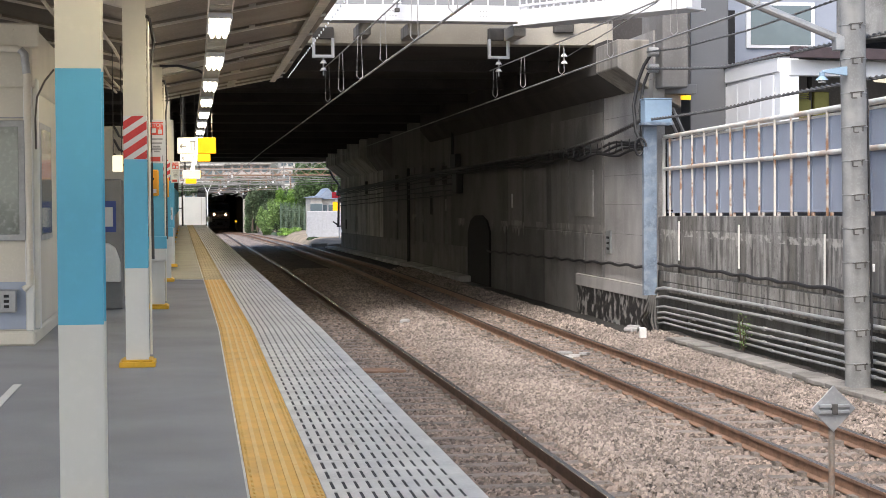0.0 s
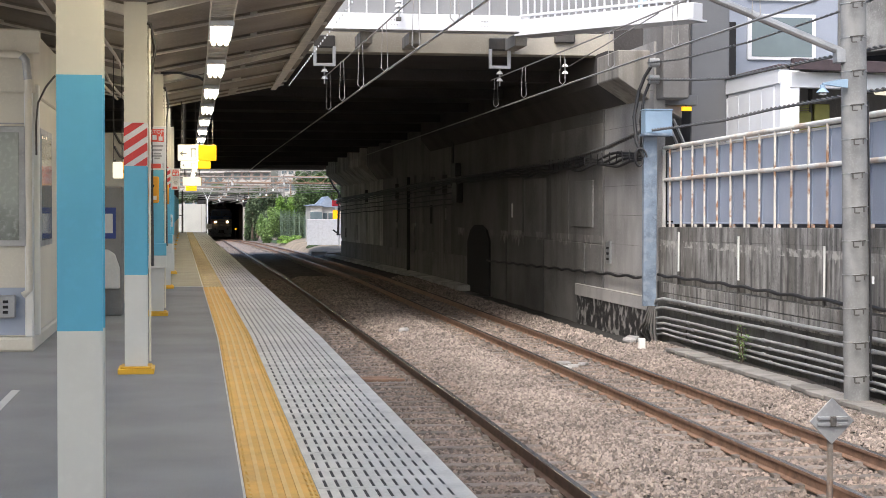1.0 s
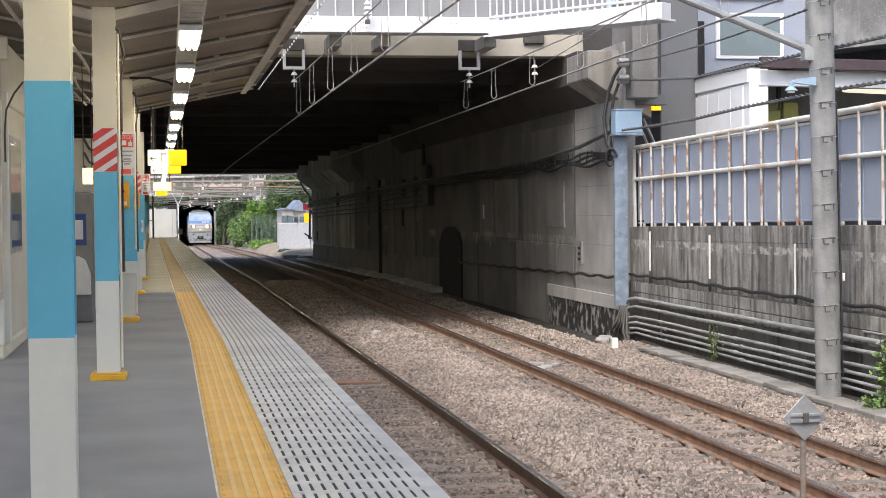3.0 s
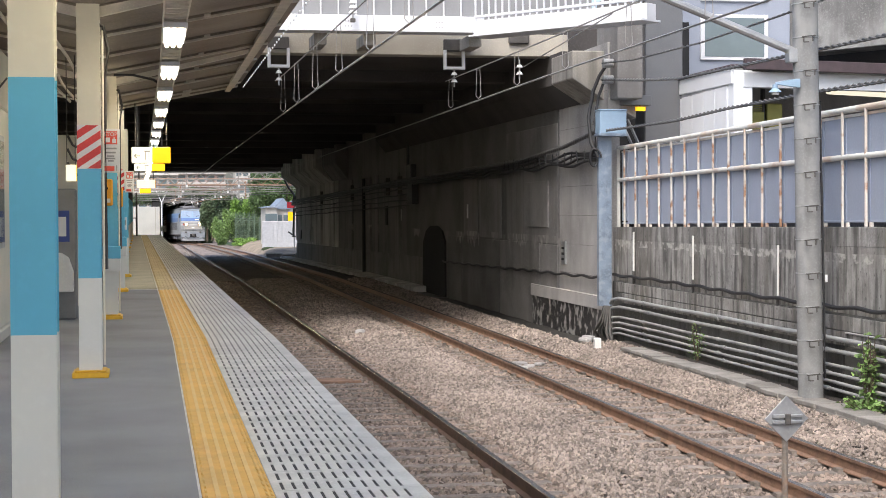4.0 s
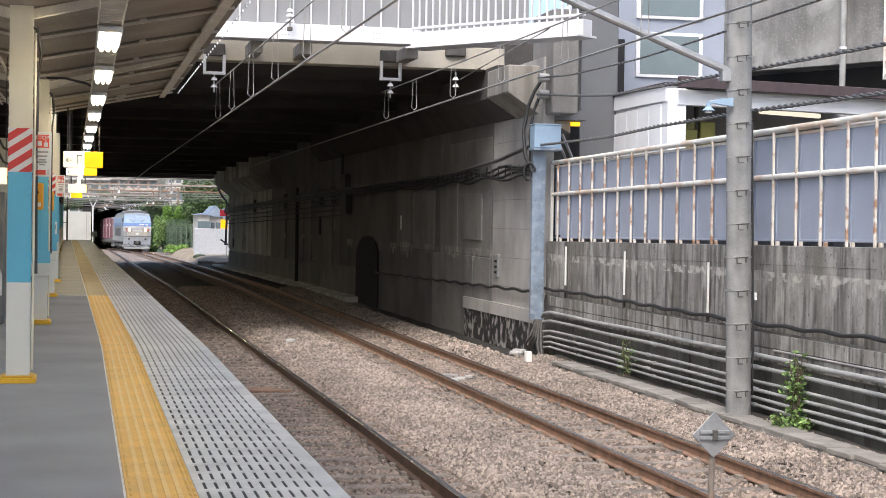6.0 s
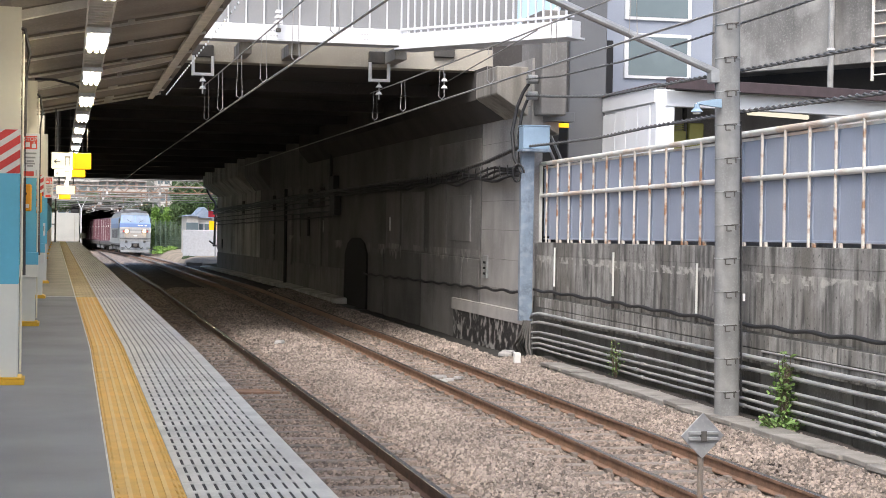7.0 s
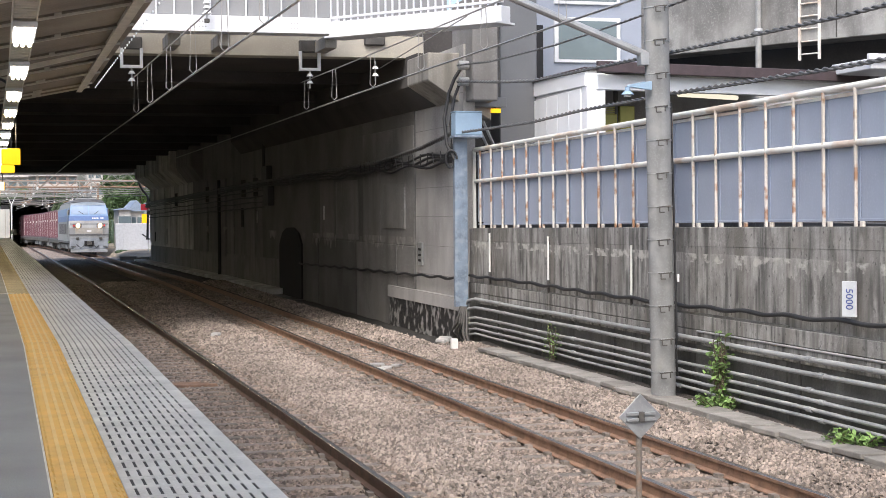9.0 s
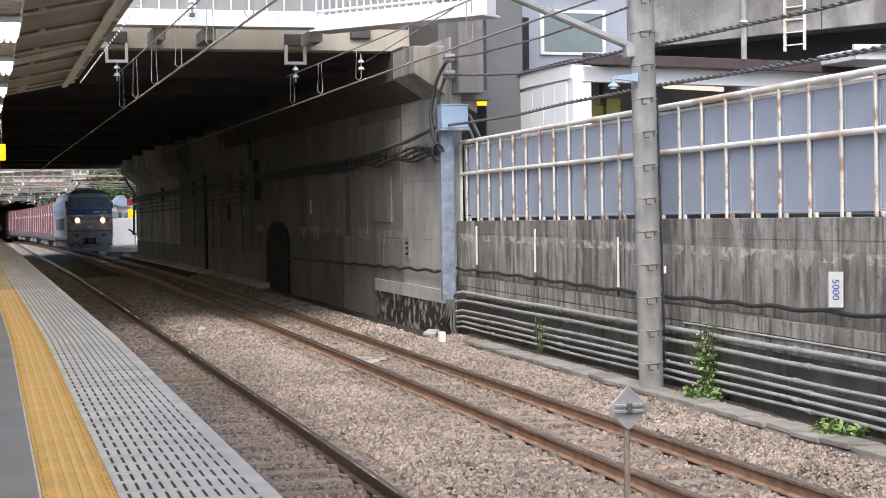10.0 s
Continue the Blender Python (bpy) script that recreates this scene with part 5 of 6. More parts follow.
def twisted(label, pts, r=0.017):
    t = thing("feeder_cable", label, "cable", "feeder cables")
    fine = []
    for a, b in zip(pts, pts[1:]):
        a, b = Vector(a), Vector(b)
        k = max(2, int((b - a).length / 0.03))
        for j in range(k):
            fine.append(a.lerp(b, j / k))
    for ph in (0, math.pi):
        part("strand", rope(B(), [p + Vector((r * 0.7 * math.cos(q * 0.5 + ph), 0, r * 0.7 * math.sin(q * 0.5 + ph))) for q, p in enumerate(fine)], r * 0.75, 5), "cable_twist", t, smooth=True)


def sag(x, ys, zs, s=0.0):
    return [(x, y, z) for y, z in zip(ys, zs)]


twisted("twisted dark feeder cable above the fence", sag(8.75, (31.2, 28.5, 26.4, 22.4, 20.4, 16, 10, -13), (3.94, 3.72, 3.58, 3.53, 3.5, 3.45, 3.5, 3.6)), 0.022)
twisted("twisted dark feeder cable above the fence", sag(8.75, (31.2, 29, 25.3, 22.4, 19, 10, -13), (4.26, 4.13, 4.07, 4.1, 4.16, 4.3, 4.5)), 0.014)
twisted("twisted dark feeder cable above the fence", sag(8.72, (31.4, 29, 26.5, 24.1, 20.5, 16, 10, -13), (2.93, 2.9, 2.88, 2.93, 2.94, 2.9, 2.92, 3.0)), 0.022)
twisted("twisted dark cable along the underpass wall", sag(8.7, (31.4, 34, 38, 46, 60, 78, 102), (2.93, 2.72, 2.55, 2.5, 2.4, 2.2, 2.0)), 0.035)
run = thing("wall_cables", "bundle of black cables slung along the underpass wall", "cables")
for k in range(4):
    part("cable", rope(B(), [(8.72 - 0.001 * max(0, y - 40), y, 2.5 - 0.065 * k + (0.06 if y < 42 else 0.035) * abs(math.sin(y * (0.62 + 0.07 * k) * (1 if y < 42 else 0.5) + k * 1.3)) + 0.03 * math.sin(y * 2.1 + k) * (y < 44) + drop(y) - 0.003 * (y - 31)) for y in steps(31.2, 102, 0.4)], 0.03, 6), "cable", run, smooth=True)
for k in range(5):
    part("cable", rope(B(), [(8.74 - 0.001 * max(0, y - 40), y, 2.2 - 0.2 * k + 0.03 * abs(math.sin(y * 0.45 + k)) - (0.0085 + 0.0006 * k) * (y - 68)) for y in steps(55.5, 101.5, 0.5)], 0.024, 5), "cable", run, smooth=True)
for i in range(16):
    y = 31.7 + i * 0.55
    part("tie", rod(B(), (8.68, y, 2.36), (8.68, y + 0.1 * (i % 3) - 0.1, 2.6), 0.012, 6), "cable", run)
for y in (58, 61, 72, 85, 100):
    part("hanger", bx(8.72, 8.9, y, y + 0.06, 1.95 + drop(y), 2.6 + drop(y), w=0.01), "steel_dark", run)

cd = thing("cable_drop", "black cable drop with switch boxes on the underpass wall", "cables")
part("cable", rope(B(), [(8.4, 104, 3.35), (8.55, 104, 3.0), (8.7, 104, 2.75), (8.92, 104, 2.5), (9.0, 104, 2.3), (8.98, 104, 1.4), (8.95, 104, 0.5), (8.93, 104, -0.3)], 0.07, 8), "cable", cd, smooth=True)
for x, z, w, h in ((8.9, 2.0, 0.26, 0.32), (8.86, 1.7, 0.3, 0.2), (8.9, 1.25, 0.2, 0.3), (8.82, -0.3, 0.3, 0.1)):
    part("switch_box", bx(x, x + w, 103.8, 104.0, z, z + h, w=0.02), "cable", cd)
part("clamp_arm", rod(B(), (8.6, 103.95, 0.05), (8.95, 103.95, -0.2), 0.05, 6), "cable", cd)

# ---- buildings above the retaining wall ----
shed = thing("platform_shed", "white panelled shed with a brown roof edge", "building")
part("side_wall", bx(10.85, 11.0, 29.6, 33.2, 0.9, 4.0, w=0.01), "steel_white", shed)
for i in range(5):
    part("wall_panel", bx(10.815, 10.85, 29.8 + i * 0.68, 30.46 + i * 0.68, 0.9, 3.72 - 0.012 * i, w=0.006), "white_panel", shed, "bright white wall panel")
part("top_trim", bx(10.8, 11.05, 29.5, 33.3, 3.75, 4.05, w=0.01), "white_panel", shed)
part("corner_post", bx(10.83, 11.2, 29.45, 29.75, 0.9, 4.0, w=0.01), "white_panel", shed)
part("side_roof", bx(10.76, 12.2, 29.42, 33.9, 4.055, 4.11, w=0.01), "brown_roof", shed, "thin dark roof edge")
msh = pose(11.0, 29.45, 0, 0, 0, 13)
part("front_beam", bx(0, 9, -0.05, 0.15, 3.68, 3.98, w=0.01, m=msh), "white_panel", shed, "white front beam")
part("roof", bx(0.95, 6.6, -0.2, 5, 4.02, 4.14, w=0.012, m=msh), "steel_grey", shed, "grey roof sheet")
part("fascia", bx(-0.12, 6.6, -0.32, -0.2, 3.99, 4.2, w=0.01, m=msh), "brown_roof", shed, "dark brown roof edge")
part("back_wall", bx(0.1, 9, 3.5, 3.7, 0.9, 4.0, w=0.01, m=msh), "concrete_light", shed)
part("louvre_panel", bx(11.5, 11.96, 30.8, 30.9, 2.3, 3.3, w=0.01), "yellowish", shed, "yellow-green cabinet top")
for i in range(5):
    part("slat", box(B(), 11.58, 11.92, 30.82, 30.88, 3.31 + i * 0.036, 3.33 + i * 0.036), "yellowish", shed)
part("cabinet", bx(12.02, 12.34, 30.8, 31.2, 2.3, 3.47, w=0.02), "yellowish", shed, "yellow-green rounded cabinet")
part("inner_post", bx(11.93, 12.0, 30.85, 30.95, 2.3, 4.0, w=0.01), "steel_dark", shed)
part("ceiling_tube", rod(B(), msh @ Vector((2.6, 0.9, 3.72)), msh @ Vector((4.4, 1.3, 3.72)), 0.05, 8), "sign_white", shed, "lit fluorescent tube")
gut = thing("roof_gutter", "white box gutter of the neighbouring roof", "gutter")
part("trough", bx(16.6, 24, 29.0, 30.6, 4.12, 4.34, w=0.02), "steel_white", gut)
part("lip", bx(16.5, 24, 28.9, 29.0, 4.3, 4.42, w=0.01), "steel_white", gut)
lmp = thing("pole_lamp", "pale blue enamel lamp shade on a bracket at the pole", "lamp", at=(7.99, 20.2, 2.9))
part("shade", rod(B(), (0, 0, 0), (0, 0, 0.05), 0.085, 16, 0.04), "box_blue", lmp)
part("socket", rod(B(), (0, 0, 0.05), (0, 0, 0.1), 0.035, 12), "box_blue", lmp)
part("globe", rod(B(), (0, 0, -0.03), (0, 0, 0.0), 0.05, 12), "porcelain", lmp)
bm = B()
sweep(bm, [(0.0, 0.1), (0.34, 0.06), (0.34, 0.18), (0.22, 0.17), (0.0, 0.125)], [-0.02, 0.02], lambda q: (0, 0))
part("arm", soften(bm, 0.006), "box_blue", lmp, "tapered pale blue bracket")

tower = thing("lift_tower", "pale blue clad tower with square windows", "building")
part("wall", bx(12.0, 14.6, 36.0, 38.5, 0.9, 9.5, w=0.015), "clad_blue", tower)
for z0, z1 in ((4.8, 5.85), (6.15, 7.2)):
    fr = part("window_frame", bx(12.42, 14.05, 35.94, 36.0, z0, z1, w=0.01), "steel_white", tower, "white window frame")
    part("pane", bx(12.52, 13.95, 35.93, 35.945, z0 + 0.08, z1 - 0.08, w=0.003), "glass_dark", fr)
pier = thing("clad_column", "grey metal clad bridge column", "column")
part("cladding", bx(10.06, 10.88, 32.6, 33.3, 0.9, 9, w=0.02), "clad", pier)
part("rain_pipe", rod(B(), (9.98, 32.5, 3.6), (9.98, 32.5, 6), 0.05, 8), "steel_dark", pier)
part("link_beam", bx(9.1, 9.86, 31.5, 32.4, 3.46, 3.66, w=0.01), "clad", pier)
ys = thing("warning_plate", "small yellow warning plate under the bridge", "sign", at=(9.63, 31.5, 3.345))
# an unlit plate, brightened with the glowing sign material
part("plate", bx(-0.1, 0.1, -0.02, 0.02, 0, 0.085, w=0.003), "sign_yellow", ys)
part("bracket", rod(B(), (0, 0.0, 0.08), (0, 0.1, 0.16), 0.015, 6), "steel_dark", ys)
dk = thing("passage", "black sheet for the shade under the bridge approach", "passage", kind="structure")
# near-black sheet fills the opening in place of its shade
part("opening_wall", bx(9.45, 12.0, 35.5, 35.9, 0.9, 5.6, w=0.01), "dark", dk)
brc = thing("brace_frame", "crossed grey steel braces behind the junction box", "brace")
for a, b in (((9.3, 31.8, 3.2), (9.9, 32.2, 2.2)), ((9.45, 31.8, 3.2), (10.05, 32.2, 2.2))):
    part("brace", rod(B(), a, b, 0.03, 6), "steel_grey", brc)
up = thing("upper_wall", "stained concrete viaduct wall above the shed", "wall", kind="structure")
mv = pose(17.99, 41.52, 0, 0, 0, -63.5)
part("beam", bx(-3.6, 40, 0, 1, 5.62, 8.4, w=0.02, m=mv), "viaduct", up)
# shade below the viaduct beam is put into this dark colour
part("recess", bx(-3.6, 40, 1.4, 1.6, 0.5, 5.7, w=0.02, m=mv), "soffit", up)
part("beam_joint", bx(5.0, 5.04, -0.01, 0, 5.65, 8.4, w=0.002, m=mv), "soffit", up)
part("parapet", bx(-3.6, 40, 2, 2.3, 8.4, 12, w=0.02, m=mv), "fence_panel", up)
ldr = thing("ladder", "white steel ladder on the viaduct wall", "ladder", at=mv @ pose(3.9, -0.02, 5.15))
for x in (0, 0.6):
    part("stile", bx(x, x + 0.06, -0.05, 0.02, 0, 3.0, w=0.005), "fence_rail", ldr)
for i in range(9):
    part("rung", rod(B(), (0.03, -0.02, 0.15 + i * 0.32), (0.63, -0.02, 0.15 + i * 0.32), 0.02, 6), "fence_rail", ldr)
dp = thing("downpipe", "pale downpipe on the viaduct wall", "pipe", at=mv @ pose(2.7, -0.12, 4.4))
part("pipe", rod(B(), (0, 0, 0), (0, 0, 3.2), 0.08, 10), "pipe", dp)
part("collar", rod(B(), (0, 0, 1.6), (0, 0, 1.66), 0.11, 10), "steel_white", dp)
grd = thing("upper_ground", "paved ground above the retaining wall", "ground", kind="structure")
# slab coloured near black to stand in for shade behind the fence foot
part("slab", bx(WX + 0.36, 60, -14, 60, -1.6, 0.9, w=0.01), "dark_ground", grd)

# ---- weeds ----
def weed(x, y, z, h, n, spread, label, seed, mname="leaf", size=0.06, name="weed"):
    rng = random.Random(seed)
    w = thing(name, label, "plant", "weeds", at=(x, y, z))
    bm = B()
    for s in range(max(2, n // 22)):
        tx, ty = rng.uniform(-spread, spread), rng.uniform(-spread, spread)
        hh = h * rng.uniform(0.55, 1)
        part("stem", rope(B(), [(tx * 0.3, ty * 0.3, 0), (tx * 0.6, ty * 0.6, hh * 0.5), (tx, ty, hh)], 0.006, 4), "bark", w)
        for k in range(22):
            q = rng.uniform(0.1, 1)
            c = Vector((tx * (0.3 + 0.7 * q), ty * (0.3 + 0.7 * q), hh * q)) + Vector((rng.gauss(0, 0.05), rng.gauss(0, 0.05), rng.gauss(0, 0.03)))
            m = Matrix.Translation(c) @ Euler((rng.uniform(-1, 1), rng.uniform(-1, 1), rng.uniform(0, 6.3))).to_matrix().to_4x4()
            sz = size * rng.uniform(0.6, 1.3)
            v = [bm.verts.new(m @ Vector(p)) for p in ((0, -sz, 0), (sz * 0.5, 0, sz * 0.15), (0, sz, 0), (-sz * 0.5, 0, sz * 0.15))]
            bm.faces.new(v)
    part("leaves", bm, mname, w)


weed(8.82, 19.15, -1.15, 0.98, 330, 0.09, "tall leafy green weed beside the conduits", 1, "leaf", 0.045)
weed(8.72, 19.0, -1.15, 0.2, 420, 0.3, "low green weeds at the wall foot", 2, "leaf", 0.035)
weed(8.75, 15.6, -1.15, 0.16, 420, 0.35, "low green weeds at the wall foot", 3, "leaf", 0.04)
weed(8.8, 25.6, -1.1, 0.7, 200, 0.08, "thin green weed beside the conduits", 4, "leaf", 0.025)

# ---- beyond the bridge: the open cutting, the tunnel and the town ----
PY = 199.0
pb = RAIL + drop(PY)
portal = thing("tunnel_portal", "pale concrete railway tunnel portal", "tunnel portal", kind="structure")
part("left_wall", bx(-9, 1.15, PY, PY + 1, pb - 1, 1.9, w=0.02), "portal", portal)
part("right_wall", bx(5.6, 7.0, PY, PY + 1, pb - 1, 1.6, w=0.02), "concrete", portal)
part("lintel", bx(1.15, 5.6, PY, PY + 1, 2.35, 2.75, w=0.02), "steel_dark", portal)
for sx, a in ((1.15, 1), (5.6, -1)):
    bm = B()
    v = [(sx, 2.35), (sx, 1.7), (sx + a * 0.5, 2.35)]
    f = [bm.verts.new((x, PY, z)) for x, z in v]
    g = [bm.verts.new((x, PY + 1, z)) for x, z in v]
    bm.faces.new(f)
    bm.faces.new(g[::-1])
    for j in range(3):
        bm.faces.new((f[j], f[(j + 1) % 3], g[(j + 1) % 3], g[j]))
    part("haunch", bm, "steel_dark", portal)
tube = thing("tunnel_lining", "black interior of the railway tunnel", "tunnel", kind="structure")
part("left_side", bx(0.2, 1.1, PY + 1, 380, pb - 2.5, 2.8, w=0.02), "dark", tube)
part("right_side", bx(5.65, 6.5, PY + 1, 380, pb - 2.5, 2.8, w=0.02), "dark", tube)
part("roof", bx(0.2, 6.5, PY + 1, 380, 2.4, 3.0, w=0.02), "dark", tube)
part("end", bx(0.2, 6.5, 380, 381, pb - 2.5, 3.0, w=0.02), "dark", tube)
part("floor", bx(0.2, 6.5, PY + 3, 380, pb - 2.6, pb - 0.3, w=0.02), "dark", tube)
for i in range(4):
    part("joint", box(B(), -6 + i * 2.2, -5.93 + i * 2.2, PY - 0.02, PY, pb - 1, 1.85), "concrete", portal)
sg = thing("platform_end_sign", "small pale sign on a post at the platform end", "sign", at=(0.75, 96, 0))
part("post", rod(B(), (0, 0, -0.03), (0, 0, 0.35), 0.02, 6), "steel_grey", sg)
part("plate", bx(-0.16, 0.16, -0.01, 0.01, 0.2, 0.5, w=0.004), "paper", sg)
pf = thing("platform_end_fence", "thin dark post and rail at the platform end", "fence", at=(-0.75, 93, 0))
part("post", rod(B(), (0, 0, 0), (0, 0, 2.4), 0.05, 8), "steel_dark", pf)
part("rail", rod(B(), (0, 0, 1.0), (-3, 0, 1.0), 0.03, 6), "steel_dark", pf)

# banks on both sides
for x0, x1, za, zb, y0, lab in ((6.9, 30, -1.9, 0.2, 150, "weedy green bank beside the line"), (-30, -1.0, 1.0, -2.0, 110, "weedy bank left of the line")):
    bm = B()
    rows = []
    for y in steps(y0, 198, 3):
        rows.append([bm.verts.new((x0 + (x1 - x0) * k / 14 + 0.3 * noise.noise((y * 0.2, k, 1)), y, za + (zb - za) * k / 14 + drop(y) * 0.6 + 0.25 * noise.noise((k * 0.8, y * 0.3, 7)))) for k in range(15)])
    for a, b in zip(rows, rows[1:]):
        for k in range(14):
            bm.faces.new((a[k], a[k + 1], b[k + 1], b[k]))
    solo("bank", bm, "leaf_dark", lab, "bank", kind="structure")


def foliage(bm, centre, radii, n, size, rng):
    """Many small leaf clumps scattered in uneven lobes."""
    lobes = [(Vector((rng.uniform(-0.6, 0.6) * radii[0], rng.uniform(-0.6, 0.6) * radii[1], rng.uniform(-0.6, 0.7) * radii[2])), rng.uniform(0.35, 0.6)) for _ in range(9)]
    for i in range(n):
        c, r = rng.choice(lobes)
        d = Vector((rng.gauss(0, 1), rng.gauss(0, 1), rng.gauss(0, 1))).normalized() * (rng.random() ** 0.4) * r
        p = Vector(centre) + c + Vector((d.x * radii[0], d.y * radii[1], d.z * radii[2]))
        m = Matrix.Translation(p) @ Euler((rng.uniform(-1.2, 1.2), rng.uniform(-1.2, 1.2), rng.uniform(0, 6.3))).to_matrix().to_4x4()
        s = size * rng.uniform(0.6, 1.4)
        v = [bm.verts.new(m @ Vector(q)) for q in ((-s, -s * 0.6, 0), (s * 0.2, -s, s * 0.2), (s, s * 0.3, 0), (-s * 0.2, s, s * 0.25))]
        bm.faces.new(v)


def tree(x, y, z, h, r, seed, mname="leaf", label="leafy green tree beyond the bridge", n=6000, size=0.09):
    rng = random.Random(seed)
    t = thing("tree", label, "tree", "trees beyond the bridge", at=(x, y, z))
    bm = rod(B(), (0, 0, 0), (0.1, 0, h * 0.6), 0.09 + h * 0.012, 8, 0.05)
    for k in range(5):
        a = k * 1.26 + rng.random()
        rod(bm, (0.05, 0, h * (0.3 + 0.06 * k)), (math.cos(a) * r * 0.6, math.sin(a) * r * 0.6, h * (0.55 + 0.07 * k)), 0.05, 6, 0.02)
    part("trunk", bm, "bark", t)
    bm = B()
    foliage(bm, (0, 0, h * 0.62), (r, r, h * 0.4), n, size, rng)
    part("crown", bm, mname, t)


tree(10.9, 150, -1.0, 6.4, 1.9, 21, "leaf_dark", n=15000, size=0.075)
tree(12.7, 156, -1.0, 6.9, 2.2, 22, "leaf", n=12000, size=0.075)
tree(9.9, 176, -1.2, 4.6, 1.6, 23, "leaf_dark", n=7000, size=0.08)
tree(7.0, 190, -2.0, 5.6, 1.7, 25, "leaf_grey", n=9000, size=0.08)
tree(6.2, 184, -2.0, 4.6, 0.9, 24, "leaf_grey", n=6000, size=0.08)
tree(8.6, 192, -2.0, 5.2, 1.7, 26, "leaf_grey", n=8000, size=0.08)
for x, y, z, seed in ((-3.4, 207, 1.0, 30), (0.2, 208, 1.3, 27), (3.6, 209, 1.7, 28), (7.0, 208, 1.0, 29)):
    tree(x, y, z, 2.6, 2.6, seed, "leaf_grey", "dark green shrub above the tunnel portal", n=7000, size=0.085)


def bush(x, y, z, rx, ry, rz, seed, mname, n=1500, size=0.085, lab="bright green bush beside the line"):
    rng = random.Random(seed)
    bm = B()
    foliage(bm, (0, 0, rz * 0.8), (rx, ry, rz), n, size, rng)
    b = solo("bush", bm, mname, lab, "bush", "bushes beyond the bridge")
    b.location = (x, y, z)


for x, y, z, rx, ry, rz, seed, mname, n in ((8.7, 164, 0.6, 1.0, 2, 1.1, 31, "leaf_bright", 5000), (10.0, 165, 0.5, 1.1, 2, 1.1, 36, "leaf_bright", 5000), (7.7, 163, -1.8, 0.75, 3, 2.0, 37, "leaf", 6000),
                                           (7.0, 172, -2.1, 0.8, 4, 1.7, 38, "leaf", 6000), (8.6, 150, -1.75, 1.0, 4, 0.35, 32, "leaf_bright", 3000), (7.9, 146, -1.8, 0.7, 6, 0.3, 33, "leaf_bright", 3000),
                                           (9.3, 161, -1.5, 1.6, 1, 1.4, 40, "leaf_grey", 6000), (6.7, 195.5, -2.4, 1.0, 1, 2.3, 41, "leaf_grey", 6000), (8.2, 181, -2.2, 1.5, 2, 2.2, 42, "leaf_grey", 7000), (9.9, 171, -1.6, 1.7, 2, 1.7, 43, "leaf_dark", 7000), (8.3, 118.5, -1.45, 0.5, 1.5, 0.1, 34, "leaf_grey", 450), (9.3, 119.5, -1.42, 0.9, 1, 0.07, 35, "leaf_grey", 450)):
    bush(x, y, z, rx, ry, rz, seed, mname, n, 0.06)

# gravel verge that rises to the hoarding
bm = B()
rows = []
for y in steps(109, 156, 1.5):
    rows.append([bm.verts.new((x + 0.03 * noise.noise((y * 0.4, x, 2)), y, z + 0.5 * drop(y) + 0.3 + 0.03 * noise.noise((x * 1.5, y * 0.5, 4)) - 0.3 * clamp((113 - y) / 4, 0, 1))) for x, z in ((7.55, -1.9), (7.9, -1.52), (8.4, -1.36), (9.2, -1.3), (11, -1.28), (16, -1.25))])
for a, b in zip(rows, rows[1:]):
    for k in range(5):
        bm.faces.new((a[k], a[k + 1], b[k + 1], b[k]))
solo("verge", bm, "soil", "dusty gravel verge beside the far track", "verge", kind="structure", smooth=True)

# hoarding, mesh fence, houses and signs
hd = thing("hoarding", "white corrugated hoarding beside the line", "hoarding", at=(8.1, 121, -1.86))
hb = None
for i in range(11):
    o = part("sheet", soften(box(B(), 0, 0.278, -0.02, 0.02, 0, 2.45), 0.004), "sheet_white", hd) if hb is None else new("sheet", hb.data)
    hb = hb or o
    o.parent = hd
    o.location = (i * 0.28, 0.01 * (i % 2), 0)
part("top_rail", bx(0, 3.1, -0.03, 0.05, 2.42, 2.48, w=0.005), "steel_white", hd)
mf = thing("mesh_fence", "green wire mesh fence on the bank", "fence", at=(7.95, 157, -1.95))
for i in range(7):
    part("post", rod(B(), (i * 0.46, 0, 0), (i * 0.46, 0, 3.25), 0.035, 6), "mesh_green", mf)
bm = B()
for i in range(25):
    rod(bm, (i * 0.115, 0, 0.6), (i * 0.115, 0, 3.15), 0.014, 4)
for i in range(13):
    rod(bm, (0, 0, 0.6 + i * 0.2), (2.78, 0, 0.6 + i * 0.2), 0.01, 4)
part("mesh", bm, "mesh_green", mf)


def house(x0, x1, y, z0, z1, roof, wallm, lab, rows=1, cols=2):
    h = thing("house", lab, "house", "houses beyond the bridge")
    part("wall", bx(x0, x1, y, y + 6, z0, z1, w=0.02), wallm, h)
    bm = B()
    xm = (x0 + x1) / 2
    sweep(bm, [(x0 - 0.25, z1), (x1 + 0.25, z1), (xm, z1 + roof)], [y - 0.3, y + 6.3], lambda q: (0, 0))
    part("roof", bm, "roof_blue", h, "slate blue roof")
    for r in range(rows):
        for c in range(cols):
            cx = x0 + (x1 - x0) * (c + 0.5) / cols
            cz = z0 + (z1 - z0) * (r + 0.5) / rows
            f = part("window", bx(cx - 0.3, cx + 0.3, y - 0.05, y, cz - 0.35, cz + 0.35, w=0.01), "steel_grey", h)
            part("pane", bx(cx - 0.25, cx + 0.25, y - 0.06, y - 0.048, cz - 0.3, cz + 0.3, w=0.004), "glass_dark", f)


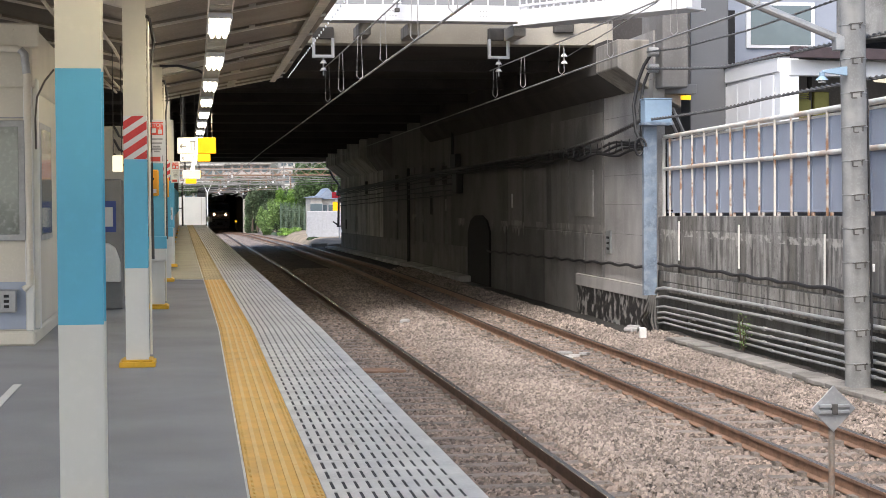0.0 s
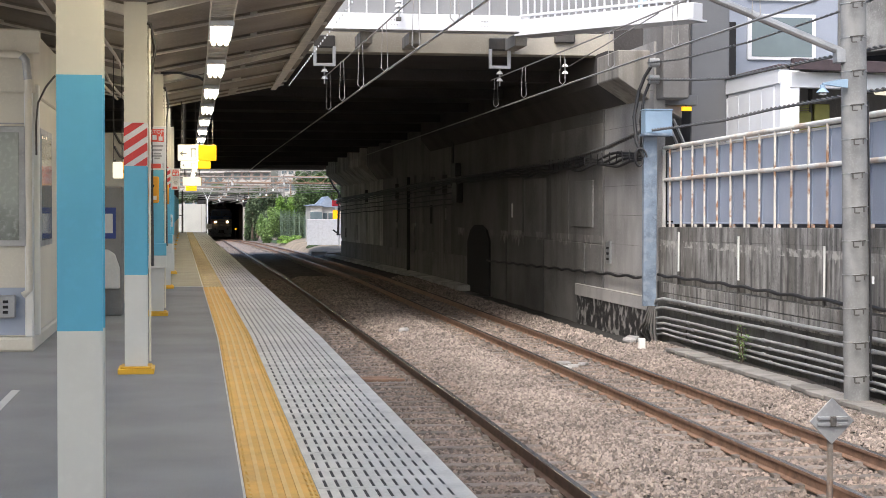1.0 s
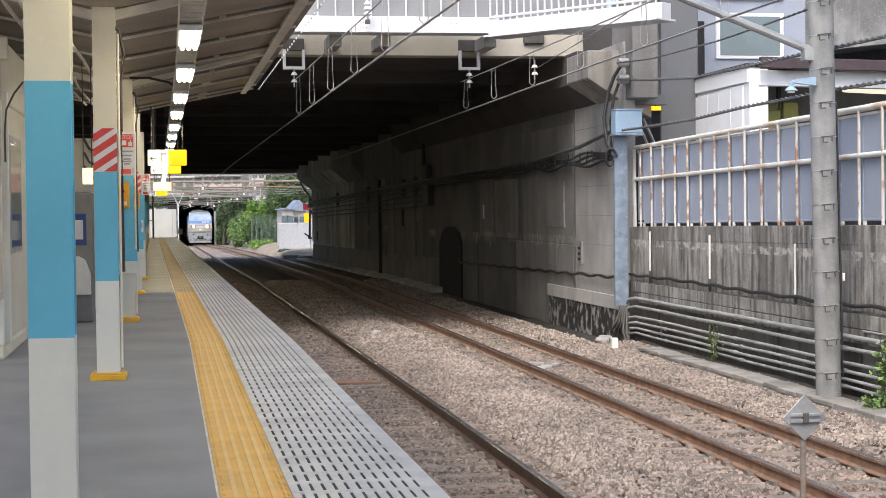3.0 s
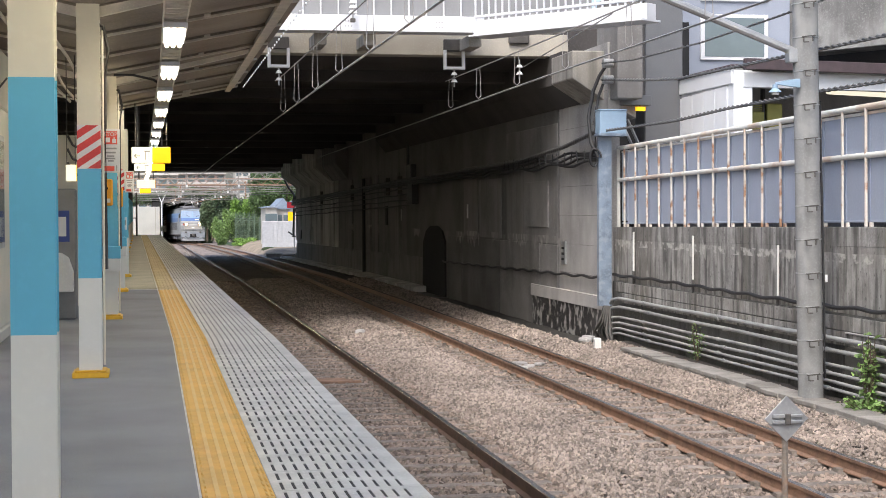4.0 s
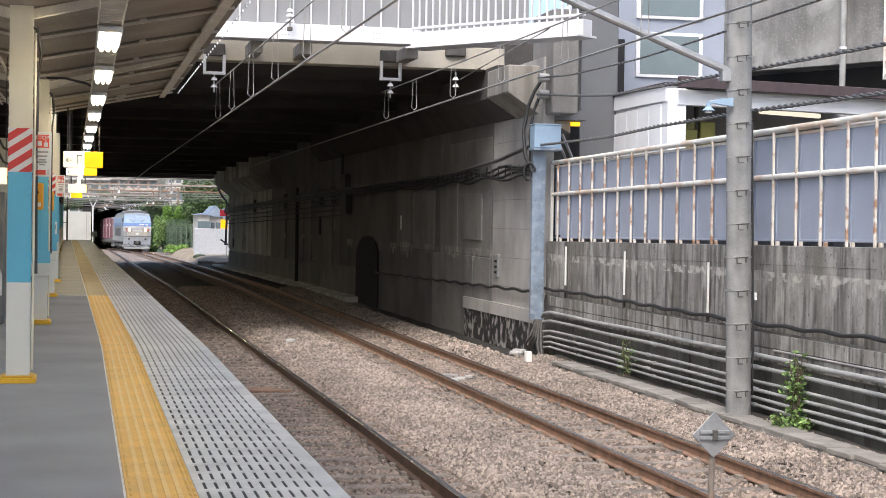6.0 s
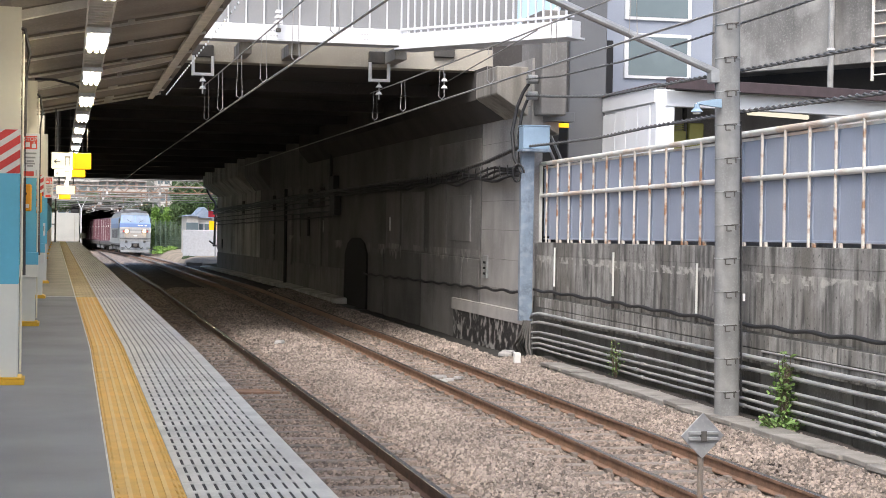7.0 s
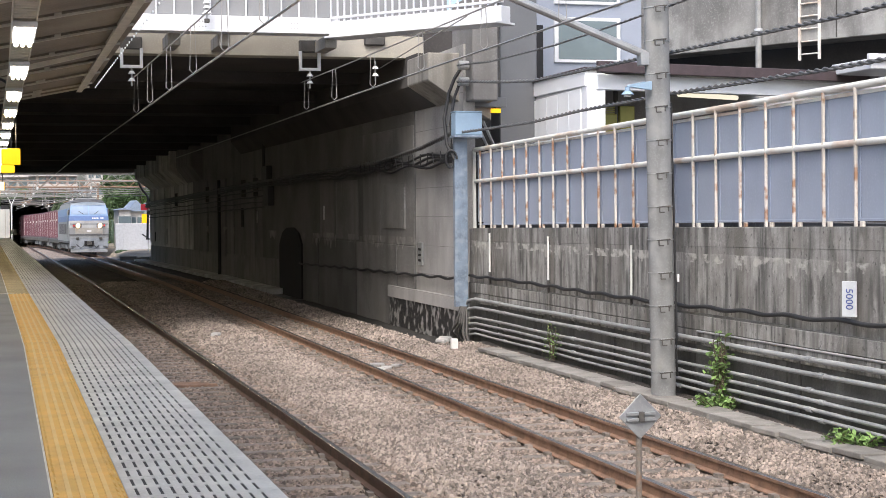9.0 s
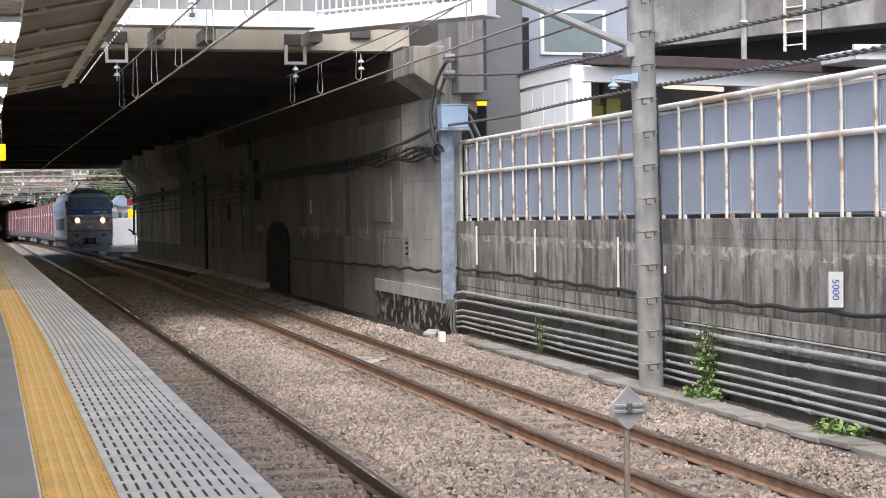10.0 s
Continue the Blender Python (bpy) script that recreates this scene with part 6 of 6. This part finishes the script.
house(9.05, 9.95, 131, -1.6, 1.62, 0.14, "house_white", "low pale house with a flat slate roof", 2, 2)
house(9.95, 11.2, 133, -1.6, 1.5, 0.9, "house_white", "small white house with a blue gable roof", 2, 2)
house(12.0, 14.2, 138, -1.6, 2.0, 0.7, "house_white", "small white house with a blue gable roof", 2, 2)
for x, y, z, w, h, mname, lab in ((9.55, 113, 1.55, 0.55, 0.42, "red_sign", "red and white signboard above the line"), (9.6, 113.2, 0.68, 0.5, 0.62, "sign_yellow", "bright orange-yellow signboard on a post")):
    s = thing("signboard", lab, "sign", at=(x, y, z))
    part("board", bx(-w / 2, w / 2, -0.02, 0.02, 0, h, w=0.01), mname, s)
    part("post", rod(B(), (w * 0.4, 0.04, -3.6), (w * 0.4, 0.04, h), 0.03, 6), "steel_grey", s)

random.seed(44)


def block(x, y, w, h, z0, mname, floors, cols, lab):
    b = thing("apartment_building", lab, "building", "town buildings")
    part("wall", bx(x, x + w, y, y + 10, z0, z0 + h, w=0.05), mname, b)
    part("roof_edge", bx(x - 0.3, x + w + 0.3, y - 0.3, y + 10.3, z0 + h, z0 + h + 0.5, w=0.05), "concrete", b)
    fh, cw = h / floors, w / cols
    win = rail = None
    for f in range(floors):
        part("balcony", bx(x, x + w, y - 0.9, y, z0 + f * fh, z0 + f * fh + fh * 0.36, w=0.03), "house_white", b, "pale balcony front")
        for c in range(cols):
            if win is None:
                win = part("window", soften(box(B(), -cw * 0.36, cw * 0.36, -0.08, 0, 0, fh * 0.5), 0.02), "glass_dark", b)
                o = win
            else:
                o = new("window", win.data)
                o.parent = b
            o.location = (x + (c + 0.5) * cw, y, z0 + f * fh + fh * 0.42)


block(-22, 330, 17, 30, -3.6, "house_pink", 9, 7, "pinkish apartment building with balconies")
block(-4, 300, 9, 19, -3.6, "concrete_light", 5, 5, "grey apartment building with balconies")
block(5.5, 345, 10, 24, 1, "house_pink", 9, 5, "pinkish apartment building with balconies")
block(16.3, 320, 4, 20, 0, "house_white", 6, 3, "tall plain white apartment building")
block(11.7, 225, 2.1, 5.9, -1, "house_white", 3, 2, "narrow white house with plain walls")
block(18, 260, 16, 22, 0, "concrete_light", 8, 6, "grey apartment building with balconies")
block(36, 300, 40, 26, 0, "house_pink", 9, 12, "pinkish apartment building with balconies")
block(-60, 300, 36, 24, 0, "concrete_light", 8, 12, "grey apartment building with balconies")


# portals that carry the wires over the open line
def gantry(y, z, x0, x1, paint="steel_old"):
    g = thing("line_gantry", "grey lattice gantry over the railway", "gantry", "line gantries")
    for x in (x0, x1):
        part("mast", bx(x - 0.08, x + 0.08, y, y + 0.2, RAIL + drop(y) - 0.6, z + 0.9, w=0.01), paint, g)
    bm = B()
    for zz in (z, z + 0.55):
        rod(bm, (x0, y + 0.1, zz), (x1, y + 0.1, zz), 0.05, 6)
    k = int((x1 - x0) / 0.6)
    for i in range(k):
        xa, xb = x0 + (x1 - x0) * i / k, x0 + (x1 - x0) * (i + 1) / k
        rod(bm, (xa, y + 0.1, z if i % 2 else z + 0.55), (xb, y + 0.1, z + 0.55 if i % 2 else z), 0.03, 5)
    part("lattice_beam", bm, paint, g, "grey lattice beam")
    for x in (near_c(y), far_c(y)):
        part("dropper_tube", rod(B(), (x, y, z - 0.9), (x, y, z), 0.04, 6), paint, g)
        part("insulator", rod(B(), (x, y, z - 1.1), (x, y, z - 0.9), 0.08, 8), "porcelain", g)
        part("steady_arm", rod(B(), (x - 0.8, y, z - 1.3), (x + 0.5, y, z - 1.0), 0.025, 6), paint, g)


gantry(118, 4.15, -3.4, 13.0)
gantry(132, 3.9, -3.6, 13.5)
gantry(142, 3.6, -3.5, 13.8, "timber")
gantry(152, 3.7, -3, 14.5)
gantry(172, 3.55, -3.5, 9.8, "timber")
gantry(181, 3.2, -3.5, 9.6)
gantry(190, 3.4, -3.5, 9.3)
yl = thing("tunnel_signal", "small glowing yellow signal in the tunnel", "signal", at=(4.9, 206, pb + 0.3))
part("lamp", rod(B(), (0, -0.05, 0.9), (0, 0.05, 0.9), 0.12, 10), "sign_yellow", yl)
part("stem", rod(B(), (0, 0.1, -0.4), (0, 0.1, 0.95), 0.04, 6), "steel_dark", yl)
bush(6.4, 196, -2.4, 0.8, 2, 2.2, 39, "leaf_dark")
ym = thing("forked_mast", "pale forked mast above the tunnel", "mast", at=(1.35, 197.8, 2.2))
part("stem", rod(B(), (0, 0, -4.6), (0, 0, 0.2), 0.08, 8), "steel_white", ym)
for s in (-1, 1):
    part("fork", rod(B(), (0, 0, 0.2), (s * 0.75, 0, 1.8), 0.06, 8), "steel_white", ym)
ws = thing("town_wires", "thin wires strung across the open cutting", "overhead wire")
for i in range(9):
    y = 108 + i * 9
    part("wire", rope(B(), [(-8, y, 2.6 + 0.25 * (i % 5)), (2, y + 2, 2.3 + 0.25 * (i % 5)), (14, y + 4, 2.7 + 0.25 * (i % 5))], 0.02, 4), "steel_old", ws)
sp = thing("signal_box", "dark lineside equipment cabinet", "cabinet", at=(8.0, 108, -1.85))
part("case", bx(-0.5, 0.5, -0.4, 0.4, 0, 0.4, w=0.02), "steel_dark", sp)
part("lid", bx(-0.55, 0.55, -0.45, 0.45, 0.4, 0.45, w=0.02), "concrete", sp)

# ---- the freight train ----
def front_poly(name, material, parent, pts, depth=0.04, label=""):
    """A slab with the outline pts (x, y, z), pushed back by depth."""
    bm = B()
    a = [bm.verts.new(p) for p in pts]
    b = [bm.verts.new((p[0], p[1] + depth, p[2])) for p in pts]
    bm.faces.new(a)
    bm.faces.new(b[::-1])
    for j in range(len(pts)):
        bm.faces.new((a[j], a[(j + 1) % len(pts)], b[(j + 1) % len(pts)], b[j]))
    return part(name, bm, material, parent, label)


def bogie(parent, y, n=2, r=0.5, gap=2.2):
    b = part("bogie", bx(-1.1, 1.1, y - gap * 0.75, y + gap * 0.75, 0.35, 0.75, w=0.05), "loco_under", parent, "dark bogie frame")
    for k in range(n):
        yy = y - gap / 2 + gap * k / max(1, n - 1)
        for s in (-1, 1):
            part("wheel", rod(B(), (s * 0.48, yy, r), (s * 0.62, yy, r), r, 20), "steel_dark", b)
            part("axle_box", bx(s * 1.12 - 0.1, s * 1.12 + 0.1, yy - 0.17, yy + 0.17, r - 0.17, r + 0.17, w=0.03), "loco_grey", b)


def loco():
    L, W = 18.2, 1.4
    o = thing("locomotive", "blue and pale grey electric freight locomotive with lit headlights", "locomotive")
    # side outline (y, z) of the cab nose at both ends, body width constant below the waist and narrower at the roof
    prof = [(0.12, 0.95), (0.0, 1.2), (0.0, 2.35), (0.12, 2.8), (0.62, 3.62), (1.1, 3.85)]
    bm = B()
    rings = []
    for y, z in prof:
        w = W if z < 2.9 else W - (z - 2.9) * 0.2
        rings.append((y, z, w))
    left = [bm.verts.new((-w, y, z)) for y, z, w in rings] + [bm.verts.new((-w, L - y, z)) for y, z, w in rings[::-1]]
    right = [bm.verts.new((w, y, z)) for y, z, w in rings] + [bm.verts.new((w, L - y, z)) for y, z, w in rings[::-1]]
    n = len(left)
    bm.faces.new(left)
    bm.faces.new(right[::-1])
    for i in range(n):
        bm.faces.new((left[i], left[(i + 1) % n], right[(i + 1) % n], right[i]))
    part("body", soften(bm, 0.06, 2), "loco_grey", o, "pale grey body shell")
    # roof hump
    bm = B()
    sweep(bm, [(-1.2, 3.83), (1.2, 3.83), (0.9, 4.02), (0, 4.1), (-0.9, 4.02)], [0.95, L - 0.95], lambda q: (0, 0))
    part("roof", bm, "loco_under", o, "dark grey roof")

    def nose(z, off=0.012):
        for (ya, za), (yb, zb) in zip(prof, prof[1:]):
            if za <= z <= zb:
                return ya + (yb - ya) * (z - za) / (zb - za) - off
        return -off

    def nw(z):
        return W if z < 2.9 else W - (z - 2.9) * 0.2

    def strip(name, mname, z0, z1, x0, x1, off=0.012, label="", depth=0.03):
        a, b = nose(z0, off), nose(z1, off)
        return front_poly(name, mname, o, [(x0, a, z0), (x1, a, z0), (x1, b, z1), (x0, b, z1)], depth, label)

    def face(name, mname, pts, off=0.012, label="", depth=0.03):
        return front_poly(name, mname, o, [(x, nose(z, off), z) for x, z in pts], depth, label)

    # arched brow and the blue mask round the windscreen
    arch = [(-1.2, 3.6)] + [(-1.2 + 0.24 * k, 3.66 + 0.2 * math.sin(math.pi * (0.12 + 0.076 * k))) for k in range(11)] + [(1.2, 3.6)]
    front_poly("brow", "loco_roof", o, [(x, 0.58 - 0.05 * (1 - abs(x) / 1.2), z) for x, z in arch], 0.5, "pale grey-blue arched brow")
    face("windscreen_surround", "loco_blue_light", [(-1.37, 2.84), (1.37, 2.84), (1.24, 3.62), (-1.24, 3.62)], 0.01, "light blue windscreen surround")
    for s in (-1, 1):
        pts = [(s * 0.05, 2.95), (s * 1.27, 2.95), (s * 1.15, 3.56), (s * 0.05, 3.58)]
        pane = face("windscreen_pane", "loco_glass", pts if s > 0 else pts[::-1], 0.04, "windscreen pane, pale blue for the reflected sky")
        part("wiper", rod(B(), (s * 0.35, nose(2.95, 0.06), 2.95), (s * 0.72, nose(3.2, 0.06), 3.2), 0.018, 5), "dark", pane)
        strip("headlight_case", "loco_under", 2.0, 2.28, s * 0.84 - 0.31, s * 0.84 + 0.31, 0.05, "dark headlight housing")
        part("headlight", rod(B(), (s * 0.78, -0.11, 2.14), (s * 0.78, -0.04, 2.14), 0.135, 16), "headlight", o, "glowing round headlight")
        part("marker_light", rod(B(), (s * 1.08, -0.09, 2.14), (s * 1.08, -0.04, 2.14), 0.07, 12), "red_tape", o)
        part("handrail", rod(B(), (s * 0.95, -0.1, 1.5), (s * 0.95, -0.1, 1.98), 0.02, 6), "steel_grey", o)
        part("mirror", bx(s * 1.42 - 0.05, s * 1.42 + 0.05, 0.5, 0.6, 2.9, 3.3, w=0.01), "steel_dark", o)
        part("step", bx(s * 1.12 - 0.16, s * 1.12 + 0.16, -0.1, 0.1, 0.62, 0.66, w=0.01), "steel_dark", o)
        part("jumper_socket", bx(s * 0.82 - 0.1, s * 0.82 + 0.1, -0.1, 0.0, 1.12, 1.3, w=0.02), "steel_dark", o)
    strip("blue_band", "loco_blue", 2.5, 2.85, -1.39, 1.39, 0.014, "deep blue waist band")
    for k in range(7):
        if k != 4:
            strip("letter_bar", "paper", 2.62, 2.72, 0.22 + 0.12 * k, 0.31 + 0.12 * k, 0.03, "white lettering bar", 0.01)
    strip("white_band", "loco_pale", 1.98, 2.49, -1.39, 1.39, 0.014, "pale band with the headlights")
    strip("lower_panel", "loco_beige", 1.56, 1.95, -1.0, 1.0, 0.02, "dull grey-beige lower panel")
    strip("belt", "loco_under", 1.44, 1.52, -1.4, 1.4, 0.04, "dark belt line")
    strip("crest", "steel_white", 1.68, 1.8, -0.16, 0.16, 0.035, "pale crest plate", 0.01)
    part("skirt", soften(box(box(B(), -1.36, 1.36, 0.02, 0.6, 0.5, 1.42), -1.15, 1.15, -0.04, 0.5, 0.42, 0.6), 0.04), "loco_skirt", o, "grey front skirt")
    part("snow_plough", soften(box(B(), -1.3, 1.3, -0.06, 0.4, 0.2, 0.42), 0.03), "loco_grey", o, "pale snow plough")
    part("coupler_pocket", bx(-0.34, 0.34, -0.05, 0.05, 0.66, 1.04, w=0.02), "dark", o, "black coupler pocket")
    cp = part("coupler", bx(-0.16, 0.16, -0.38, 0.2, 0.72, 1.0, w=0.04), "steel_dark", o)
    part("hose", rope(B(), [(0.3, -0.06, 0.95), (0.34, -0.16, 0.7), (0.5, -0.12, 0.55), (0.7, -0.04, 0.7)], 0.03, 6), "cable", cp)
    part("hose", rope(B(), [(-0.3, -0.06, 0.95), (-0.36, -0.16, 0.72), (-0.6, -0.12, 0.5), (-0.9, -0.04, 0.8)], 0.03, 6), "cable", cp)
    for s in (-1, 1):
        # side cab window, door and grilles
        x = s * 1.41
        part("side_band", bx(min(x, x - s * 0.03), max(x, x - s * 0.03), 0.9, L - 0.9, 2.45, 2.85, w=0.006), "loco_blue", o, "deep blue side band")
        part("side_upper", bx(min(s * 1.36, s * 1.405), max(s * 1.36, s * 1.405), 0.75, L - 0.75, 2.86, 3.4, w=0.006), "loco_blue_light", o)
        part("cab_window", bx(min(x, x + s * 0.012), max(x, x + s * 0.012), 1.0, 1.8, 2.88, 3.35, w=0.004), "glass_dark", o)
        part("cab_door", bx(min(x, x + s * 0.015), max(x, x + s * 0.015), 2.1, 2.8, 1.2, 3.2, w=0.01), "loco_grey", o)
        for i in range(8):
            part("grille", bx(min(x, x + s * 0.02), max(x, x + s * 0.02), 4 + i * 1.4, 4.9 + i * 1.4, 1.5, 2.3, w=0.008), "loco_under", o)
        part("frame_sill", bx(min(s * 1.2, s * 1.4), max(s * 1.2, s * 1.4), 0.6, L - 0.6, 0.85, 1.0, w=0.02), "loco_under", o)
    for y in (3.2, 9.1, 15.0):
        bogie(o, y, 2, 0.55, 2.6)
    for yb in (4.5, 13.5):
        pg = part("pantograph", bx(-0.7, 0.7, yb - 0.6, yb + 0.6, 4.1, 4.2, w=0.02), "steel_grey", o)
        bm = B()
        for s in (-1, 1):
            rod(bm, (s * 0.6, yb + 0.5, 4.2), (s * 0.35, yb - 0.6, 4.55), 0.03, 6)
            rod(bm, (s * 0.35, yb - 0.6, 4.55), (s * 0.5, yb, 4.75), 0.025, 6)
        rod(bm, (-0.9, yb, 4.76), (0.9, yb, 4.76), 0.03, 6)
        part("arms", bm, "steel_grey", pg)
    for i in range(5):
        part("roof_box", bx(-0.5, 0.5, 6.2 + i * 1.2, 7.0 + i * 1.2, 4.02, 4.3, w=0.03), "loco_under", o)
    return o


def wagon(first):
    L = 20.2
    o = thing("container_wagon", "flat wagon loaded with maroon freight containers", "wagon", "container wagons")
    part("deck", bx(-1.25, 1.25, 0.3, L - 0.3, 0.85, 1.05, w=0.03), "loco_under", o)
    for s in (-1, 1):
        part("side_sill", bx(min(s * 1.2, s * 1.3), max(s * 1.2, s * 1.3), 0.3, L - 0.3, 0.7, 1.0, w=0.02), "steel_dark", o)
    for y in (3.0, L - 3.0):
        bogie(o, y, 2, 0.43, 1.9)
    for k in range(5):
        y0 = 0.5 + k * 3.88
        c = part("container", bx(-1.22, 1.22, y0, y0 + 3.7, 1.06, 3.55, w=0.03), "container" if (k or not first) else "loco_beige", o, "maroon freight container")
        for s in (-1, 1):
            for j in range(8):
                part("rib", box(B(), s * 1.235 - 0.015, s * 1.235 + 0.015, y0 + 0.25 + j * 0.44, y0 + 0.35 + j * 0.44, 1.2, 3.4), "container", c)
            part("door_bar", box(B(), s * 1.255 - 0.008, s * 1.255 + 0.008, y0 + 1.8, y0 + 1.86, 1.2, 3.4), "paint_white", c)
            part("mark", box(B(), s * 1.255 - 0.006, s * 1.255 + 0.006, y0 + 0.5, y0 + 1.3, 2.6, 2.75), "paint_white", c, "white lettering bar")
        for x in (-0.6, 0.0, 0.6):
            part("end_rib", box(B(), x - 0.05, x + 0.05, y0 - 0.02, y0, 1.15, 3.45), "container", c)
    return o


engine = loco()
wagons = [wagon(i == 0) for i in range(6)]

# seconds and how far up the line the engine's front stands
TRAIN = [(0.0, 231.0), (1.0, 218.6), (2.0, 207.2), (3.0, 197.6), (4.0, 189.6), (5.0, 180.4), (6.0, 168.3), (7.0, 152.0), (8.0, 136.4), (9.0, 121.1), (10.0, 105.2)]


def on_line(y0, length):
    """Pose of a vehicle whose front stands at y0 on the far track."""
    a, b = y0 + 0.2 * length, y0 + 0.8 * length
    xa, xb, za, zb = far_c(a), far_c(b), RAIL + drop(min(a, 260)), RAIL + drop(min(b, 260))
    head = math.degrees(math.atan2(-(xb - xa), b - a))
    x = xa - (xb - xa) / (b - a) * 0.2 * length
    return pose(x, y0, za - (zb - za) / (b - a) * 0.2 * length, math.degrees(math.atan2(zb - za, b - a)), 0, head)

# ---- small things on the track bed ----
tc = thing("timber_crossing", "weathered red-brown timber boards beside the rail", "timber", at=(2.55, 24.9, -1.27))
for i, (a, w) in enumerate(((0.0, 0.14), (0.17, 0.12), (0.32, 0.13))):
    part("board", bx(-0.3, 0.62 - 0.1 * i, a, a + w, 0.0, 0.05, w=0.012), "timber", tc)
random.seed(15)
for x, y in ((5.95, 27.0), (6.2, 27.3), (6.05, 26.6), (6.5, 27.1), (6.25, 26.8)):
    d = thing("broken_slab", "pale broken slab between the rails", "rubble", "rubble", at=pose(x, y, -1.27, 0, random.uniform(-6, 6), random.uniform(0, 90)))
    part("lump", soften(box(B(), -0.12, 0.12, -0.07, 0.07, 0, 0.06), 0.015), "concrete_light", d)

# ---- tactile tiles and grip panels along the platform edge ----
tiles = thing("tactile_strip", "yellow tactile paving strip along the platform edge", "tactile strip", kind="structure")
bm = box(B(), -0.174, 0.174, -0.1496, 0.1496, -0.03, 0.002)
for k in range(4):
    x = -0.1 + k * 0.062
    box(bm, x - 0.012, x + 0.012, -0.1494, 0.1494, 0.0, 0.011)
for k in range(8):
    for x in (-0.155, 0.137, 0.16):
        y = -0.13 + k * 0.037
        box(bm, x - 0.006, x + 0.006, y - 0.008, y + 0.008, 0.0, 0.006)
tile0 = part("tile", bm, "yellow_tile", tiles)
tile0.data.materials.append(M["tile_bar"])
for p in tile0.data.polygons:
    if p.normal.z > 0.5 and p.center.z > 0.005:
        p.material_index = 1
far_mesh = tile0.data.copy()
far_mesh.materials.clear()
far_mesh.materials.append(M["grey_tile"])
far_mesh.materials.append(M["tile_bar_far"])
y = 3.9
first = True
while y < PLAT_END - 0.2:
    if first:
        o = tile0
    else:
        o = new("tile", tile0.data if y < 29.4 else far_mesh)
        o.parent = tiles
    o.location = (0.414 + edge(y), y, 0)
    first = False
    y += 0.3

grips = thing("grip_strip", "slotted grey grip panels along the platform edge", "grip strip", kind="structure")
bm = B()
box(bm, 0.0, 0.745, -0.298, 0.298, -0.03, -0.003)
cols = 11
pitch = 0.655 / cols
for c in range(cols + 1):
    x = 0.0 + c * pitch
    box(bm, x, x + (0.042 if c < cols else 0.09), -0.298, 0.298, -0.003, 0.002)
for a, b in ((-0.297, -0.262), (-0.035, 0.035), (0.262, 0.297)):
    box(bm, 0.002, 0.7, a, b, -0.0035, 0.0015)
grip0 = part("grip_panel", bm, "grip", grips)
# slots are shallow; near-black bottoms stand in for the shade of deeper ones
dark_faces = grip0.data
dark_faces.materials.append(M["grip_dark"])
for p in dark_faces.polygons:
    if abs(p.normal.z) > 0.5 and abs(p.center.z + 0.003) < 0.0003:
        p.material_index = 1
far_grip = grip0.data.copy()
far_grip.materials[0] = M["grip_far"]
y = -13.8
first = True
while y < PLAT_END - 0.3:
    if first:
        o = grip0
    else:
        o = new("grip_panel", grip0.data if y < 29.4 else far_grip)
        o.parent = grips
    o.location = (0.592 + edge(y), y, 0)
    first = False
    y += 0.6


def motions():
    walk(engine, [(t, on_line(y, 18.2)) for t, y in TRAIN])
    for i, w in enumerate(wagons):
        walk(w, [(t, on_line(y + 18.6 + i * 20.6, 20.2)) for t, y in TRAIN])


motions()
